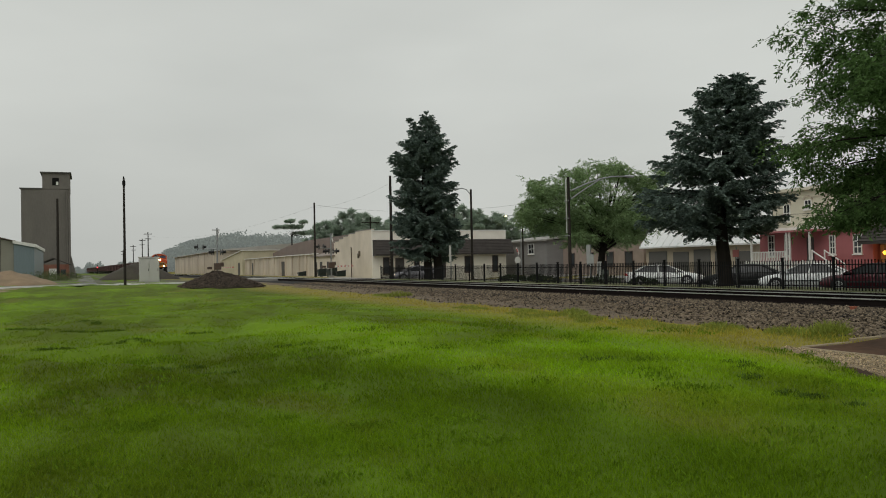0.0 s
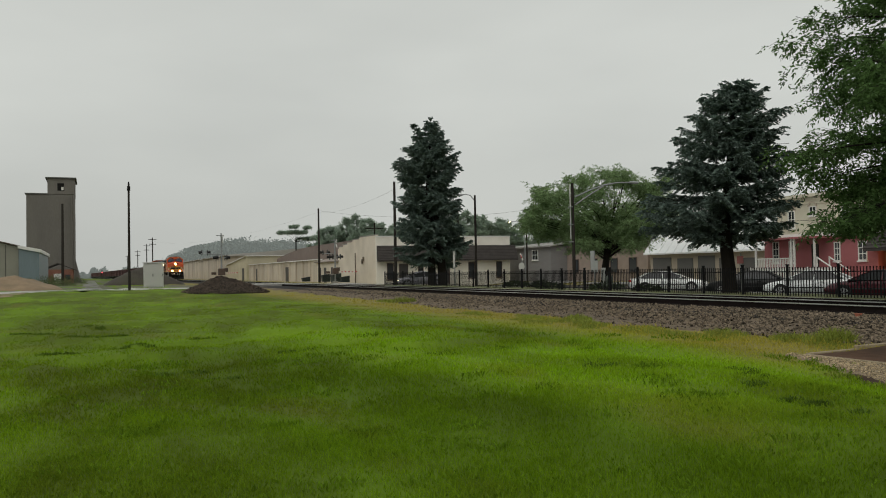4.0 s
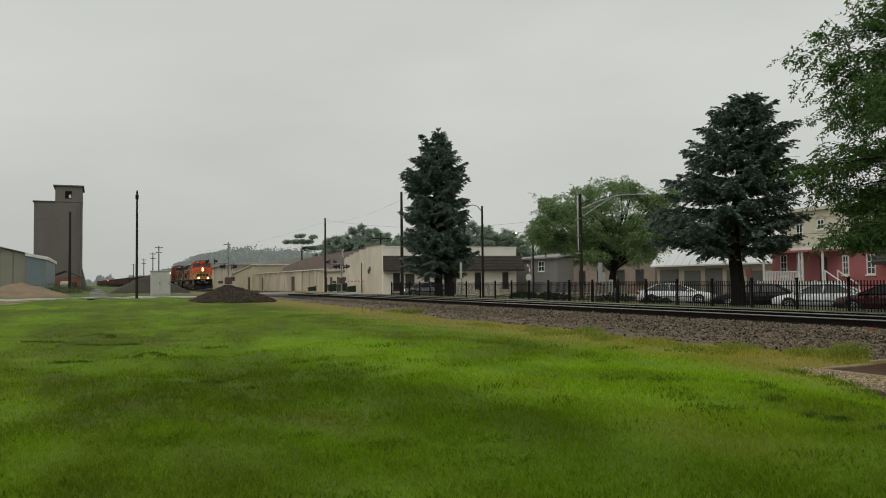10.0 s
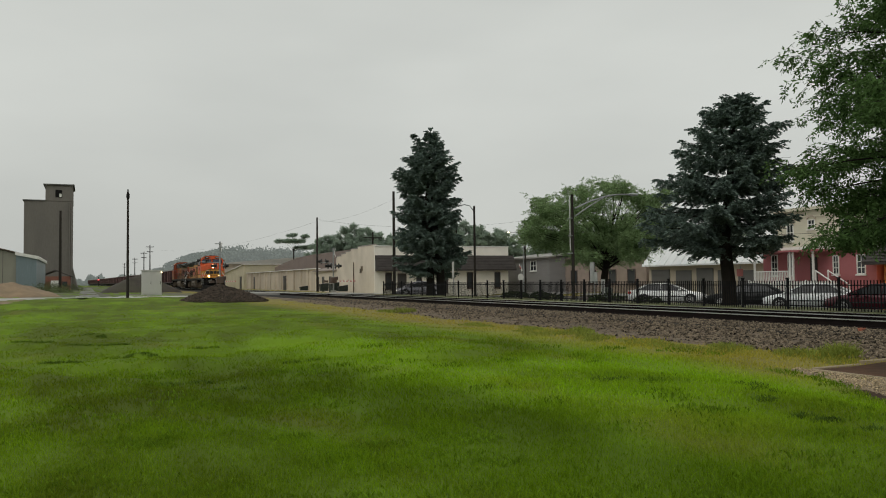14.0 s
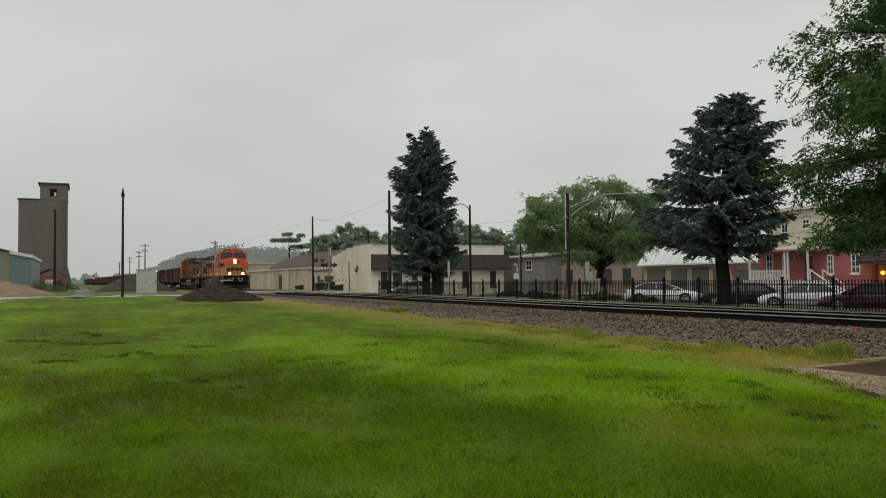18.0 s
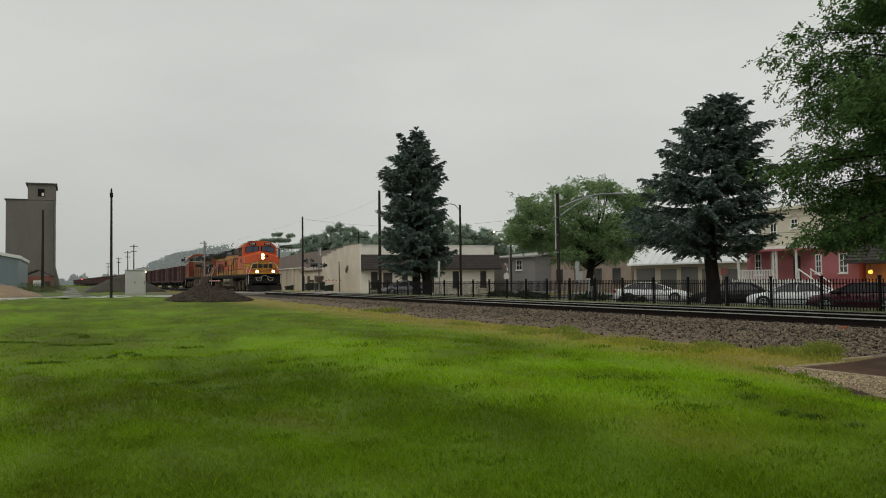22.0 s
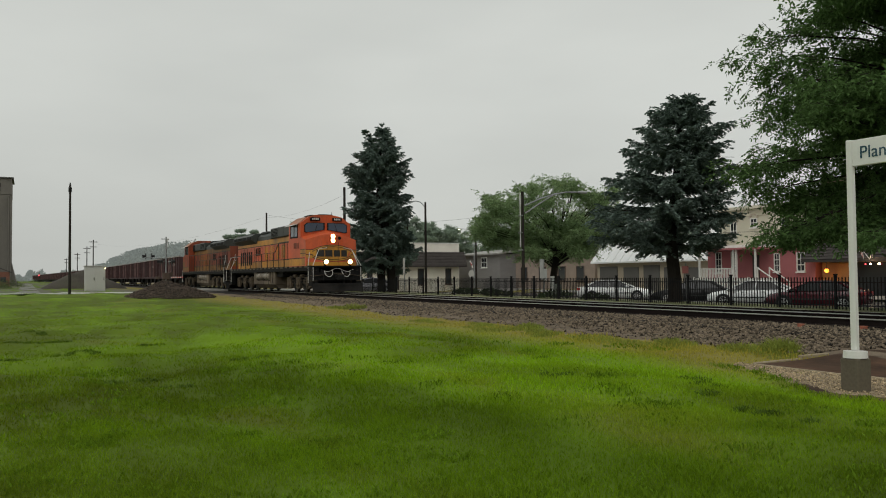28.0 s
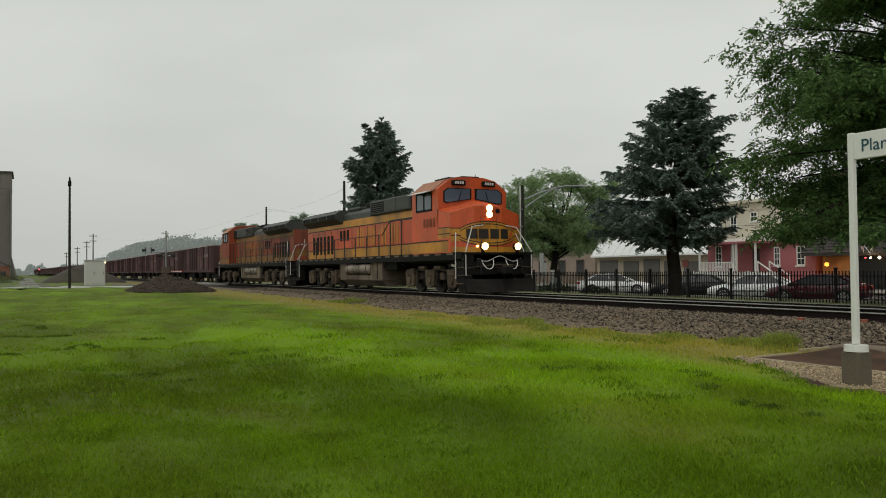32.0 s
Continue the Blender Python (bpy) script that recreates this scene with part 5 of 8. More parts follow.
def broadleaf(m, label, leaf, trunk_h, trunk_r, blobs, per_blob, leaves, leaf_len, leaf_wid, flat=0.55, seed=3, hang=0.5, name="tree", bend_trunk=(0, 0)):
    """A broadleaved tree: trunk, forked limbs to lobes of foliage, and clusters of small leaves with gaps between."""
    g = np.random.default_rng(seed)
    T = thing(name, m, label, "tree")
    bm = B()
    tube(bm, (0, 0, -0.2), (0, 0, 0.4), trunk_r * 1.5, trunk_r * 1.05, 12)
    top = Vector((bend_trunk[0], bend_trunk[1], trunk_h))
    tube(bm, (0, 0, 0.4), top, trunk_r * 1.05, trunk_r * 0.8, 12)
    part("trunk", bm, bark, T, "dark trunk")
    limbs, cs, ds, ls, ws = B(), [], [], [], []
    for bi, (bx, by, bz, br) in enumerate(blobs):
        c = Vector((bx, by, bz))
        elbow = top.lerp(c, 0.45) + Vector((0, 0, 0.25 * (c - top).length * 0.3)) + Vector(g.normal(0, 0.2, 3))
        k = 0.2 if len(blobs) > 60 else 0.3
        if bi % 5 == 0 or len(blobs) < 40:
            tube(limbs, top, elbow, trunk_r * k, trunk_r * k * 0.45, 6, caps=False)
            tube(limbs, elbow, c, trunk_r * k * 0.45, 0.012, 5, caps=False)
        n = int(per_blob * br * br)
        twigs = [c + Vector((g.normal(0, 0.5) * br, g.normal(0, 0.5) * br, g.normal(0, 0.5) * br * flat)) for _ in range(max(4, n // 26))]
        for w in twigs:
            tube(limbs, c, w, 0.016, 0.006, 4, caps=False)
            for _ in range(26):
                p = w + Vector((g.normal(0, 0.24) * br ** 0.5, g.normal(0, 0.24) * br ** 0.5, g.normal(0, 0.13) * br ** 0.5))
                out = (p - c)
                out = out.normalized() if out.length > 1e-3 else Vector((0, 0, 1))
                for _ in range(leaves):
                    cs.append((p + Vector(g.normal(0, leaf_len * 0.55, 3)))[:])
                    ds.append((out * 0.7 + Vector((g.normal(0, 0.6), g.normal(0, 0.6), g.normal(-hang, 0.4))))[:])
                    ls.append(leaf_len * g.uniform(0.7, 1.3))
                    ws.append(leaf_wid * g.uniform(0.7, 1.3))
    tagged(part("limb_growth", limbs, bark, T), kind="stuff")
    v, t = leaf_quads(np.array(cs), np.array(ds), np.array(ls), np.array(ws))
    raw_mesh("crown", v, t, leaf, "many small leaves in layered clusters", "", "", T)
    return T


def leaning(points):
    """A trunk axis from its sway along the street and its heights."""
    return [(SIDE.x * u, SIDE.y * u, z) for u, z in points]


spruce(pose(-26.8, 25.5, gz(-26.8, 25.5)), 9.4,
       [(2.2, 1.8, 2.2), (2.75, 3.1, 2.75), (3.5, 3.7, 2.8), (4.0, 3.45, 2.6), (5.0, 2.9, 2.35), (5.85, 3.0, 2.2), (6.3, 2.25, 2.15), (7.3, 1.95, 2.05), (8.05, 1.35, 1.35), (8.4, 0.85, 1.0), (8.9, 0.5, 0.45), (9.3, 0.15, 0.15)],
       "broad dark blue spruce with a bare leaning trunk, behind the fence", 2.6,
       leaning(((-0.2, -0.2), (-0.2, 0.3), (-0.22, 1.1), (-0.32, 2.2), (-0.34, 3.05), (-0.12, 4.75), (0.0, 6.0), (0.17, 7.9), (0.37, 9.05))),
       (0.4, 0.32, 0.29, 0.27, 0.25, 0.2, 0.15, 0.08, 0.02), 11, leaders=(((-0.1, -0.25), 8.0, 8.9, 0.4),), whorl=0.58, droop=0.34, boughs=12, step=0.036, size=(0.09, 0.155), width=(0.036, 0.06), skip=0.1)
spruce(pose(-60.25, 25.35, gz(-59, 25.5)), 13.7,
       [(1.7, 2.4, 2.4), (2.75, 2.95, 3.2), (4.1, 2.85, 3.15), (5.5, 2.6, 2.8), (6.2, 2.7, 2.7), (7.8, 2.75, 2.5), (8.7, 2.75, 2.4), (9.6, 2.85, 2.6), (10.6, 1.75, 2.2), (11.5, 0.75, 1.5), (12.2, 0.5, 0.95), (12.9, 0.32, 0.5), (13.7, 0.1, 0.1)],
       "tall narrow dark spruce with two leading tops and two trunks", 1.95,
       leaning(((0.1, -0.2), (0.1, 0.5), (0.0, 4.0), (-0.1, 8.0), (0.1, 11.0), (0.22, 13.5))), (0.4, 0.34, 0.28, 0.18, 0.1, 0.02), 5,
       leaders=((leaning(((-1.05, 13.2),))[0][:2], 9.3, 13.2, 0.25),), whorl=0.62, droop=0.12, step=0.045, size=(0.13, 0.22), width=(0.05, 0.075),
       extra_trunk=leaning(((0.95, -0.2), (0.85, 2.5), (0.3, 8.0))), boughs=11, skip=0.12)

# crown of the locust: heights of its upper and lower outline along the street
g3 = np.random.default_rng(21)
AWAY = Vector((-0.912, 0.41, 0.0))
locust_tips = []
while len(locust_tips) < 235:
    u = g3.uniform(-5.9, 4.6)
    hi = float(np.interp(u, (-5.9, -4.8, -4.0, -2.5, -1.7, 0, 1.3, 2.0, 2.8, 3.5, 4.1, 4.6), (6.6, 8.0, 8.3, 8.5, 8.8, 8.9, 9.0, 8.5, 7.4, 8.5, 8.1, 7.0)))
    lo = float(np.interp(u, (-5.9, -5, -3, -2, 0, 2, 3.3, 4.6), (5.2, 4.4, 4.2, 3.4, 2.8, 3.7, 4.5, 5.2)))
    z = g3.uniform(lo, hi)
    deep = math.sqrt(max(0.05, 1 - (abs(u + 0.8) / 6.2) ** 2)) * 4.6
    v = g3.uniform(-deep, deep)
    if z > 5.6 and noise.noise((u * 0.75, z * 0.9, v * 0.25)) < -0.08:
        continue
    p = SIDE * u + AWAY * v
    locust_tips.append((p.x, p.y, z))
leafy_tree("locust_tree", pose(-51.0, 36.0, gz(-51, 36)), "spreading light-green locust tree with a forked trunk", locust_leaf,
           leaning(((-0.1, -0.2), (-0.1, 0.4), (-0.15, 1.8), (0.1, 3.6))), (0.42, 0.32, 0.28, 0.2), locust_tips, 4, 0.8, 20, 0.28, 3, 0.13, 0.06, hang=0.25, fork=0.3)

# crown of the ash: layered boughs that arch out from the trunk and droop at their ends
g4 = np.random.default_rng(8)
ash_tips = []
while len(ash_tips) < 860:
    a, z = g4.uniform(0, 6.28), g4.uniform(2.75, 13.5)
    rad = float(np.interp(z, (2.5, 3.1, 4.2, 5, 5.4, 5.8, 6.75, 7.0, 7.8, 8.3, 9.2, 9.7, 10.6, 12, 13.5), (7.0, 7.1, 6.8, 7.2, 7.9, 7.6, 7.5, 8.1, 7.7, 7.8, 7.3, 7.4, 6.7, 5.7, 3)))
    rad *= g4.uniform(0.35, 1.0) ** 0.35
    if noise.noise((math.cos(a) * 3.0, math.sin(a) * 3.0, z * 1.1)) < -0.05:
        continue
    lift = g4.uniform(0.5, 1.6)
    for u in (1.0, 0.88, 0.74, 0.58, 0.4):
        ash_tips.append((rad * u * math.cos(a) + g4.normal(0, 0.3), rad * u * math.sin(a) + g4.normal(0, 0.3), z - 0.35 + lift * (1 - u * u) + g4.normal(0, 0.1)))
leafy_tree("ash_tree", pose(-15.6, 28.2, gz(-15.6, 28.2)), "large dark-green leafy ash tree overhanging the street", ash_leaf,
           ((0, 0, -0.2), (0, 0, 0.5), (0.1, 0.1, 3.0), (0.1, 0.2, 6.5), (0, 0.1, 9.5)), (0.6, 0.42, 0.36, 0.24, 0.08), ash_tips, 9, 0.95, 19, 0.3, 2, 0.17, 0.068, hang=0.5, fork=0.6, flat=0.24)

# ---- roads and pavements ----
concrete = mat("worn_concrete", (0.3, 0.29, 0.27), 0.8, vary=0.2, scale=1.2, fine=20, bump=0.2, dirt=(0.16, 0.14, 0.12))
gravel_tan = mat("tan_gravel", (0.3, 0.235, 0.15), 0.9, vary=0.35, scale=2.5, fine=40, bump=0.6, dirt=(0.14, 0.1, 0.07), dirt_amount=0.6)
pale_road = mat("wet_pale_road", (0.28, 0.27, 0.255), 0.3, vary=0.2, scale=0.25, fine=10, bump=0.08, dirt=(0.14, 0.13, 0.12), dirt_amount=0.6)
lane_grey = mat("wet_lane", (0.075, 0.068, 0.06), 0.5, vary=0.3, scale=0.3, fine=8, bump=0.1)
waste = mat("dull_waste_ground", (0.075, 0.085, 0.04), 0.9, vary=0.4, scale=0.12, fine=3, bump=0.5, dirt=(0.11, 0.09, 0.065), dirt_amount=0.8)
sheet("waste_ground", steps((-330, -77.2, 40)), steps((-80, 11.3, 40)), waste, 0.012, "dull weedy waste ground beside the lane", "ground")
sheet("crossing_road", steps((-77, -68.2, 6)), steps((-90, 11.3, 50)), pale_road, 0.03, "wet pale road leading to the railway crossing", "road")
sheet("side_lane", steps((-230, -77, 40)), steps((-0.9, 1.0, 6)), lane_grey, 0.025, "wet gravel lane beside the railway", "road")
sheet("far_crossing_road", steps((-77, -68.2, 6)), steps((23.2, 120, 50)), pale_road, 0.03, "wet pale road leaving the railway crossing", "road")
bm = B()
for y0, y1 in ((11.2, 14.9), (15.2, 16.4), (16.7, 19.1), (19.4, 20.6), (20.9, 23.3)):
    box(bm, -77.2, -68, y0, y1, 0.1, (RAIL_TOP if y0 < 16 else (RAIL_TOP + FAR_RAIL_TOP) / 2 if y0 < 17 else FAR_RAIL_TOP) - 0.01)
tagged(part("crossing_deck", bm, concrete), "concrete panels between the rails at the level crossing", "road", kind="structure")
verge = mat("pale_verge_grass", (0.15, 0.17, 0.06), 0.9, vary=0.4, scale=0.8, fine=8, bump=0.4, dirt=(0.2, 0.18, 0.12), dirt_amount=0.6)
sheet("verge", steps((-66, 40, 60)), steps((22.55, 28.9, 8)), verge, 0.02, "thin pale grass verge under the fence", "grass")
sheet("street", steps((-66, 40, 60)), steps((29.0, 41.5, 14)), asphalt, 0.03, "wet grey asphalt street behind the fence", "road")
sheet("pavement", steps((-64, 40, 50)), steps((41.6, 43.6, 4)), concrete, 0.13, "pale concrete pavement before the houses", "pavement")

# ---- shared parts of buildings ----
window_white = mat("white_trim", (0.72, 0.71, 0.67), 0.6, vary=0.1, scale=2)
pane_dark = glass("window_pane", (0.035, 0.04, 0.045), 0.08)
shingle = mat("dark_shingles", (0.05, 0.042, 0.038), 0.85, vary=0.35, scale=1.5, fine=14, bump=0.5, island=0.2)
door_dark = mat("dark_door", (0.05, 0.045, 0.042), 0.6, vary=0.2)


def window(parent, x, z0, w, h, frame_mat, y=0.0, bars=1, name="window", sill=True):
    """A window in a wall that faces -y at y."""
    t = 0.07
    bm = B()
    box(bm, x - w / 2 - t, x - w / 2, y - 0.05, y + 0.02, z0 - t, z0 + h + t)
    box(bm, x + w / 2, x + w / 2 + t, y - 0.05, y + 0.02, z0 - t, z0 + h + t)
    box(bm, x - w / 2, x + w / 2, y - 0.05, y + 0.02, z0 + h, z0 + h + t)
    box(bm, x - w / 2, x + w / 2, y - 0.05, y + 0.02, z0 - t, z0)
    wd = part(name, bm, frame_mat, parent)
    part("pane", box(B(), x - w / 2, x + w / 2, y - 0.012, y + 0.01, z0, z0 + h), pane_dark, wd)
    for k in range(bars):
        z = z0 + h * (k + 1) / (bars + 1)
        part("glazing_bar", box(B(), x - w / 2, x + w / 2, y - 0.035, y - 0.012, z - 0.025, z + 0.025), frame_mat, wd)
    if bars:
        part("glazing_bar", box(B(), x - 0.02, x + 0.02, y - 0.033, y - 0.012, z0, z0 + h), frame_mat, wd)
    if sill:
        part("sill", box(B(), x - w / 2 - 0.12, x + w / 2 + 0.12, y - 0.13, y + 0.01, z0 - t - 0.08, z0 - t), frame_mat, wd)
    return wd


# ---- pale corner building with the shingled awning roof ----
cream_render = mat("cream_render", (0.7, 0.62, 0.52), 0.85, vary=0.1, scale=0.6, fine=12, bump=0.1, dirt=(0.5, 0.44, 0.35), dirt_amount=0.5)
white_block = mat("white_painted_block", (0.84, 0.79, 0.71), 0.8, vary=0.08, scale=0.8, fine=12, bump=0.1, dirt=(0.6, 0.56, 0.48), dirt_amount=0.4)
brown_frame = mat("brown_frame", (0.09, 0.06, 0.045), 0.6, vary=0.2)
cb = thing("corner_building", pose(-80, 27.5, 0, 0, 0, 90), "single-storey white corner building with a dark shingled awning roof", "building")
W0 = 15.8
part("front_wall", box(B(), 0, W0, 0, 0.3, -0.3, 5.1), white_block, cb)
part("roof", box(B(), 0.3, W0 - 0.3, 0.3, 14, 4.3, 4.5), shingle, cb)
part("back_wall", box(B(), 0, W0, 14, 14.3, -0.3, 4.3), cream_render, cb)
part("end_wall", box(B(), W0 - 0.3, W0, 0.3, 14, -0.3, 4.9), white_block, cb)
bm = B()
tops = [(0.3, 5.28), (5.8, 5.28), (5.8, 5.1), (8.4, 5.1), (8.4, 4.88), (10.4, 4.88), (10.4, 4.66), (12.2, 4.66), (12.2, 4.45), (14, 4.45), (14, -0.3), (0.3, -0.3)]
prism(bm, tops, 0, 0.3, "x")
part("track_side_wall", bm, cream_render, cb, "cream wall with a stepped parapet")
for a, b, z in ((0.3, 5.8, 5.28), (5.8, 8.4, 5.1), (8.4, 10.4, 4.88), (10.4, 12.2, 4.66), (12.2, 14, 4.45)):
    part("coping", box(B(), -0.04, 0.34, a, b, z, z + 0.09), concrete, cb)
part("front_coping", box(B(), -0.05, W0 + 0.05, -0.06, 0.34, 5.1, 5.2), window_white, cb)
bm = B()
prism(bm, [(-0.02, 4.15), (-0.8, 2.62), (-0.8, 2.5), (-0.02, 2.5)], 0.02, W0 + 0.6, "x")
aw = part("awning_roof", bm, shingle, cb, "dark brown shingled awning")
for k in range(9):
    u0, u1 = k / 9, (k + 1) / 9
    bm = B()
    y0, z0, y1, z1 = -0.8 + 0.78 * u0, 2.62 + 1.53 * u0, -0.8 + 0.78 * u1, 2.62 + 1.53 * u1
    prism(bm, [(y0 - 0.03, z0 + 0.03), (y1, z1 + 0.02), (y1, z1 - 0.0), (y0, z0)], 0.0, W0 + 0.62, "x")
    part("shingle_course", bm, shingle, aw)
for x, w in ((1.5, 0.62), (4.95, 0.5), (11.0, 0.65), (14.4, 0.6)):
    window(cb, x, 0.62, w, 1.65, brown_frame, 0.0, 0)
for x, w in ((3.0, 0.85), (7.8, 0.95)):
    bm = B()
    box(bm, x - w / 2 - 0.08, x + w / 2 + 0.08, -0.06, 0.0, 0.0, 2.25)
    dr = part("door", bm, brown_frame, cb)
    part("door_leaf", box(B(), x - w / 2, x + w / 2, -0.075, -0.06, 0.05, 2.15), door_dark, dr)
    part("handle", box(B(), x + w / 2 - 0.12, x + w / 2 - 0.08, -0.12, -0.075, 1.0, 1.2), steel_rail, dr)
for y, z in ((4.1, 2.6), (4.5, 2.35)):
    part("meter_box", box(B(), -0.12, 0.0, y, y + 0.35, z, z + 0.5), tank_grey, cb)
part("downpipe", tube(B(), (-0.08, 7.2, 0.2), (-0.08, 7.2, 3.6), 0.05), brown_frame, cb)
# cross-armed mast behind the parapet
um = thing("utility_pole", pose(-105.5, 36, 0), "dark wooden utility pole with a crossarm", "utility pole", "utility poles")
part("pole", tube(B(), (0, 0, -0.2), (0, 0, 8.2), 0.14, 0.1, 10), bark, um)
part("crossarm", box(B(), -0.06, 0.06, -1.3, 1.3, 7.35, 7.5), bark, um)

# lean-to against the corner building
lt = thing("lean_to", pose(-94.05, 27.6, 0), "low cream lean-to with a slanting roof", "shed")
part("front_wall", box(B(), -10.6, 0, 0, 0.2, -0.2, 2.75), cream_render, lt)
bm = B()
prism(bm, [(-0.3, 2.75), (5, 4.0), (5, 4.12), (-0.3, 2.87)], -10.8, 0, "x")
part("roof", bm, mat("leanto_roof", (0.24, 0.2, 0.17), 0.7, vary=0.25), lt)
for x in (-9.0, -6.5, -3.2):
    part("door", box(B(), x - 0.5, x + 0.5, -0.05, 0.0, -0.1, 2.1), door_dark, lt)
part("end_wall", box(B(), -10.6, -10.4, 0.2, 5, -0.2, 3.0), cream_render, lt)

# ---- long shed with a bowed roof ----
shed_render = mat("stained_shed_render", (0.56, 0.49, 0.4), 0.85, vary=0.18, scale=0.5, fine=10, bump=0.1, dirt=(0.34, 0.28, 0.22), dirt_amount=0.7, stretch=(1, 1, 0.3))
ls = thing("long_shed", pose(-156, 28, 0), "long cream shed with a bowed brown roof and pilasters", "shed")
part("front_wall", box(B(), 0, 51, 0, 0.3, -0.3, 3.15), shed_render, ls)
arc = [(-12 + 61 * k / 16, 3.2 + 2.65 * math.sin(math.pi / 2 * min(1.0, k / 11))) for k in range(17)]
bm = B()
prism(bm, [(-12, 2.9)] + arc + [(49, 2.9)], 5.4, 26, "y")
part("roof", bm, mat("brown_bowed_roof", (0.2, 0.15, 0.13), 0.6, vary=0.2, scale=0.4, fine=5), ls, "bowed brown roof")
part("eaves_board", box(B(), -0.2, 51.2, -0.25, 0.4, 3.15, 3.28), window_white, ls)
for k in range(13):
    part("pilaster", box(B(), k * 4.2, k * 4.2 + 0.5, -0.18, 0.0, -0.3, 3.15), shed_render, ls)
for k, x in enumerate((3, 6.5, 10, 31)):
    part("door", box(B(), x, x + 1.8, -0.08, 0.0, -0.2, 2.4), door_dark if k % 2 else shed_render, ls)
# smaller pale sheds farther along
ys = thing("yellow_shed", pose(-182, 27.5, 0), "small yellowish shed with a pale sloping roof", "shed")
bm = B()
prism(bm, [(0, -0.3), (0, 3.35), (25, 4.85), (25, -0.3)], 0, 9, "y")
part("wall", bm, mat("yellowish_render", (0.5, 0.45, 0.32), 0.85, vary=0.15, scale=0.5), ys)
bm = B()
prism(bm, [(-0.6, 3.32), (25.3, 4.87), (25.3, 5.0), (-0.6, 3.45)], -0.25, 9.3, "y")
part("roof", bm, window_white, ys, "pale metal roof")
part("door", box(B(), 20.5, 22.5, -0.06, 0, -0.2, 2.6), door_dark, ys)
wh = thing("warehouse", pose(-290, 28, 0), "long plain cream warehouse", "warehouse")
part("wall", box(B(), 0, 104, 0, 40, -0.3, 5.6), shed_render, wh)
bm = B()
prism(bm, [(-0.5, 5.6), (-0.5, 5.8), (20, 7.4), (40.5, 5.8), (40.5, 5.6)], -1, 105, "x")
part("roof", bm, mat("pale_metal_roof", (0.36, 0.34, 0.31), 0.5, vary=0.15, scale=0.3), wh)
for k in range(17):
    part("wall_rib", box(B(), 3 + k * 6, 3.25 + k * 6, -0.06, 0, -0.2, 5.6), shed_render, wh)

# ---- grain elevator and its neighbours ----
# weathered siding, its colour lifted and greyed to include haze
elev_mat = mat("weathered_elevator_siding", (0.172, 0.157, 0.14), 0.85, vary=0.16, scale=0.3, fine=4, bump=0.15, dirt=(0.115, 0.108, 0.1), dirt_amount=0.6, stretch=(1, 1, 0.3))
el = thing("grain_elevator", pose(-190, -3.0, 0), "tall dark weathered grain elevator with a headhouse", "grain elevator")
part("bin_tower", box(B(), -12, 0, -9.25, 0, -0.5, 19.2, 0.1), elev_mat, el)
part("headhouse", box(B(), -12, 0.05, -5.2, 0.05, 19.2, 22.6, 0.05), elev_mat, el)
part("headhouse_roof", box(B(), -12.3, 0.35, -5.6, 0.4, 22.6, 22.85), mat("elevator_roof", (0.1, 0.097, 0.09), 0.8), el)
part("tower_roof", box(B(), -12.2, 0.2, -9.5, -5.2, 19.2, 19.4), bpy.data.materials["elevator_roof"], el)
part("headhouse_window", box(B(), 0.05, 0.1, -3.3, -2.0, 20.0, 21.6), under_black, el, "dark broken window")
part("window_shard", box(B(), 0.1, 0.14, -2.55, -2.1, 20.1, 20.8), window_white, el)
for y in (-0.1, -0.45):
    part("leg_pipe", tube(B(), (0.35, y, 0), (0.35, y, 19.0), 0.14), elev_mat, el)
bm = B()
prism(bm, [(0.05, 0.0), (0.05, 5.2), (1.3, 0.0)], -10, 0, "x")
part("loading_spout", bm, elev_mat, el)
for k in range(1, 14):
    part("siding_course", box(B(), 0.0, 0.03, -9.2, 0, k * 1.4, k * 1.4 + 0.03), elev_mat, el)
brick_red = mat("red_brick_office", (0.23, 0.095, 0.065), 0.85, vary=0.25, scale=1.2, fine=14, bump=0.3)
of = thing("elevator_office", pose(-172, -3.0, 0), "small red brick office with a low gabled roof", "building")
part("wall", box(B(), -8, 0, -5.4, 0, -0.3, 3.0), brick_red, of)
bm = B()
prism(bm, [(-5.9, 2.9), (-2.7, 4.3), (0.5, 2.9), (0.5, 2.75), (-2.7, 4.1), (-5.9, 2.75)], -8.3, 0.3, "x")
part("roof", bm, shingle, of)
part("door", box(B(), 0, 0.08, -3.4, -2.0, 0, 2.2), window_white, of)
part("window", box(B(), 0, 0.06, -1.4, -0.5, 1.0, 2.0), pane_dark, of)
metal_blue = mat("blue_grey_metal", (0.19, 0.24, 0.26), 0.45, 0.1, vary=0.12, scale=0.5, fine=6, bump=0.1, stretch=(1, 1, 0.2))
mb = thing("metal_shed", pose(-124, -6.4, 0), "blue-grey corrugated metal shed with a pale roof edge", "shed")
part("low_wall", prism(B(), [(-2.5, -0.3), (-2.5, 5.5), (0, 4.98), (0, -0.3)], -26, 0, "x"), metal_blue, mb)
bm = B()
prism(bm, [(-28, -0.3), (-28, 6.0), (-15, 9.0), (-2.5, 5.75), (-2.5, -0.3)], -26, -0.6, "x")
part("gable_wall", bm, mat("tan_metal", (0.27, 0.26, 0.21), 0.5, 0.1, vary=0.12, scale=0.5), mb)
bm = B()
prism(bm, [(-2.6, 5.55), (0.25, 4.95), (0.25, 5.4), (-2.6, 5.95)], -26.3, 0.3, "x")
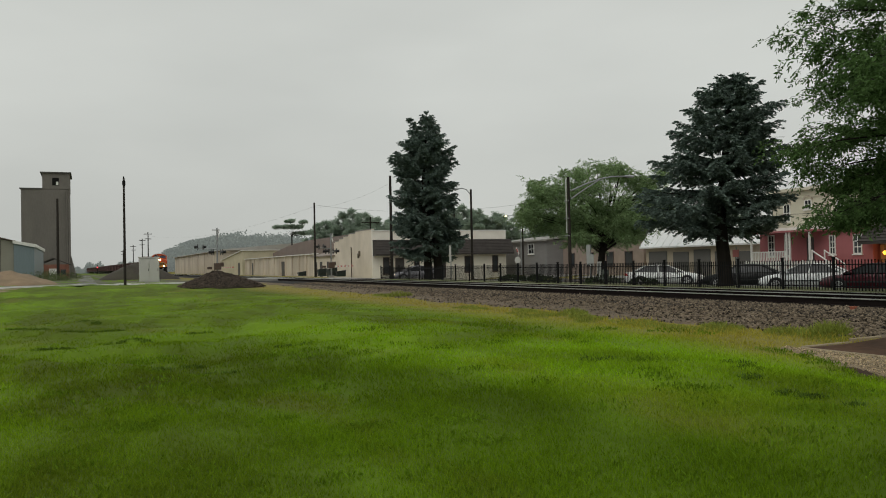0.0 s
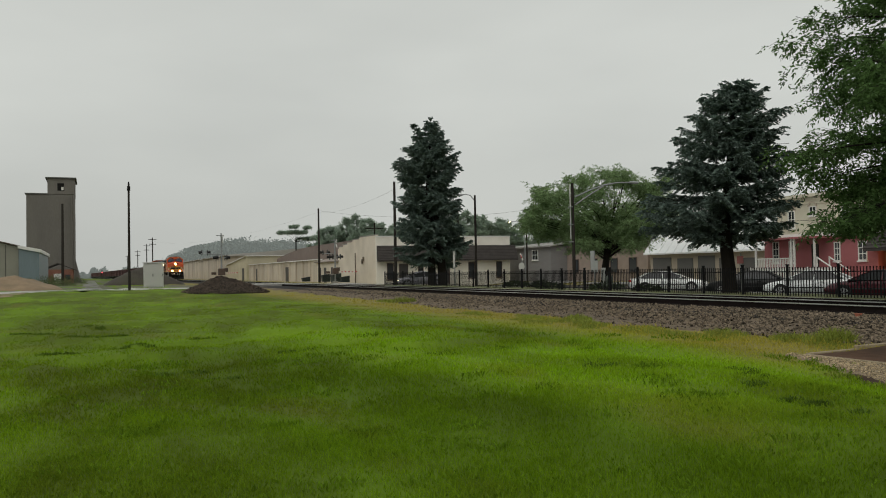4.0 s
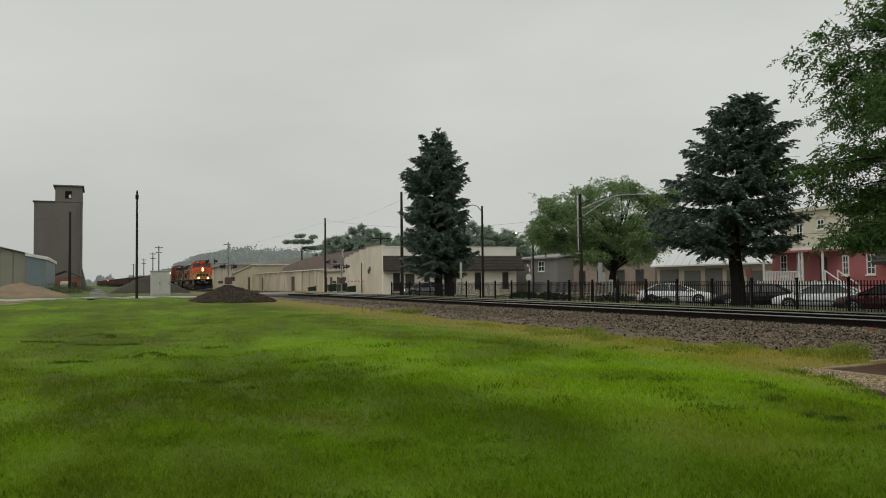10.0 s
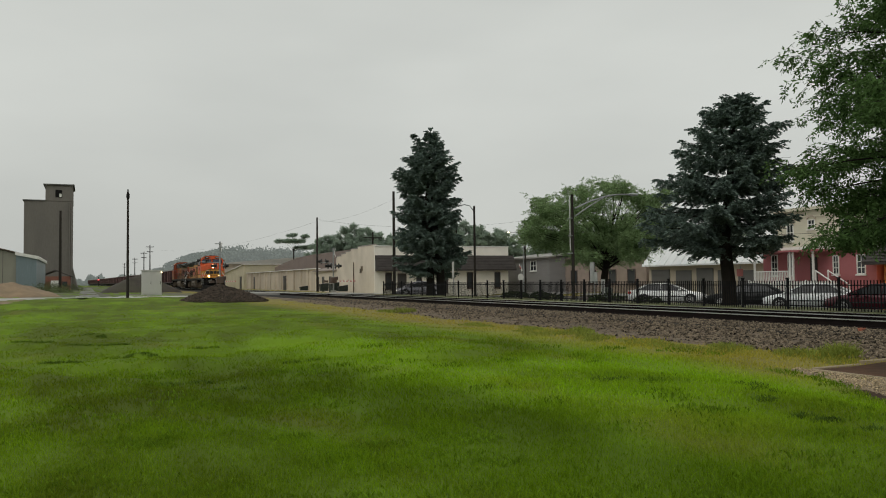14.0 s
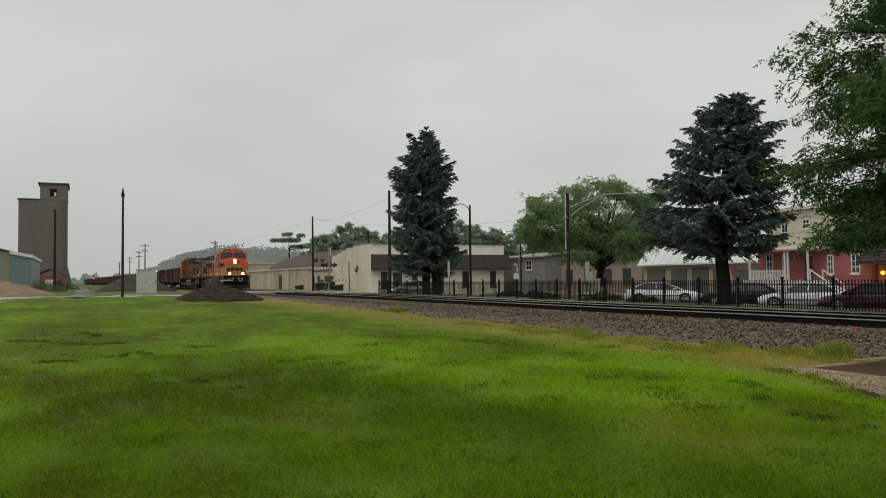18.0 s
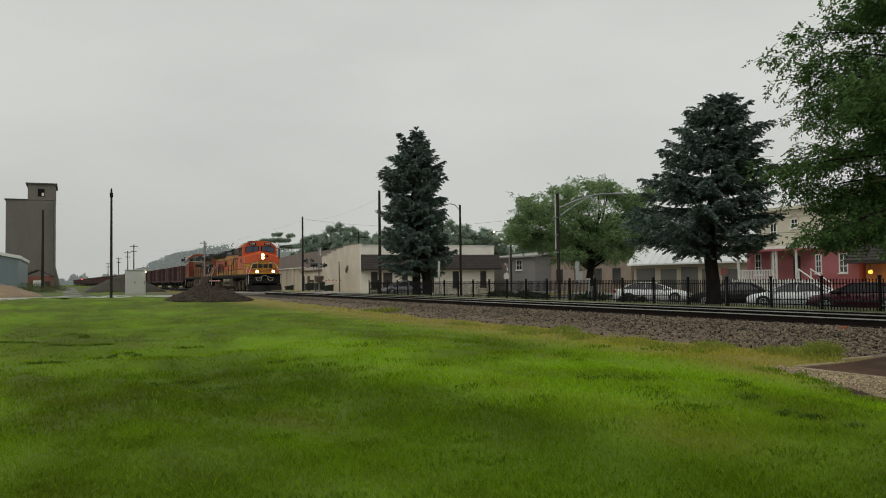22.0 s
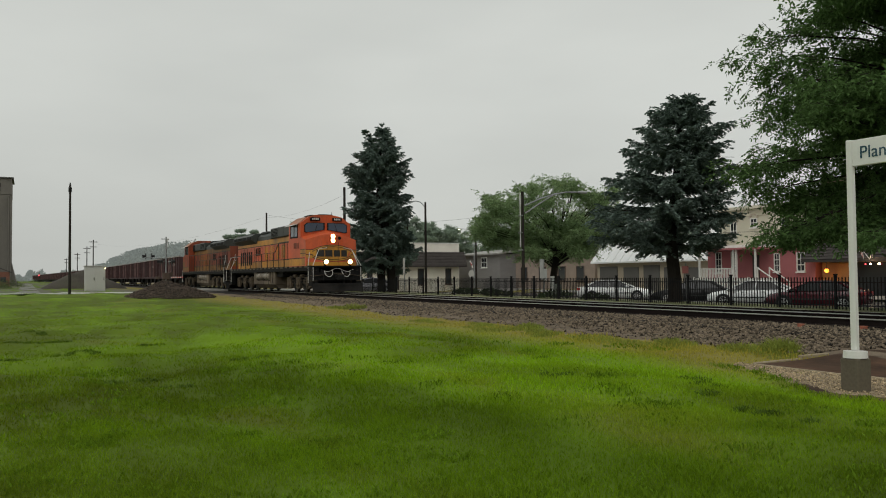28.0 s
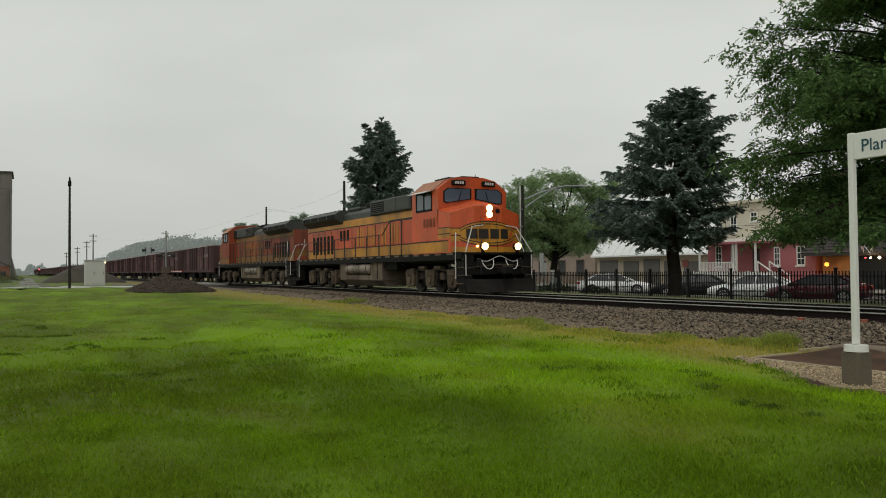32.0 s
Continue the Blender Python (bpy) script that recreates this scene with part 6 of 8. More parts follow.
part("low_roof", bm, window_white, mb, "pale metal roof edge")
bm = B()
prism(bm, [(-28.5, 5.95), (-15, 9.05), (-2.2, 5.75), (-2.2, 5.9), (-15, 9.25), (-28.5, 6.15)], -26.3, -0.2, "x")
part("roof", bm, tank_grey, mb)
for k in range(16):
    y = -2.5 - k * 1.6
    part("panel_seam", box(B(), -0.6, -0.56, y - 0.06, y, -0.3, 5.7 + 0.235 * min(k * 1.6, 12.5) - 0.25 * max(0, k * 1.6 - 12.5)), door_dark, mb)
for k in range(8):
    part("corrugation", box(B(), 0, 0.04, -2.4 + k * 0.3, -2.3 + k * 0.3, -0.3, 5.05), metal_blue, mb)

# ---- white garages, red house, cream house, tan building ----
tan_block = mat("tan_block", (0.48, 0.41, 0.33), 0.85, vary=0.12, scale=0.8, fine=10, bump=0.15)
ga = thing("garage_row", pose(-59.2, 46, 0), "row of tan garages with dark doors under a white metal roof", "garage")
part("front_wall", box(B(), 0.55, 14.4, 0, 0.25, -0.2, 2.62), tan_block, ga)
part("back_wall", box(B(), 0.55, 14.4, 9.7, 9.95, -0.2, 2.62), tan_block, ga)
for x in (0.55, 14.15):
    part("end_wall", box(B(), x, x + 0.25, 0.25, 9.7, -0.2, 2.62), tan_block, ga)
bm = B()
prism(bm, [(-0.5, 2.6), (1.3, 4.7), (8.8, 4.7), (10.4, 2.6), (10.4, 2.48), (-0.5, 2.48)], 0.2, 14.6, "x")
rf = part("roof", bm, mat("white_metal_roof", (0.82, 0.83, 0.83), 0.45, vary=0.06, scale=0.5, fine=6), ga, "white ribbed metal roof")
for k in range(15):
    bm = B()
    x = 0.25 + k
    prism(bm, [(-0.5, 2.6), (1.3, 4.7), (1.26, 4.74), (-0.54, 2.64)], x, x + 0.05, "x")
    part("roof_rib", bm, bpy.data.materials["white_metal_roof"], rf)
part("vent_pipe", tube(B(), (5.5, 0.4, 2.6), (5.5, 0.4, 4.35), 0.06), concrete, ga)
garage_grey = mat("garage_door_grey", (0.13, 0.125, 0.12), 0.6, vary=0.12, scale=1)
for a, b, z in ((0.95, 3.4, 2.2), (4.2, 6.15, 2.1), (6.75, 8.7, 2.25), (11.4, 13.2, 2.0), (9.2, 10.8, 2.05)):
    dd = part("garage_door", box(B(), a, b, -0.04, 0.0, 0.0, z), garage_grey, ga)
    for k in range(4):
        part("door_panel", box(B(), a + 0.05, b - 0.05, -0.06, -0.04, 0.06 + k * z / 4, (k + 1) * z / 4 - 0.04), garage_grey, dd)

rose = mat("rose_red_paint", (0.4, 0.135, 0.142), 0.7, vary=0.1, scale=0.8, fine=12, bump=0.1, dirt=(0.3, 0.09, 0.09), dirt_amount=0.4)
rh = thing("red_house", pose(-43.3, 44, 0), "rose-red single-storey house with white trim and a porch", "house")
part("front_wall", box(B(), 0, 9.0, 0, 0.25, -0.2, 3.35), rose, rh)
part("end_wall", box(B(), 0, 0.25, 0.25, 2.7, -0.2, 3.35), rose, rh)
part("end_wall", box(B(), 8.75, 9.0, 0.25, 2.7, -0.2, 3.35), rose, rh)
part("roof", box(B(), -0.15, 9.15, -0.2, 2.9, 3.35, 3.47), window_white, rh)
part("cornice", box(B(), -0.2, 9.2, -0.3, -0.0, 3.22, 3.35), window_white, rh, "white cornice")
for x, w, z, h in ((1.05, 0.45, 1.6, 1.35), (2.45, 0.36, 1.6, 1.35), (6.1, 0.34, 1.65, 1.1), (7.95, 0.5, 1.65, 1.1)):
    window(rh, x, z, w, h, window_white, 0.0, 2)
part("door", box(B(), 4.1, 4.65, -0.05, 0, 0.6, 2.75), door_dark, rh)
part("porch_floor", box(B(), 0.6, 4.2, -1.6, 0, 0.9, 1.05), window_white, rh)
for x in (0.65, 3.75, 4.0, 5.6):
    part("porch_post", box(B(), x, x + 0.11, -1.58, -1.47, 1.05 if x < 4.1 else -0.1, 3.25), window_white, rh)
part("porch_roof", box(B(), 0.5, 5.85, -1.7, 0, 3.1, 3.22), rose, rh)
rl = part("porch_railing", box(B(), 0.7, 3.8, -1.56, -1.5, 1.8, 1.87), window_white, rh)
for k in range(22):
    part("baluster", box(B(), 0.75 + k * 0.14, 0.8 + k * 0.14, -1.55, -1.51, 1.05, 1.8), window_white, rl)
for y in (-1.5, -0.4):
    bm = B()
    pipe(bm, [(5.8, y, 1.85), (7.5, y - 0.2, 0.95)], 0.045)
    pipe(bm, [(5.8, y, 1.2), (5.8, y, 1.9)], 0.05)
    pipe(bm, [(7.5, y - 0.2, 0.1), (7.5, y - 0.2, 1.0)], 0.05)
    part("stair_rail", bm, window_white, rh, "white sloping stair rail")
for k in range(5):
    part("stair", box(B(), 5.8 + k * 0.34, 6.14 + k * 0.34, -1.6, -0.3, 0, 0.9 - k * 0.17), concrete, rh)
pf = thing("picket_fence", pose(-43.0, 42.2, 0), "low white picket fence before the red house", "fence")
part("rail", box(B(), 0, 7.4, 0.03, 0.07, 0.95, 1.03), window_white, pf)
part("rail", box(B(), 0, 7.4, 0.03, 0.07, 0.35, 0.43), window_white, pf)
for k in range(50):
    part("picket", box(B(), k * 0.15, k * 0.15 + 0.09, 0, 0.03, 0.1, 1.2), window_white, pf)
for k in range(4):
    part("post", box(B(), k * 2.44, k * 2.44 + 0.1, 0.03, 0.13, -0.1, 1.25), window_white, pf)

ivory = mat("ivory_stucco", (0.62, 0.58, 0.46), 0.85, vary=0.08, scale=0.8, fine=12, bump=0.1, dirt=(0.48, 0.44, 0.35), dirt_amount=0.35)
ch = thing("ivory_house", pose(-45.0, 47, 0), "two-storey ivory house with arched windows and a cornice", "house")
part("front_wall", box(B(), 0, 12, 0, 0.3, -0.2, 6.2), ivory, ch)
part("side_wall", box(B(), 0, 0.3, 0.3, 10, -0.2, 6.2), ivory, ch)
part("side_wall", box(B(), 11.7, 12, 0.3, 10, -0.2, 6.2), ivory, ch)
part("back_wall", box(B(), 0, 12, 10, 10.3, -0.2, 6.2), ivory, ch)
part("roof", box(B(), -0.1, 12.1, -0.1, 10.4, 6.2, 6.35), tank_grey, ch)
part("cornice", box(B(), -0.25, 12.25, -0.3, 0, 6.2, 6.42), ivory, ch)
part("cornice_band", box(B(), -0.05, 12.05, -0.08, 0, 5.7, 5.8), ivory, ch)
for x, z, h in ((1.4, 4.1, 1.15), (3.3, 4.9, 0.55), (6.0, 4.1, 1.15), (8.3, 4.1, 1.15), (10.5, 4.1, 1.15)):
    window(ch, x, z, 0.5, h, window_white, 0.0, 1)
    bm = B()
    pts = [(x + 0.42 * math.cos(a), z + h + 0.05 + 0.36 * math.sin(a)) for a in np.linspace(0, math.pi, 9)]
    pin = [(x + 0.3 * math.cos(a), z + h + 0.05 + 0.24 * math.sin(a)) for a in np.linspace(math.pi, 0, 9)]
    prism(bm, pts + pin, -0.1, 0.0, "y")
    part("window_arch", bm, tan_block, ch, "tan arched window hood")
tan_brick = mat("tan_brick", (0.26, 0.19, 0.13), 0.85, vary=0.18, scale=1.5, fine=16, bump=0.25)
tb = thing("tavern_building", pose(-34.0, 43.4, 0), "two-storey tan brick building with a dark shingled canopy", "building")
part("front_wall", box(B(), 0, 16, 0.9, 1.2, -0.2, 7.2), tan_brick, tb)
part("end_wall", box(B(), 0, 0.3, 1.2, 12, -0.2, 7.2), tan_brick, tb)
part("end_wall", box(B(), 15.7, 16, 1.2, 12, -0.2, 7.2), tan_brick, tb)
part("roof", box(B(), 0, 16, 0.9, 12, 7.2, 7.35), tank_grey, tb)
bm = B()
prism(bm, [(0.9, 3.4), (-0.35, 2.3), (-0.35, 2.15), (0.9, 2.15)], -0.6, 16.3, "x")
cn = part("canopy", bm, shingle, tb, "dark shingled canopy over the shopfront")
for k in range(6):
    bm = B()
    u0, u1 = k / 6, (k + 1) / 6
    prism(bm, [(-0.38 + 1.25 * u0, 2.34 + 1.1 * u0), (-0.35 + 1.25 * u1, 2.32 + 1.1 * u1), (-0.35 + 1.25 * u1, 2.3 + 1.1 * u1), (-0.35 + 1.25 * u0, 2.3 + 1.1 * u0)], -0.62, 16.32, "x")
    part("shingle_course", bm, shingle, cn)
warm_panel = mat("varnished_wood", (0.3, 0.14, 0.05), 0.5, vary=0.2, scale=2)
for a, b, mm in ((-0.0, 2.0, warm_panel), (2.2, 4.6, pane_dark), (4.9, 6.0, door_dark), (6.3, 9.5, pane_dark), (10, 13, pane_dark)):
    part("shopfront_panel", box(B(), a, b, 0.84, 0.9, 0.1, 2.1), mm, tb)
for x in (1.5, 4.5, 7.5, 10.5, 13.5):
    window(tb, x, 4.2, 0.8, 1.5, brown_frame, 0.9, 1)
amber = mat("amber_lamp_glow", (0.9, 0.5, 0.12), 0.4, emit=(1.0, 0.33, 0.03), power=2.2)
warm_white = mat("warm_lamp_glow", (0.9, 0.8, 0.6), 0.4, emit=(1.0, 0.8, 0.45), power=8.0)
red_neon = mat("red_neon_glow", (0.6, 0.05, 0.05), 0.4, emit=(1.0, 0.08, 0.1), power=3.0)


def wall_lamp(x, y, z, r, glow, label):
    wlp = thing("wall_lamp", pose(x, y, z), label, "lamp")
    bm = B()
    bmesh.ops.create_uvsphere(bm, u_segments=12, v_segments=8, radius=r)
    part("globe", bm, glow, wlp, "", smooth=True)
    bm = B()
    box(bm, -r * 0.5, r * 0.5, -r * 0.5, r * 0.5, r * 0.9, r * 1.3)
    tube(bm, (0, 0, r), (0, 0, 2.18 - z if z < 2.1 else r * 2.2), 0.02)
    part("bracket", bm, door_dark, wlp)


wall_lamp(-33.2, 43.6, 1.62, 0.13, amber, "glowing amber globe lamp hanging under the canopy")
wall_lamp(-30.1, 43.3, 1.98, 0.055, warm_white, "bright warm lamp under the canopy")
wall_lamp(-29.55, 43.3, 1.98, 0.075, warm_white, "bright warm lamp under the canopy")
wall_lamp(-30.55, 43.5, 1.98, 0.045, red_neon, "small red glowing lamp under the canopy")
for x, y, z, watts, tint in ((-33.2, 43.45, 1.62, 15, (1.0, 0.5, 0.12)), (-29.8, 43.1, 1.95, 22, (1.0, 0.72, 0.42))):
    ld = bpy.data.lights.new("canopy_lamp", "POINT")
    ld.energy, ld.color, ld.shadow_soft_size = watts, tint, 0.12
    lo_ = new("canopy_lamp", ld)
    lo_.location = (x, y - 0.2, z - 0.1)
flag_red, flag_cloth = mat("flag_red", (0.35, 0.06, 0.06), 0.8), mat("flag_pale", (0.55, 0.52, 0.5), 0.8)
for sx in (-1, 1):
    fl = thing("flag", pose(-29.95, 43.04, 2.24), "small striped flag on a slanting staff at the canopy", "flag", "flags at the canopy")
    part("staff", tube(B(), (0, 0, 0), (sx * 0.55, -0.3, 0.95), 0.018), window_white, fl)
    for k in range(6):
        bm = B()
        u = 0.55 + 0.07 * k
        p, q = Vector((sx * 0.55, -0.3, 0.95)) * u, Vector((sx * 0.55, -0.3, 0.95)) * (u + 0.065)
        d = Vector((sx * -0.04, 0, -0.5 + 0.03 * k))
        vs4 = [bm.verts.new(c) for c in (p, q, q + d, p + d)]
        bm.faces.new(vs4)
        part("stripe", bm, flag_red if k % 2 else flag_cloth, fl)

# ---- grey house and brick store behind the locust tree ----
grey_siding = mat("grey_siding", (0.21, 0.2, 0.195), 0.8, vary=0.1, scale=1, fine=8, stretch=(1, 1, 6))
gh = thing("grey_house", pose(-83.5, 45, 0), "low dark grey house with a white-framed window", "house")
part("front_wall", box(B(), 0, 9.5, 0, 0.3, -0.3, 3.8), grey_siding, gh)
part("end_wall", box(B(), 9.2, 9.5, 0.3, 8, -0.3, 3.8), grey_siding, gh)
bm = B()
prism(bm, [(-0.4, 3.75), (4, 4.3), (8.4, 3.75), (8.4, 3.88), (4, 4.45), (-0.4, 3.9)], -0.4, 9.9, "x")
part("roof", bm, concrete, gh)
window(gh, 6.2, 2.45, 1.15, 1.0, window_white, 0.0, 1)
brown_brick = mat("brown_brick", (0.3, 0.235, 0.195), 0.85, vary=0.2, scale=1.2, fine=14, bump=0.3)
bs = thing("brick_store", pose(-77.5, 47, 0), "low brown brick store with a flat roof", "building")
part("front_wall", box(B(), 0, 17.2, 0, 0.3, -0.3, 3.75), brown_brick, bs)
part("end_wall", box(B(), 16.9, 17.2, 0.3, 12, -0.3, 3.75), brown_brick, bs)
part("roof", box(B(), 0, 17.2, 0.3, 12, 3.6, 3.75), shingle, bs)
# dark wing, with haze mixed into its wall colour
part("tall_wing", box(B(), 0, 8.0, 1.0, 12, 3.75, 5.5), mat("dark_wing", (0.24, 0.23, 0.22), 0.85, vary=0.15), bs)
for x in (2, 5.2, 8.6, 12, 15):
    window(bs, x, 1.0, 1.1, 1.3, brown_frame, 0.0, 0)

# ---- poles, lamps and wires ----
pole_wood = mat("dark_pole_wood", (0.035, 0.03, 0.026), 0.85, vary=0.3, scale=2, fine=20, bump=0.4, stretch=(1, 1, 0.15), spec=0.12)
galv = mat("galvanised_steel", (0.3, 0.31, 0.31), 0.45, 0.6, vary=0.15, scale=2)
lamp_head_grey = mat("lamp_head_grey", (0.3, 0.31, 0.31), 0.5)


def wood_pole(x, y, h, label, r=0.15, arms=(), cap=False):
    p = thing("utility_pole", pose(x, y, gz(x, y)), label, "utility pole", "utility poles")
    part("pole", tube(B(), (0, 0, -0.3), (0, 0, h), r * 1.1, r * 0.75, 12), pole_wood, p)
    for z, w, turn in arms:
        a = part("crossarm", box(B(), -0.06, 0.06, -w, w, z - 0.07, z + 0.07), pole_wood, p, "", pose(0, 0, 0, 0, 0, turn))
        for k in (-0.9, -0.45, 0.45, 0.9):
            part("insulator", tube(B(), (0, k * w, z + 0.07), (0, k * w, z + 0.22), 0.04, 0.03, 8), lamp_head_grey, a)
    if cap:
        part("collar", tube(B(), (0, 0, h - 0.55), (0, 0, h - 0.2), r * 1.25, r * 1.25, 12), under_black, p)
        part("cap", tube(B(), (0, 0, h), (0, 0, h + 0.15), r * 0.6, r * 0.4, 10), under_black, p)
    return p


wood_pole(-67.4, 2.86, 8.4, "tall dark wooden pole standing alone at the road", 0.1, cap=True)
wood_pole(-126.8, -3.54, 11.6, "tall dark wooden pole before the grain elevator", 0.19)
wood_pole(-95.6, 25.5, 9.0, "dark wooden pole beside the long shed", 0.13)
wood_pole(-67.5, 25.0, 9.2, "dark wooden pole with a small box, beside the spruce", 0.14)
wood_pole(-74.9, 42.6, 7.9, "wooden pole carrying wires by the grey house", 0.1, arms=((7.6, 0.6, 30),))
for x, y, h, w in ((-212, 15.2, 10.6, 0.95), (-240, 15.5, 10.0, 0.9), (-285, 15.4, 9.6, 0.9), (-340, 14.4, 9.2, 0.8)):
    wood_pole(x, y - 1.0, h, "far wooden line pole with crossarms", 0.15, arms=((h - 0.5, w, 12), (h - 1.7, w * 0.8, 12)))
wood_pole(-130, 60, 12.5, "far wooden line pole rising behind the shed", 0.14, arms=((12.0, 0.8, 40),))

sl = thing("street_lamp", pose(-58.3, 28.5, gz(-58.3, 28.5)), "dark street lamp on a wooden pole with a short curved arm", "street lamp")
part("pole", tube(B(), (0, 0, -0.3), (0, 0, 7.45), 0.11, 0.08, 12), pole_wood, sl)
bm = B()
pipe(bm, [(0, 0, 7.0), (-0.15, -0.35, 7.45), (-0.3, -0.7, 7.55), (-0.4, -1.0, 7.5)], 0.035)
part("arm", bm, galv, sl)
part("lamp_head", box(B(), -0.52, -0.34, -1.3, -0.9, 7.42, 7.55, 0.03), lamp_head_grey, sl)
la = thing("street_lamp", pose(-74.6, 42.2, gz(-74.6, 42.2)), "lit street lamp on a bracket by the wooden pole", "street lamp")
part("pole", tube(B(), (0, 0, -0.3), (0, 0, 6.6), 0.06, 0.05, 8), galv, la)
part("arm", tube(B(), (0, 0, 6.5), (-0.6, -1.35, 6.6), 0.03), galv, la)
part("lens", box(B(), -0.68, -0.56, -1.5, -1.36, 6.5, 6.58, 0.02), warm_white, la, "bright lamp lens")

ms = thing("street_lamp", pose(-43.2, 28.0, gz(-43.2, 28)), "dark pole with a long curved double-tube lamp arm over the street", "street lamp")
part("pole", tube(B(), (0, 0, -0.3), (0, 0, 6.75), 0.11, 0.085, 14), pole_wood, ms)
part("conduit", tube(B(), (-0.13, -0.1, 3.2), (-0.13, -0.1, 6.6), 0.035, 0.035, 8), rail_white, ms, "pale conduit up the pole")
for a in (3.0, 4.1, 5.2):
    part("conduit_clamp", box(B(), -0.24, 0.1, -0.2, -0.05, a, a + 0.06), galv, ms)
bm = B()
pipe(bm, [(0.1, 0.1, 5.85), (0.1, 1.2, 6.3), (0.05, 2.4, 6.68), (0.0, 3.4, 6.85), (-0.05, 4.5, 6.9)], 0.045, 8)
pipe(bm, [(0.1, 0.1, 5.35), (0.1, 1.1, 5.95), (0.07, 2.3, 6.6)], 0.04, 8)
part("arm", bm, galv, ms, "long curved pale arm")
part("lamp_head", box(B(), -0.2, 0.1, 4.45, 5.1, 6.82, 6.98, 0.05), lamp_head_grey, ms)


def cable(p, q, sag, r=0.006):
    bm = B()
    p, q = Vector(p), Vector(q)
    pipe(bm, [p.lerp(q, k / 10) - Vector((0, 0, sag * 4 * (k / 10) * (1 - k / 10))) for k in range(11)], r, 4)
    tagged(part("overhead_wire", bm, rail_dark), "thin dark overhead wire slung between poles", "wire", "overhead wires")


cable((-74.9, 42.6, 7.7), (-95.6, 25.5, 9.0), 0.8, 0.011)
cable((-74.9, 42.6, 7.2), (-94, 52, 6.6), 0.5, 0.011)
cable((-67.5, 25.0, 8.8), (-95.6, 25.5, 8.7), 0.5)
cable((-95.6, 25.5, 8.8), (-212, 13.0, 10.3), 2.0)
cable((-44.5, 46.8, 4.6), (-24, 46.8, 4.9), 0.25, 0.02)

# ---- black steel fence ----
fence_black = mat("black_fence_paint", (0.01, 0.01, 0.011), 0.8, vary=0.2, spec=0.15)
FX0, STEP, SPANS = -67.02, 2.2363, 33
fn = thing("fence", pose(FX0, FENCE_Y, 0), "black steel picket fence along the railway", "fence")
post_me = bpy.data.meshes.new("post")
bm = B()
box(bm, -0.04, 0.04, -0.04, 0.04, -0.1, 1.15, 0.006)
box(bm, -0.05, 0.05, -0.05, 0.05, 1.15, 1.19)
bm.to_mesh(post_me)
bm.free()
post_me.materials.append(fence_black)
pick_me = bpy.data.meshes.new("picket")
bm = B()
box(bm, -0.013, 0.013, -0.013, 0.013, 0.02, 1.04)
box(bm, -0.016, 0.016, -0.016, 0.016, 1.04, 1.08)
bm.to_mesh(pick_me)
bm.free()
pick_me.materials.append(fence_black)
far_bm = B()
near_count = 0
for k in range(SPANS + 1):
    x = k * STEP
    z = gz(FX0 + x, FENCE_Y)
    po = new("post", post_me)
    po.parent, po.location = fn, (x, 0, z)
    if k == SPANS:
        break
    z2 = gz(FX0 + x + STEP, FENCE_Y)
    for h in (0.16, 0.91):
        bm = B()
        vs8 = [bm.verts.new((xx, yy, zz + h + dz)) for xx, zz in ((x, z), (x + STEP, z2)) for yy in (-0.018, 0.018) for dz in (-0.018, 0.018)]
        for q in ((0, 1, 3, 2), (4, 6, 7, 5), (0, 4, 5, 1), (2, 3, 7, 6), (0, 2, 6, 4), (1, 5, 7, 3)):
            bm.faces.new([vs8[i] for i in q])
        part("rail", bm, fence_black, fn)
    for j in range(1, 18):
        u = j / 18
        px, pz = x + STEP * u, z + (z2 - z) * u
        if FX0 + px > -40 and near_count < 300:
            pk = new("picket", pick_me)
            pk.parent, pk.location = fn, (px, 0, pz)
            near_count += 1
        else:
            box(far_bm, px - 0.011, px + 0.011, -0.011, 0.011, pz + 0.02, pz + 1.08)
tagged(part("picket_run", far_bm, fence_black, fn), kind="stuff")

# ---- parked cars ----
tyre = mat("tyre_rubber", (0.018, 0.018, 0.018), 0.85, vary=0.2)
alloy = mat("alloy_rim", (0.5, 0.5, 0.5), 0.35, 0.7, vary=0.1)
car_glass = mat("car_glass", (0.014, 0.016, 0.018), 0.1, vary=0.05, bump=0.0, spec=0.3)
tail_red = mat("tail_lamp_red", (0.4, 0.02, 0.02), 0.3)
plastic = mat("dark_plastic", (0.02, 0.02, 0.02), 0.6)
head_clear = mat("headlamp_clear", (0.6, 0.6, 0.6), 0.15)


def loft(bm, rings, mi=0):
    vs = [[bm.verts.new(p) for p in r] for r in rings]
    k = len(rings[0])
    fs = []
    for a, b in zip(vs[:-1], vs[1:]):
        for i in range(k):
            fs.append(bm.faces.new((a[i], a[(i + 1) % k], b[(i + 1) % k], b[i])))
    fs += [bm.faces.new(vs[0][::-1]), bm.faces.new(vs[-1])]
    bmesh.ops.recalc_face_normals(bm, faces=fs)
    return bm


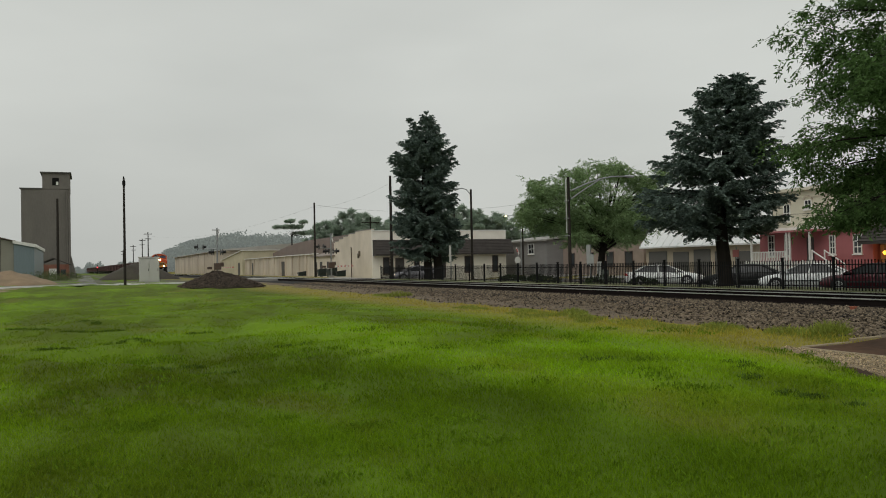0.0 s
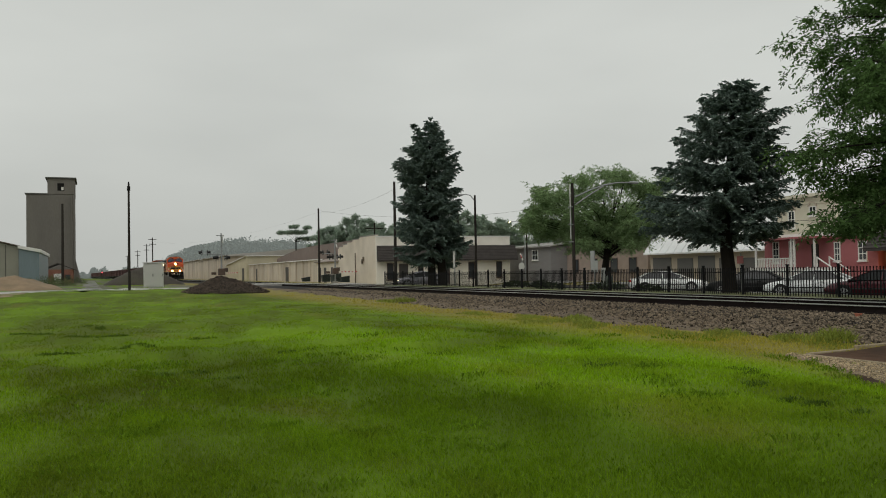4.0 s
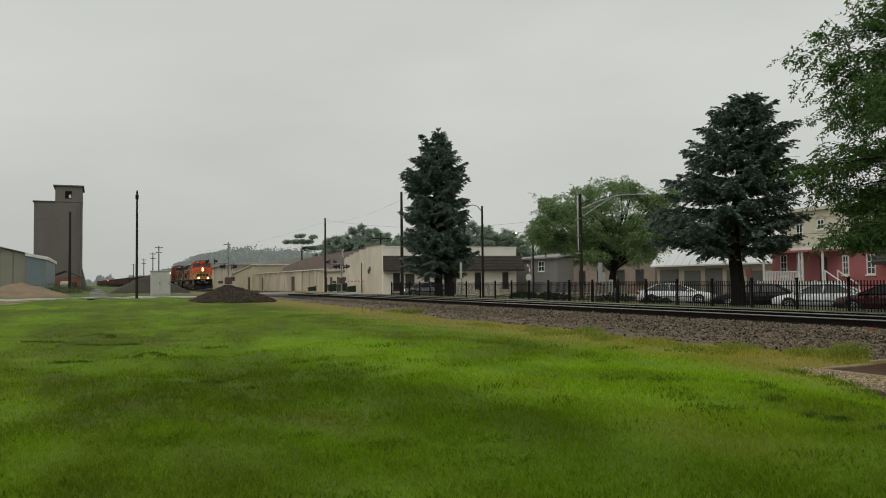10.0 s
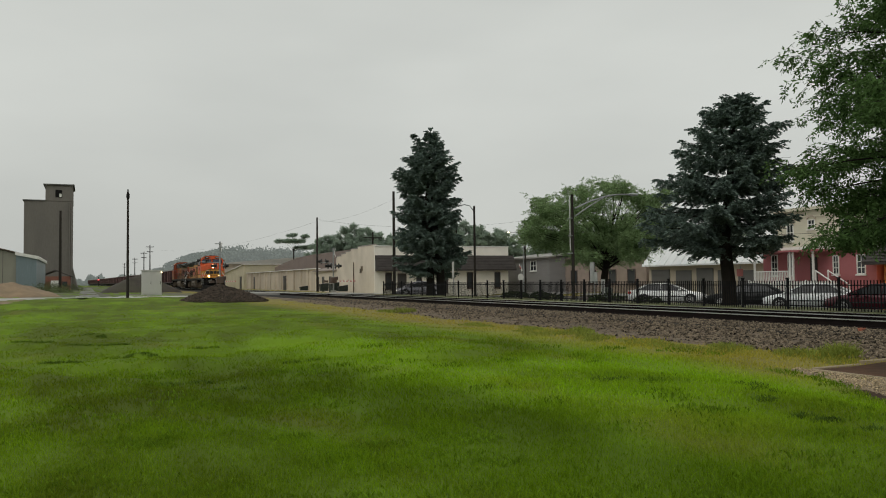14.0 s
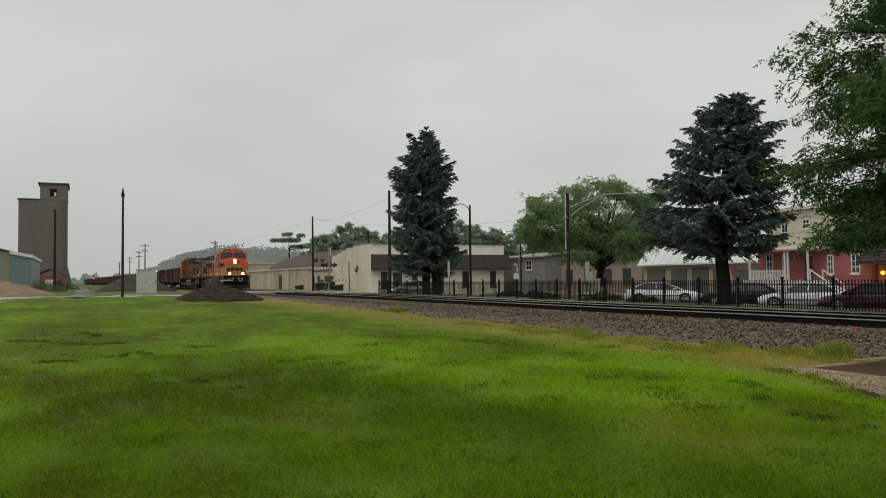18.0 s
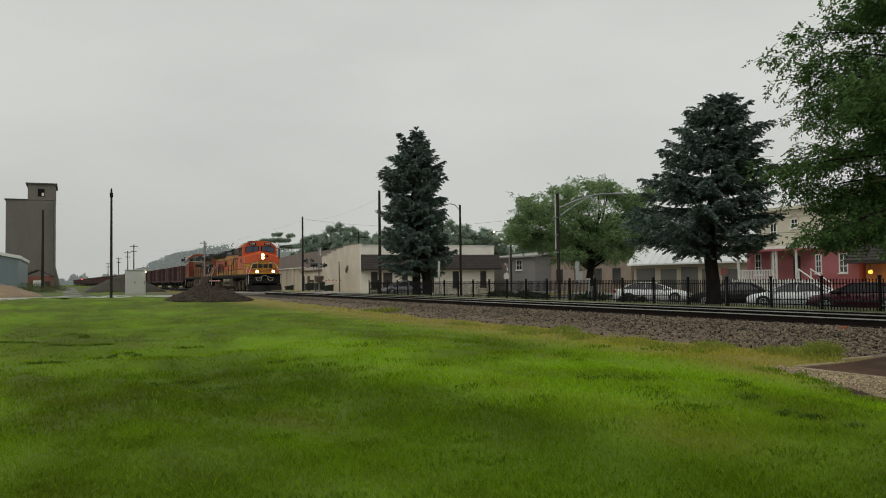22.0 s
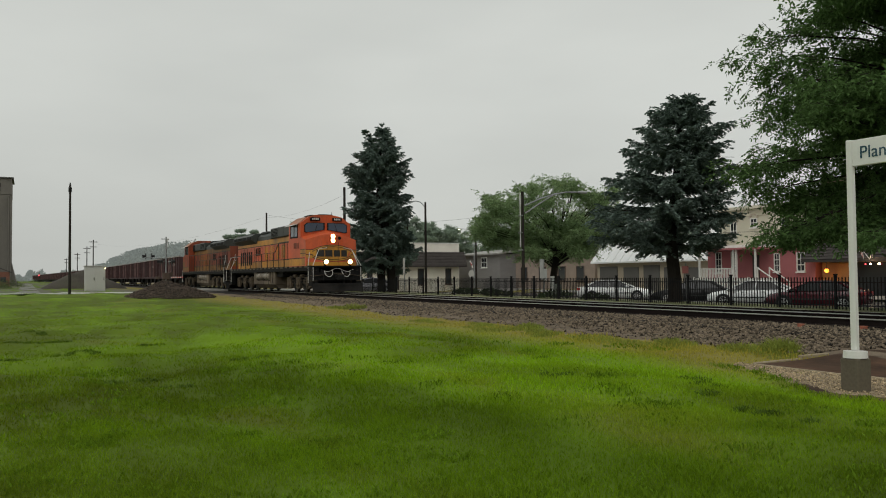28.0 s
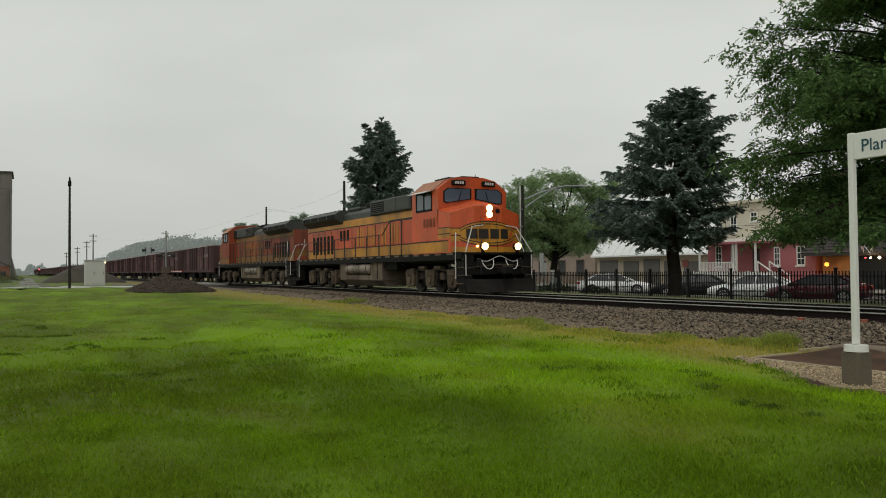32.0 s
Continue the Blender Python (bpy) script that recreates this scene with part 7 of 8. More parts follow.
def sedan(m, label, paint, length=4.85, lit=False):
    """A four-door saloon, its nose towards +x."""
    C = thing("car", m, label, "car", "cars parked in the street")
    s = length / 4.85

    def ring(x, zb, zt, hw, cr):
        return [(x * s, -hw, zb), (x * s, -hw - 0.03, (zb + zt) * 0.5), (x * s, -hw + 0.02, zt - cr), (x * s, -hw + cr + 0.06, zt), (x * s, hw - cr - 0.06, zt),
                (x * s, hw - 0.02, zt - cr), (x * s, hw + 0.03, (zb + zt) * 0.5), (x * s, hw, zb)]
    part("body", loft(B(), [ring(-2.42, 0.42, 0.78, 0.66, 0.08), ring(-2.34, 0.28, 0.96, 0.8, 0.1), ring(-1.75, 0.22, 1.02, 0.87, 0.1), ring(-0.6, 0.2, 0.98, 0.89, 0.1),
                              ring(0.8, 0.2, 0.96, 0.89, 0.1), ring(1.5, 0.2, 0.9, 0.87, 0.12), ring(2.1, 0.24, 0.78, 0.83, 0.12), ring(2.38, 0.3, 0.66, 0.7, 0.1), ring(2.43, 0.36, 0.56, 0.58, 0.06)]),
         paint, C, smooth=True)

    prof = [(-1.9, 0.99), (-1.15, 1.4), (-0.45, 1.46), (0.2, 1.43), (1.25, 0.93)]
    bm = B()
    lo, hi = [], []
    for x, z in prof:
        hw = 0.83 - 0.24 * (z - 0.95) / 0.5
        lo.append(bm.verts.new((x * s, -hw, z)))
        hi.append(bm.verts.new((x * s, hw, z)))
    bm.faces.new(lo)
    bm.faces.new(hi[::-1])
    for i in range(len(prof) - 1):
        bm.faces.new((lo[i], lo[i + 1], hi[i + 1], hi[i]))
    bmesh.ops.recalc_face_normals(bm, faces=bm.faces[:])
    part("glasshouse", bm, car_glass, C, "dark tinted glass")
    bm = B()
    tops = [(-1.2, 1.385), (-1.1, 1.42), (-0.45, 1.485), (0.2, 1.452), (0.34, 1.37)]
    rings = []
    for x, z in tops:
        hw = 0.86 - 0.24 * (z - 0.95) / 0.5
        rings.append([(x * s, -hw, z - 0.05), (x * s, -hw + 0.08, z), (x * s, hw - 0.08, z), (x * s, hw, z - 0.05)])
    part("roof", loft(bm, rings), paint, C)
    for y in (-1, 1):
        for (xa, za), (xb, zb), r in (((-1.9, 0.99), (-1.15, 1.4), 0.07), ((1.25, 0.94), (0.2, 1.43), 0.035), ((-0.3, 0.95), (-0.35, 1.43), 0.035)):
            ha, hb = 0.84 - 0.24 * (za - 0.95) / 0.5, 0.84 - 0.24 * (zb - 0.95) / 0.5
            part("pillar", tube(B(), (xa * s, y * ha, za), (xb * s, y * hb, zb), r, r * 0.8, 6), paint, C)
        part("mirror", box(B(), 0.72 * s, 0.9 * s, *sorted((y * 0.86, y * 1.04)), 0.95, 1.08, 0.03), paint, C)
        part("door_seam", box(B(), -0.32 * s, -0.3 * s, *sorted((y * 0.9, y * 0.925)), 0.35, 0.92), plastic, C)
        part("rub_strip", box(B(), -1.3 * s, 1.2 * s, *sorted((y * 0.9, y * 0.935)), 0.5, 0.56), plastic, C)
        for x in (-0.85, 0.25):
            part("door_handle", box(B(), x * s, (x + 0.18) * s, *sorted((y * 0.88, y * 0.92)), 0.82, 0.86), paint, C)
        for x in (-1.42, 1.42):
            part("wheel_arch", disc(B(), (x * s, y * 0.84, 0.34), (0, 1, 0), 0.39, 0.16, 20), plastic, C)
            wh_ = part("wheel", disc(B(), (x * s, y * 0.83, 0.33), (0, 1, 0), 0.33, 0.22, 20), tyre, C)
            bm = B()
            disc(bm, (x * s, y * 0.945, 0.33), (0, 1, 0), 0.07, 0.03, 10)
            for i in range(7):
                a = i * 2 * math.pi / 7
                tube(bm, (x * s, y * 0.945, 0.33), (x * s + 0.21 * math.cos(a), y * 0.945, 0.33 + 0.21 * math.sin(a)), 0.03, 0.035, 5)
            for i in range(16):
                a, b = i * math.pi / 8, (i + 1) * math.pi / 8
                tube(bm, (x * s + 0.22 * math.cos(a), y * 0.945, 0.33 + 0.22 * math.sin(a)), (x * s + 0.22 * math.cos(b), y * 0.945, 0.33 + 0.22 * math.sin(b)), 0.02, 0.02, 5)
            part("rim", bm, alloy, wh_)
        part("tail_lamp", box(B(), -2.4 * s, -2.2 * s, *sorted((y * 0.55, y * 0.84)), 0.72, 0.9, 0.02), tail_red, C)
        part("headlamp", box(B(), 2.2 * s, 2.42 * s, *sorted((y * 0.55, y * 0.7)), 0.56, 0.65, 0.02), warm_white if lit else head_clear, C, "lit headlamp" if lit else "")
    part("front_bumper", box(B(), 2.3 * s, 2.46 * s, -0.72, 0.72, 0.26, 0.44, 0.03), plastic, C)
    part("rear_plate_bar", box(B(), -2.45 * s, -2.42 * s, -0.25, 0.25, 0.55, 0.66), rail_white, C)
    return C


def car_paint(name, c, metal=0.0):
    return mat(name, c, 0.25, metal, vary=0.06, scale=1.5, fine=30, bump=0.0, spec=0.6)


silver, black_p, pearl, maroon, greyp = car_paint("silver_white_paint", (0.84, 0.85, 0.84)), mat("black_paint", (0.006, 0.007, 0.007), 0.3, vary=0.06, scale=1.5, fine=30, bump=0.0, spec=0.2), car_paint("pearl_white_paint", (0.84, 0.85, 0.85)), car_paint("maroon_paint", (0.075, 0.006, 0.013)), car_paint("grey_car_paint", (0.33, 0.32, 0.35), 0.2)


def park(x, y, turn, label, paint, length=4.85, lit=False):
    c = sedan(pose(x, y, gz(x, y) + 0.03, 0, 0, turn), label, paint, length, lit)
    c.scale = (1.0, 1.0, 0.95)
    return c


park(-45.0, 36.8, 48, "silver-white saloon parked at an angle in the street", silver, 5.25)
park(-36.0, 35.2, 222, "black saloon parked behind the spruce trunk", black_p, 4.6)
park(-31.25, 35.0, 210, "pearl-white saloon parked between the dark cars", pearl, 4.6)
park(-27.05, 34.8, 203, "dark maroon saloon with alloy wheels parked at an angle", maroon, 4.7)
park(-71.6, 28.9, 262, "grey saloon with lit headlamps waiting at the crossing", greyp, 4.7, True)

# ---- crossing signals ----
sig_black = mat("signal_black", (0.012, 0.012, 0.012), 0.6)
signal_red = mat("signal_red_lens", (0.5, 0.03, 0.03), 0.3, emit=(1.0, 0.05, 0.03), power=1.5)
gate_white, gate_red = mat("gate_white", (0.7, 0.69, 0.66), 0.6), mat("gate_red", (0.45, 0.03, 0.03), 0.6)


def flasher(parent, x, y, z, face, lit):
    fb = part("flasher", disc(B(), (x, y, z), (face, 0, 0), 0.3, 0.03, 20), sig_black, parent, "round black backboard")
    part("hood", tube(B(), (x + face * 0.02, y, z + 0.02), (x + face * 0.3, y, z), 0.13, 0.14, 14, caps=False), sig_black, fb)
    part("lens", disc(B(), (x + face * 0.03, y, z), (face, 0, 0), 0.11, 0.02, 14), signal_red if lit else tail_red, fb)


gate_rust = mat("rusty_brown_box", (0.09, 0.06, 0.045), 0.7, vary=0.3, scale=3)


def crossing_signal(m, label, arm, top, mast_z):
    """Faces the road traffic along local x; the gate reaches out along local -y."""
    S = thing("crossing_signal", m, label, "crossing signal", "level crossing signals")
    part("mast", tube(B(), (0, 0, -0.3), (0, 0, top), 0.09, 0.07, 12), galv, S)
    part("mast_base", box(B(), -0.25, 0.25, -0.25, 0.25, -0.2, 0.25), concrete, S)
    for sx in (-1, 1):
        part("crossbuck_board", box(B(), -0.012, 0.012, -0.6, 0.6, -0.1, 0.1), gate_white, S, "white crossbuck board", pose(0.12, 0, top - 0.55, 45 * sx, 0, 0))
    part("top_arm", box(B(), -0.45, 0.25, -0.04, 0.04, top - 0.25, top - 0.17), galv, S)
    part("light_bar", tube(B(), (-0.3, -0.75, mast_z), (-0.3, 0.75, mast_z), 0.035), galv, S)
    part("light_bar", tube(B(), (0.3, -0.75, mast_z), (0.3, 0.75, mast_z), 0.035), galv, S)
    for y in (-0.62, 0.62):
        for f in (-1, 1):
            flasher(S, f * 0.42, y, mast_z, f, False)
    if arm:
        part("cantilever", tube(B(), (0, 0, mast_z + 0.3), (-arm, 0, mast_z + 0.4), 0.05), galv, S)
        for x in (-arm + 0.1, -arm + 0.6):
            flasher(S, x, 0.2, mast_z + 0.5, -1 if x < -arm + 0.3 else 1, False)
    mech = part("gate_mechanism", box(B(), -0.32, 0.32, -0.3, 0.3, 1.05, 1.7, 0.05), gate_rust, S, "rust-brown gate mechanism box")
    part("counterweight", box(B(), -0.8, -0.42, 0.6, 1.2, 1.1, 1.35), gate_rust, mech)
    part("counterweight", box(B(), 0.42, 0.7, 0.6, 1.2, 1.35, 1.75), gate_rust, mech)
    for k in range(10):
        y0 = -0.3 - k * 0.62
        part("gate_arm", box(B(), 0.42, 0.46, y0 - 0.62, y0, 1.2, 1.3), gate_red if k % 2 else gate_white, mech)
    for k in (3, 6, 9) if top < 5 else ():
        part("gate_lamp", box(B(), 0.41, 0.47, -0.34 - k * 0.62, -0.27 - k * 0.62, 1.3, 1.38), tail_red, mech)


crossing_signal(pose(-80.0, 11.7, 0.35, 0, 0, 90), "grey crossing signal with black flashers and a lowered gate", 1.9, 5.1, 2.75)
crossing_signal(pose(-85.5, 24.6, 0.25, 0, 0, 90), "crossing signal with black flashers beyond the tracks", 1.4, 4.9, 2.9)
bx = thing("signal_cabinet", pose(-79.6, 5.4, gz(-79.6, 5.4)), "white steel signal cabinet beside the road", "cabinet")
cab_white = mat("cabinet_white", (0.5, 0.49, 0.46), 0.5, vary=0.06, scale=1, dirt=(0.5, 0.48, 0.44), dirt_amount=0.4)
part("body", box(B(), -1.3, 0.0, -0.75, 0.95, 0.05, 2.35, 0.03), cab_white, bx)
part("roof", box(B(), -1.38, 0.08, -0.83, 1.03, 2.35, 2.43), cab_white, bx)
part("plinth", box(B(), -1.3, 0, -0.75, 0.95, -0.2, 0.05), concrete, bx)
for y in (-0.32, 0.5):
    dd = part("door", box(B(), 0.0, 0.03, y - 0.39, y + 0.39, 0.2, 2.2), cab_white, bx)
    part("handle", box(B(), 0.03, 0.07, y + 0.3, y + 0.34, 1.1, 1.35), under_black, dd)
part("lamp", box(B(), 0.08, 0.14, 0.9, 0.97, 2.15, 2.22), warm_white, bx)
rs = thing("railway_signal", pose(-348, 4.2, 0), "far railway signal showing red", "railway signal")
part("mast", tube(B(), (0, 0, -0.3), (0, 0, 4.2), 0.12), under_black, rs)
part("lens", disc(B(), (0.2, 0, 3.1), (1, 0, 0), 0.28, 0.1, 14), mat("far_red_glow", (0.6, 0.05, 0.05), 0.4, emit=(1, 0.1, 0.12), power=1.6), rs, "red lamp")

# ---- street furniture behind the fence ----
sign_grey = mat("weathered_sign_back", (0.33, 0.34, 0.33), 0.6, vary=0.15, scale=4)
sp = thing("road_sign", pose(-38.0, 26.0, gz(-38, 26)), "pair of narrow grey panels on a steel post, seen edge-on", "sign")
part("post", tube(B(), (0, 0, -0.2), (0, 0, 2.15), 0.04), galv, sp)
for x0, z0, z1 in ((-0.3, 1.0, 2.15), (0.02, 0.95, 1.6)):
    part("panel", box(B(), x0, x0 + 0.36, -0.07, -0.04, z0, z1), sign_grey, sp)
cbx = thing("utility_cabinet", pose(-37.3, 26.3, gz(-37.3, 26.3)), "small grey-green utility cabinet behind the fence", "cabinet")
part("body", box(B(), -0.3, 0.3, -0.2, 0.2, 0, 0.75, 0.03), mat("grey_green", (0.12, 0.14, 0.12), 0.6), cbx)
part("label_panel", box(B(), -0.2, 0.2, -0.21, -0.2, 0.35, 1.2), sign_grey, cbx)
ss = thing("stop_sign", pose(-48.15, 27.0, gz(-48, 27)), "stop sign seen from its pale back, on a post", "sign")
part("post", tube(B(), (0, 0.05, -0.2), (0, 0.05, 2.3), 0.03), galv, ss)
part("plate", disc(B(), (0, 0, 1.45), (0.4, -1, 0), 0.26, 0.02, 8), cab_white, ss)
part("upper_plate", box(B(), -0.3, 0.3, -0.01, 0.01, -0.06, 0.06), gate_white, ss, "", pose(0, 0, 2.1, 0, 50, 0))
part("upper_plate", box(B(), -0.14, 0.14, -0.014, -0.006, -0.05, 0.05), gate_red, ss, "", pose(0, -0.01, 2.12, 0, 50, 0))
ps = thing("parking_sign", pose(-55.2, 25.2, gz(-55.2, 25.2)), "tall narrow white sign on a post by the spruce", "sign")
part("post", tube(B(), (0, 0, -0.2), (0, 0, 2.6), 0.04), galv, ps)
part("panel", box(B(), -0.16, 0.16, -0.06, -0.03, 1.4, 2.6), cab_white, ps)
rsn = thing("roadside_sign", pose(-29.39, 28.4, gz(-29.39, 28.4)), "small faded red roadside sign on a post", "sign")
part("post", tube(B(), (0, 0, -0.2), (0, 0, 2.0), 0.03), galv, rsn)
part("panel", box(B(), -0.2, 0.2, -0.05, -0.03, 1.5, 1.85), mat("faded_red", (0.4, 0.12, 0.11), 0.6), rsn)
bin_green = mat("dumpster_green", (0.018, 0.028, 0.025), 0.6, vary=0.25)
for x, y, w, h in ((-101.4, 25.3, 0.7, 0.5), (-94.4, 26.0, 0.7, 0.85), (-90.1, 26.0, 1.2, 0.95), (-85.2, 25.6, 0.6, 0.6)):
    db = thing("dumpster", pose(x, y, gz(x, y)), "dark green steel dumpster beside the shed", "dumpster", "dumpsters at the shed")
    bm = B()
    prism(bm, [(-0.45, 0.1), (-0.5, h), (0.45, h + 0.14), (0.45, 0.1)], -w / 2, w / 2, "x")
    part("bin", bm, bin_green, db)
    part("lid", box(B(), -w / 2 - 0.04, w / 2 + 0.04, -0.55, 0.5, 0, 0.05), concrete if w > 1 else plastic, db, "", pose(0, 0, h + 0.075, 8.4, 0, 0))
    part("rim", box(B(), -w / 2 - 0.05, w / 2 + 0.05, -0.54, -0.5, h - 0.12, h), plastic, db)
    for s in (-1, 1):
        part("lifting_pocket", box(B(), *sorted((s * w / 2, s * (w / 2 + 0.12))), -0.25, 0.25, h * 0.55, h * 0.7), bin_green, db)

# ---- low shrubs along the fence ----
shrub_leaf = mat("shrub_leaf", (0.032, 0.048, 0.02), 0.65, vary=0.3, scale=1, bump=0, island=0.4, spec=0.2)


weed_olive = mat("weedy_olive_leaf", (0.12, 0.145, 0.065), 0.7, vary=0.3, scale=1, bump=0, island=0.4, spec=0.1, thin=0.3)


def shrub(x, y, r, h, seed, n=900, label="low dark-green shrub by the fence", leaf=None):
    g = np.random.default_rng(seed)
    T = thing("shrub", pose(x, y, gz(x, y)), label, "shrub", "shrubs")
    a, u = g.uniform(0, 6.28, n), np.sqrt(g.random(n))
    z = g.random(n) ** 0.7 * h * np.sqrt(np.clip(1.05 - u * u, 0, 1))
    c = np.stack([r * u * np.cos(a), r * u * np.sin(a), z], 1)
    d = np.stack([np.cos(a) * 0.6, np.sin(a) * 0.6, g.uniform(0.2, 1, n)], 1) + g.normal(0, 0.3, (n, 3))
    v, t = leaf_quads(c, d, g.uniform(0.1, 0.22, n), g.uniform(0.04, 0.08, n))
    raw_mesh("foliage", v, t, leaf or shrub_leaf, "", "", "", T)
    bm = B()
    for k in range(6):
        tube(bm, (0, 0, -0.05), (r * 0.5 * math.cos(k), r * 0.5 * math.sin(k), h * 0.6), 0.02, 0.008, 5)
    part("stems", bm, bark, T)


shrub(-47.9, 26.4, 0.9, 0.42, 1)
shrub(-46.6, 27.5, 0.6, 0.5, 2)
shrub(-40.3, 24.5, 0.8, 0.35, 3, 500)
shrub(-34.6, 24.4, 0.9, 0.4, 4, 500)
shrub(-31.4, 24.5, 0.7, 0.3, 5, 400)
shrub(-150, -1.8 - 4, 5.0, 1.8, 6, 1800, "dark weedy shrubs by the elevator")
for sx, sy, sr, sh, seed in ((-135, -3.6, 3.5, 1.2, 7), (-133, -6.4, 4.0, 1.6, 8), (-112, -4.6, 3.0, 0.8, 9), (-122, -5.6, 3.4, 1.4, 11)):
    shrub(sx, sy, sr, sh, seed, 1300, "olive weedy shrubs by the lane", weed_olive)

# ---- heaps ----
def heap_top(px, py, u, h, seed, rough):
    return h * (1 - u ** 1.25) + (noise.noise((px * 1.3 + seed, py * 1.3, 0)) * rough * 2 + noise.noise((px * 4, py * 4, seed)) * rough) * (1 - u * 0.7)


def heap(name, x, y, rx, ry, h, material, label, seed, category="heap", rough=0.08):
    bm = B()
    n, k = 40, 12
    g = np.random.default_rng(seed)
    ph = g.uniform(0, 6.28, 4)
    z0 = gz(x, y)
    top = bm.verts.new((0, 0, h))
    prev = None
    for j in range(1, k + 1):
        u = j / k
        ring_ = []
        for i in range(n):
            a = 2 * math.pi * i / n
            rr = u * (1 + 0.12 * math.sin(2 * a + ph[0]) + 0.07 * math.sin(5 * a + ph[1]))
            px, py = rx * rr * math.cos(a), ry * rr * math.sin(a)
            z = heap_top(px, py, u, h, seed, rough)
            ring_.append(bm.verts.new((px, py, z if j < k else -0.12)))
        for i in range(n):
            if prev is None:
                bm.faces.new((top, ring_[i], ring_[(i + 1) % n]))
            else:
                bm.faces.new((prev[i], ring_[i], ring_[(i + 1) % n], prev[(i + 1) % n]))
        prev = ring_
    H = part(name, bm, material, None, smooth=True)
    H.matrix_basis = pose(x, y, z0 - 0.02)
    return tagged(H, label, category)


dark_gravel = mat("dark_gravel", (0.07, 0.058, 0.048), 0.9, vary=0.45, scale=2.5, fine=18, bump=1.0, spec=0.12)
sandy = mat("sandy_soil", (0.26, 0.185, 0.115), 0.9, vary=0.25, scale=1, fine=12, bump=0.5, dirt=(0.13, 0.1, 0.06), dirt_amount=0.5)
heap("gravel_heap", -52, 7.7, 2.6, 2.75, 1.0, dark_gravel, "low heap of dark gravel on the lawn's far edge", 3)
heap("soil_heap", -84, -6.6, 4.5, 3.9, 1.35, sandy, "sandy brown soil heap before the metal shed", 5)
heap("soil_heap", -80, -11.5, 4.5, 4.0, 1.5, sandy, "sandy brown soil heap before the metal shed", 6)
heap("coal_heap", -112, 6.2, 4.6, 4.8, 2.3, mat("coal_dust", (0.045, 0.035, 0.028), 0.9, vary=0.5, scale=0.8, fine=9, bump=0.8, dirt=(0.05, 0.055, 0.025), dirt_amount=0.4), "dark heap beside the railway beyond the cabinet", 7)
def heap_stones(n, x, y, rx, ry, h, seed, rough=0.08):
    """Loose stones lying on a heap's own surface."""
    ph = np.random.default_rng(seed).uniform(0, 6.28, 4)
    u, a = np.sqrt(rng.random(n)) * 0.98, rng.uniform(0, 6.28, n)
    rr = u * (1 + 0.12 * np.sin(2 * a + ph[0]) + 0.07 * np.sin(5 * a + ph[1]))
    px, py = rx * rr * np.cos(a), ry * rr * np.sin(a)
    z = np.array([heap_top(float(p), float(q), float(k), h, seed, rough) for p, q, k in zip(px, py, u)]) + gz(x, y)
    return stones(n, lambda m: (x + px, y + py), (0.02, 0.058), lambda p, q: z)


dvs, dts = heap_stones(7500, -52, 7.7, 2.6, 2.75, 1.0, 3)
raw_mesh("heap_stone", dvs, dts, mat("heap_stone_brown", (0.09, 0.07, 0.055), 0.85, vary=0.3, scale=3, bump=0.2, island=0.7, spec=0.12), "loose dark stones on the gravel heap", "stones")

sheet("dirt_apron", steps((-68, -52, 12)), steps((-40, -4.2, 24)), sandy, 0.02, "bare tan dirt apron between lawn and road", "dirt")

# ---- station sign on its concrete footing, edging and gravel ----
sign_white = mat("sign_white", (0.72, 0.72, 0.68), 0.4, vary=0.05, scale=2, dirt=(0.55, 0.54, 0.48), dirt_amount=0.25)
teal = mat("dark_teal_lettering", (0.01, 0.06, 0.09), 0.5, vary=0.05)
foot_mat = mat("mossy_concrete", (0.12, 0.1, 0.068), 0.9, vary=0.25, scale=3, fine=30, bump=0.3, dirt=(0.07, 0.07, 0.04), dirt_amount=0.5)
st = thing("station_sign", pose(-6.21, 8.585, 0.0615), "white station name sign on a square post with a concrete footing", "sign")
st.scale = (0.959, 0.959, 0.959)
part("footing", box(B(), -0.125, 0.125, -0.125, 0.125, -0.2, 0.47, 0.02), foot_mat, st, "weathered square concrete footing")
part("flange", tube(B(), (0, 0, 0.47), (0, 0, 0.55), 0.14, 0.135, 24), sign_white, st)
bm = B()
box(bm, -0.04, 0.04, -0.034, 0.034, 0.56, 3.13, 0.01)
part("post", bm, sign_white, st, "white square post")
part("board", box(B(), 0.04, 1.9, -0.026, 0.026, 2.8, 3.12, 0.006), sign_white, st, "white name board")
part("post", box(B(), 1.9, 2.01, -0.045, 0.045, 0.47, 3.13, 0.012), sign_white, st)
part("footing", box(B(), 1.81, 2.09, -0.14, 0.14, -0.2, 0.47, 0.015), foot_mat, st)
tc = bpy.data.curves.new("lettering", "FONT")
tc.body, tc.size, tc.extrude = "Plano", 0.215, 0.002
tc.materials.append(teal)
to = new("lettering", tc)
to.parent, to.matrix_basis = st, pose(0.14, -0.031, 2.885, 90, 0, 0)
tagged(to, "dark teal place name")

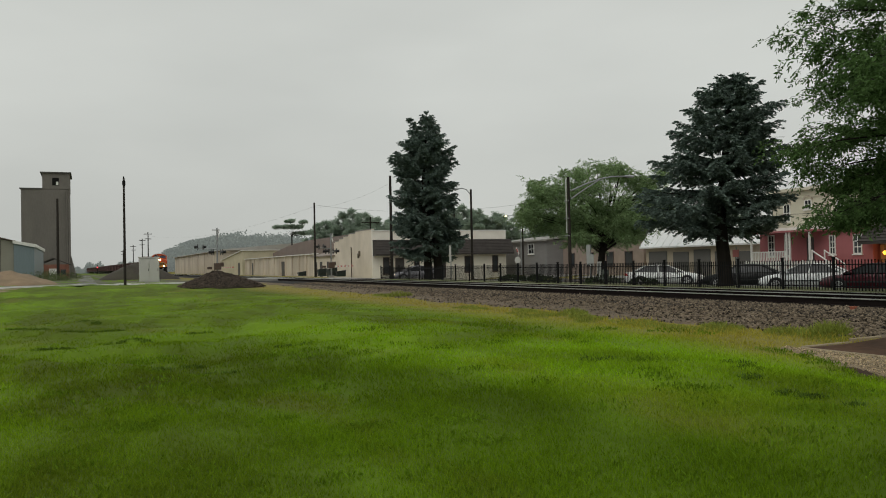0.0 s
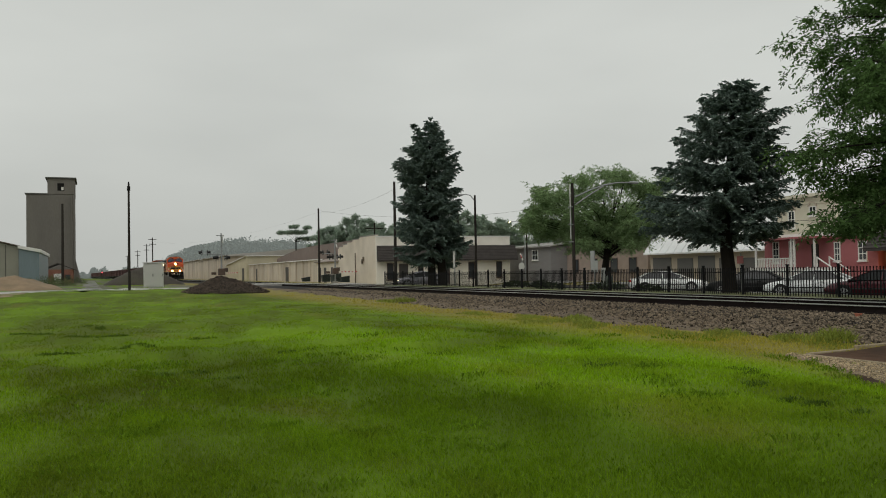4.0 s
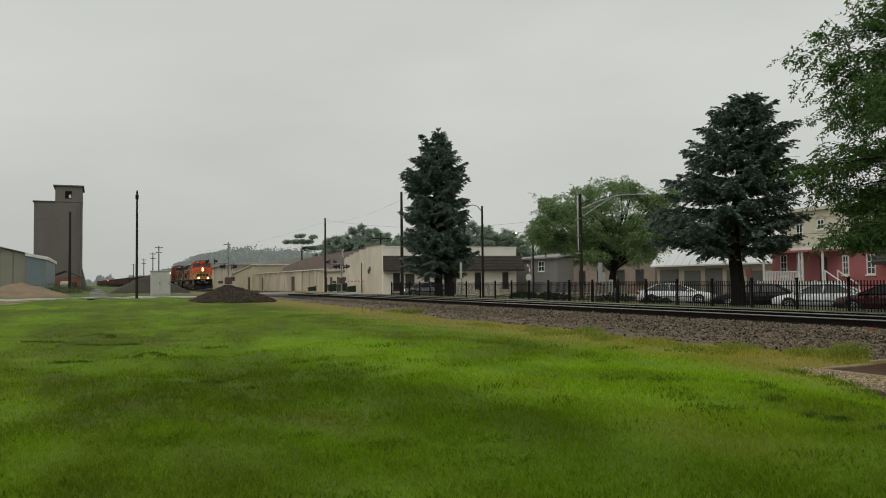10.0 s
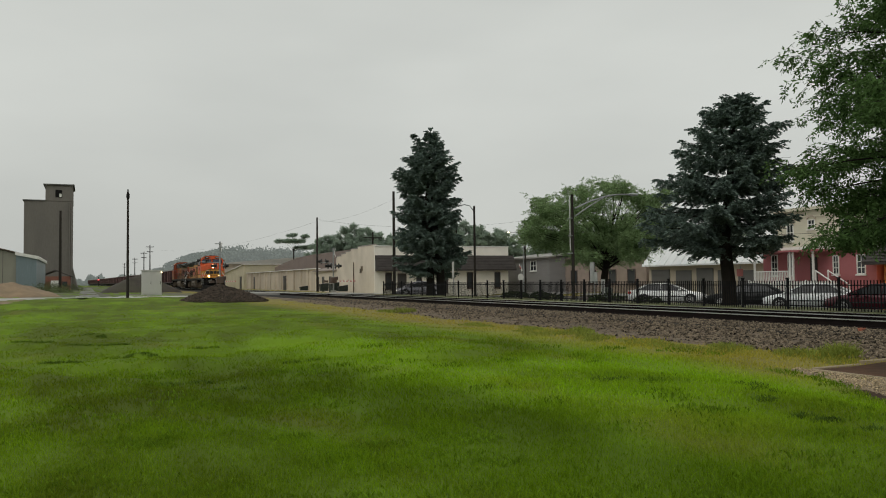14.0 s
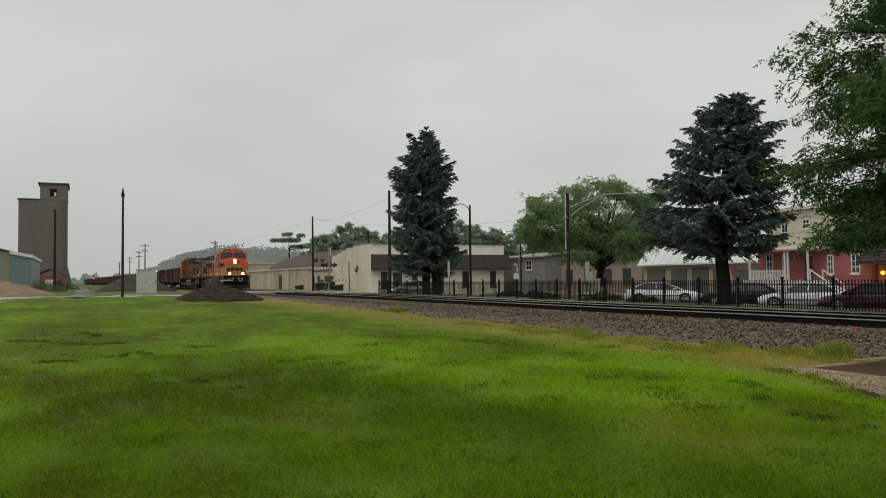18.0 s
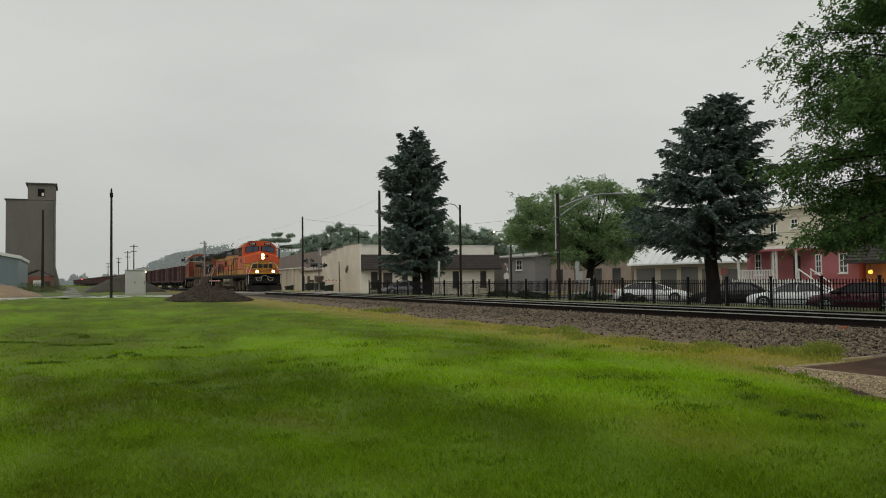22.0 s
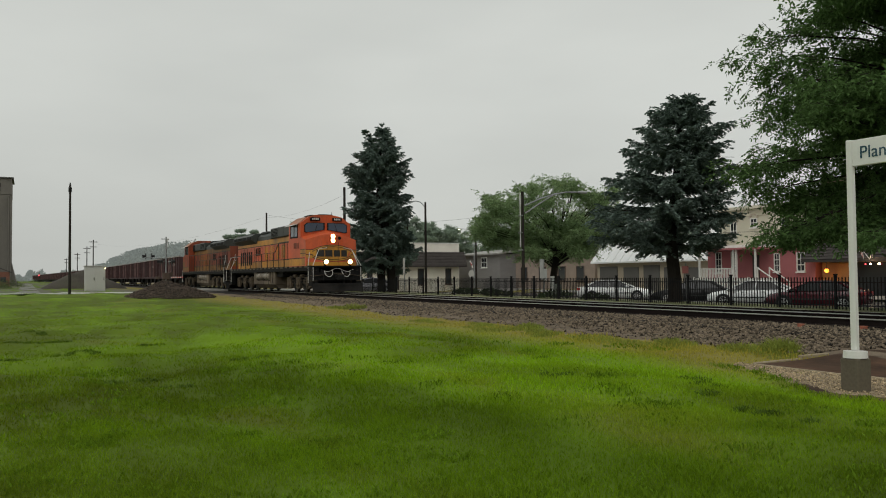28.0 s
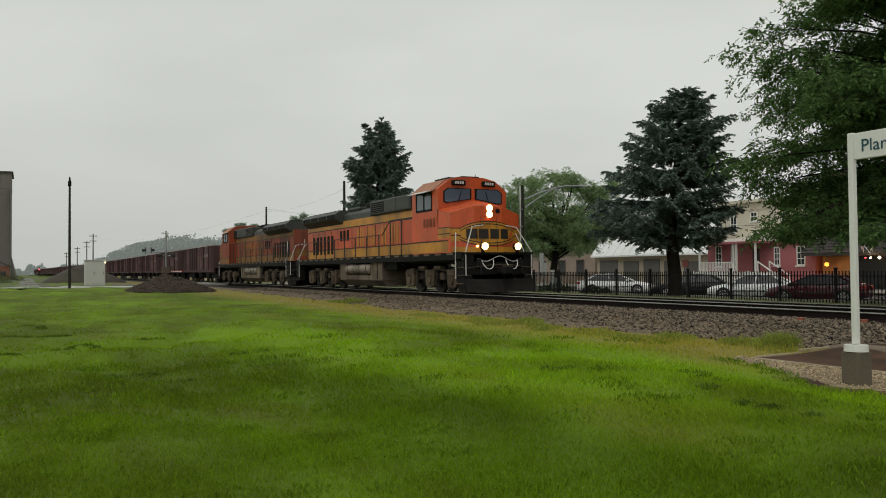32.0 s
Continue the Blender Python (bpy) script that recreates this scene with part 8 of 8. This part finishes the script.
mud = mat("wet_brown_mud", (0.085, 0.047, 0.029), 0.7, spec=0.1, vary=0.5, scale=1.6, fine=9, bump=0.8, dirt=(0.035, 0.024, 0.018), dirt_amount=0.85)
sheet("mud_patch", steps((-8.7, 6, 40)), steps((9.74, 12.4, 18)), mud, 0.02, "wet brown mud inside the concrete edging", "mud")
sheet("dirt_margin", steps((-7.6, 6, 60)), steps((7.7, 8.9, 16)), mud, lambda x, y: 0.012 - 0.06 * (1 - smoothstep(y, float(gravel_front(x)) - 0.08, float(gravel_front(x)) + 0.12)) - 0.06 * smoothstep(-x, 6.9, 7.6), "wet brown dirt margin in front of the gravel", "dirt")
sheet("gravel_strip", steps((-8.9, 6, 70)), steps((8.0, 9.66, 30)), gravel_tan, lambda x, y: 0.022 - 0.07 * (1 - smoothstep(y, float(gravel_front(x)) + 0.1, float(gravel_front(x)) + 0.35)), "strip of tan pea gravel beside the edging", "gravel")
kerb_tan = mat("dirty_tan_kerb", (0.3, 0.24, 0.155), 0.85, vary=0.25, scale=2, dirt=(0.12, 0.11, 0.05))
for k in range(8):
    x0 = -8.7 + k * 1.8
    kb = part("edging_kerb", box(B(), x0, x0 + 1.79, 9.66, 9.735, -0.1, 0.04, 0.01), kerb_tan)
    kb.matrix_basis = pose(0, 0, gz(x0 + 0.9, 9.7))
    tagged(kb, "worn pale concrete edging kerb beside the gravel", "kerb", "edging kerbs")
for k in range(2):
    y0 = 9.75 + k * 1.1
    kb = part("edging_kerb", box(B(), -0.035, 0.035, 0.0, 1.09, -0.1, 0.04, 0.01), kerb_tan)
    kb.matrix_basis = pose(-8.73 - k * 0.08, y0, gz(-8.7, y0 + 0.5), 0, 0, 4.2)
    tagged(kb, "worn pale concrete edging kerb beside the mud", "kerb", "edging kerbs")
def gravel_xy(n):
    x, y = -8.9 + 6.5 * rng.random(n), rng.uniform(8.1, 9.64, n)
    keep = y > gravel_front(x) + 0.22 + np.abs(rng.normal(0, 0.12, n))
    return x[keep], y[keep]


pv, pt = stones(10000, gravel_xy, (0.006, 0.015),
                lambda x, y: np.array([gz(float(a), float(b)) for a, b in zip(x, y)]) + 0.03)
raw_mesh("pea_gravel", pv, pt, mat("pea_gravel_stone", (0.4, 0.315, 0.2), 0.8, vary=0.2, island=0.6, spec=0.15), "fine tan pea gravel beside the kerb", "gravel")
stub_orange, stub_cap = mat("orange_plastic", (0.3, 0.09, 0.05), 0.5), mat("pale_orange", (0.42, 0.14, 0.08), 0.5)
for mx_, my_ in ((-11.42, 14.13), (-10.25, 14.47)):
    mk = thing("marker_stub", pose(mx_, my_, gz(mx_, my_) + 0.02), "small orange plastic marker stub at the ballast", "marker", "orange markers beside the track")
    part("body", box(B(), -0.055, 0.055, -0.045, 0.045, -0.04, 0.06, 0.012), stub_orange, mk)
    part("cap", box(B(), -0.06, 0.06, -0.05, 0.05, 0.06, 0.075), stub_cap, mk)

# ---- sleepers ----
tie_me = bpy.data.meshes.new("sleeper")
bm = B()
box(bm, -0.115, 0.115, -1.3, 1.3, -0.17, 0.0, 0.012)
bm.to_mesh(tie_me)
bm.free()
tie_me.materials.append(tie_wood)
for yy in (TRACK_Y, FAR_TRACK_Y):
    tk = thing("track_bed", pose(0, yy, (RAIL_TOP if yy == TRACK_Y else FAR_RAIL_TOP) - 0.172), "row of dark creosoted wooden sleepers under the rails", "railway track", kind="structure")
    for k in range(130):
        tie = new("sleeper", tie_me)
        tie.parent, tie.location = tk, (3 - k * 0.52, random.uniform(-0.04, 0.04), random.uniform(-0.01, 0.005))

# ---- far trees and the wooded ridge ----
# leaf colour paled so that it carries the haze over these trees
far_leaf_haze = mat("far_leaf_haze", (0.33, 0.405, 0.32), 0.8, vary=0.08, scale=0.3, bump=0, island=0.06, spec=0.0, thin=0.55)
g5 = np.random.default_rng(31)


def round_blobs(n, rx, z0, z1, br):
    out = []
    for _ in range(n):
        a, u = g5.uniform(0, 6.28), math.sqrt(g5.random())
        z = g5.uniform(z0, z1)
        k = math.sqrt(max(0.1, 1 - ((z - (z0 + z1) / 2) / ((z1 - z0) * 0.62)) ** 2))
        out.append((rx * u * k * math.cos(a), rx * u * k * math.sin(a), z, br * g5.uniform(0.8, 1.2)))
    return out


proto_a = broadleaf(pose(-163, 51.5, 0), "full green tree rising behind the sheds", far_leaf_haze, 3.0, 0.3, round_blobs(34, 4.2, 3.2, 12.4, 1.6), 46, 8, 0.32, 0.24, 0.8, 41, 0.1, "background_tree")
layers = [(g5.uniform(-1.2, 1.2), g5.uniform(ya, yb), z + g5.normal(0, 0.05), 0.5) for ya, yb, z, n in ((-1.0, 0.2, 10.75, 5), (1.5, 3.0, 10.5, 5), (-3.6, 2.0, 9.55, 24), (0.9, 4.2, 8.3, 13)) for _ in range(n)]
proto_b = broadleaf(pose(-185, 43.8, 0), "flat-topped open tree behind the sheds", far_leaf_haze, 7.6, 0.18, layers, 105, 5, 0.2, 0.14, 0.1, 42, 0.0, "background_tree")
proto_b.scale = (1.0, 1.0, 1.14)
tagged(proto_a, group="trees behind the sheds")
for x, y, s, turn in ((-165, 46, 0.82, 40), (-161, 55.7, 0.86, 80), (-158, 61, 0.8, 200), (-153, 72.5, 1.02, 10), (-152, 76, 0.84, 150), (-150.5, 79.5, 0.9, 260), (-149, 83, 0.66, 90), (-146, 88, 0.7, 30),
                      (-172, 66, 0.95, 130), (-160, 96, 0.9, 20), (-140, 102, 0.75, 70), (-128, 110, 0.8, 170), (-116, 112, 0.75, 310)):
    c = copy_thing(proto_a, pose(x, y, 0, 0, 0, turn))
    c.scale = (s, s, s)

# grey-green emission on these leaves stands in for mist over the horizon
ridge_leaf_haze = mat("ridge_leaf_haze", (0.11, 0.13, 0.115), 0.9, vary=0.12, scale=0.05, bump=0, island=0.14, spec=0.0, emit=(0.42, 0.46, 0.44), power=0.27)
n = 80000
u = g5.random(n)
ax = -540 + 60 * u + g5.normal(0, 25, n)
ay = 36 + 150 * u + g5.normal(0, 6, n)
prof = np.interp(ay, [20, 46, 62, 80, 105, 130, 200], [3, 12.5, 20, 22, 20.5, 19, 16]) + 1.6 * np.sin(ay * 0.55) + 1.2 * np.sin(ay * 1.3 + 1)
az = np.minimum(g5.random(n) ** 0.45 * prof, prof - 2.0)
v, t = leaf_quads(np.stack([ax, ay, az], 1), g5.normal(0, 1, (n, 3)), g5.uniform(0.8, 1.6, n), g5.uniform(0.7, 1.3, n))
raw_mesh("backdrop_ridge", v, t, ridge_leaf_haze, "hazy wooded ridge on the horizon", "woods", "stuff")
n = 9000
ay = g5.uniform(-60, 60, n)
ax = -620 + g5.normal(0, 15, n)
az = g5.random(n) ** 0.6 * (5 + 2 * np.sin(ay * 0.3) + 1.5 * np.sin(ay * 0.9))
v, t = leaf_quads(np.stack([ax, ay, az], 1), g5.normal(0, 1, (n, 3)), g5.uniform(0.9, 1.8, n), g5.uniform(0.8, 1.5, n))
raw_mesh("backdrop_woods", v, t, ridge_leaf_haze, "low hazy line of trees at the horizon", "woods", "stuff")


# ---- what moves ----
def train_x(t):
    """Where the front coupler of the train stands along the track."""
    u = t - 32.0
    return -25.327 + 4.357 * u - 0.027 * u * u


def motions():
    times = list(range(0, 33))
    walk(lead, [(t, on_track(train_x(t))) for t in times])
    # the second locomotive runs backwards: its own front end trails
    walk(second, [(t, on_track(train_x(t) - 2 * LOCO_LENGTH) @ pose(0, 0, 0, 0, 0, 180)) for t in times])
    for k, car in enumerate(cars):
        walk(car, [(t, on_track(train_x(t) - 2 * LOCO_LENGTH - k * CAR_LENGTH)) for t in times])
    spins = [i * 0.16 for i in range(200)] + [32.0]
    for axle, way in [(a, 1) for a in lead_axles] + [(a, -1) for a in second_axles] + [(a, 1) for a in car_axles]:
        at = axle.matrix_basis.translation.copy()
        rows = []
        for t in spins:
            turn = math.degrees((train_x(t) - train_x(0)) / WHEEL_R) * way
            rows.append((t, Matrix.Translation(at) @ Matrix.Rotation(radians(turn), 4, "Y")))
        walk(axle, rows)


motions()
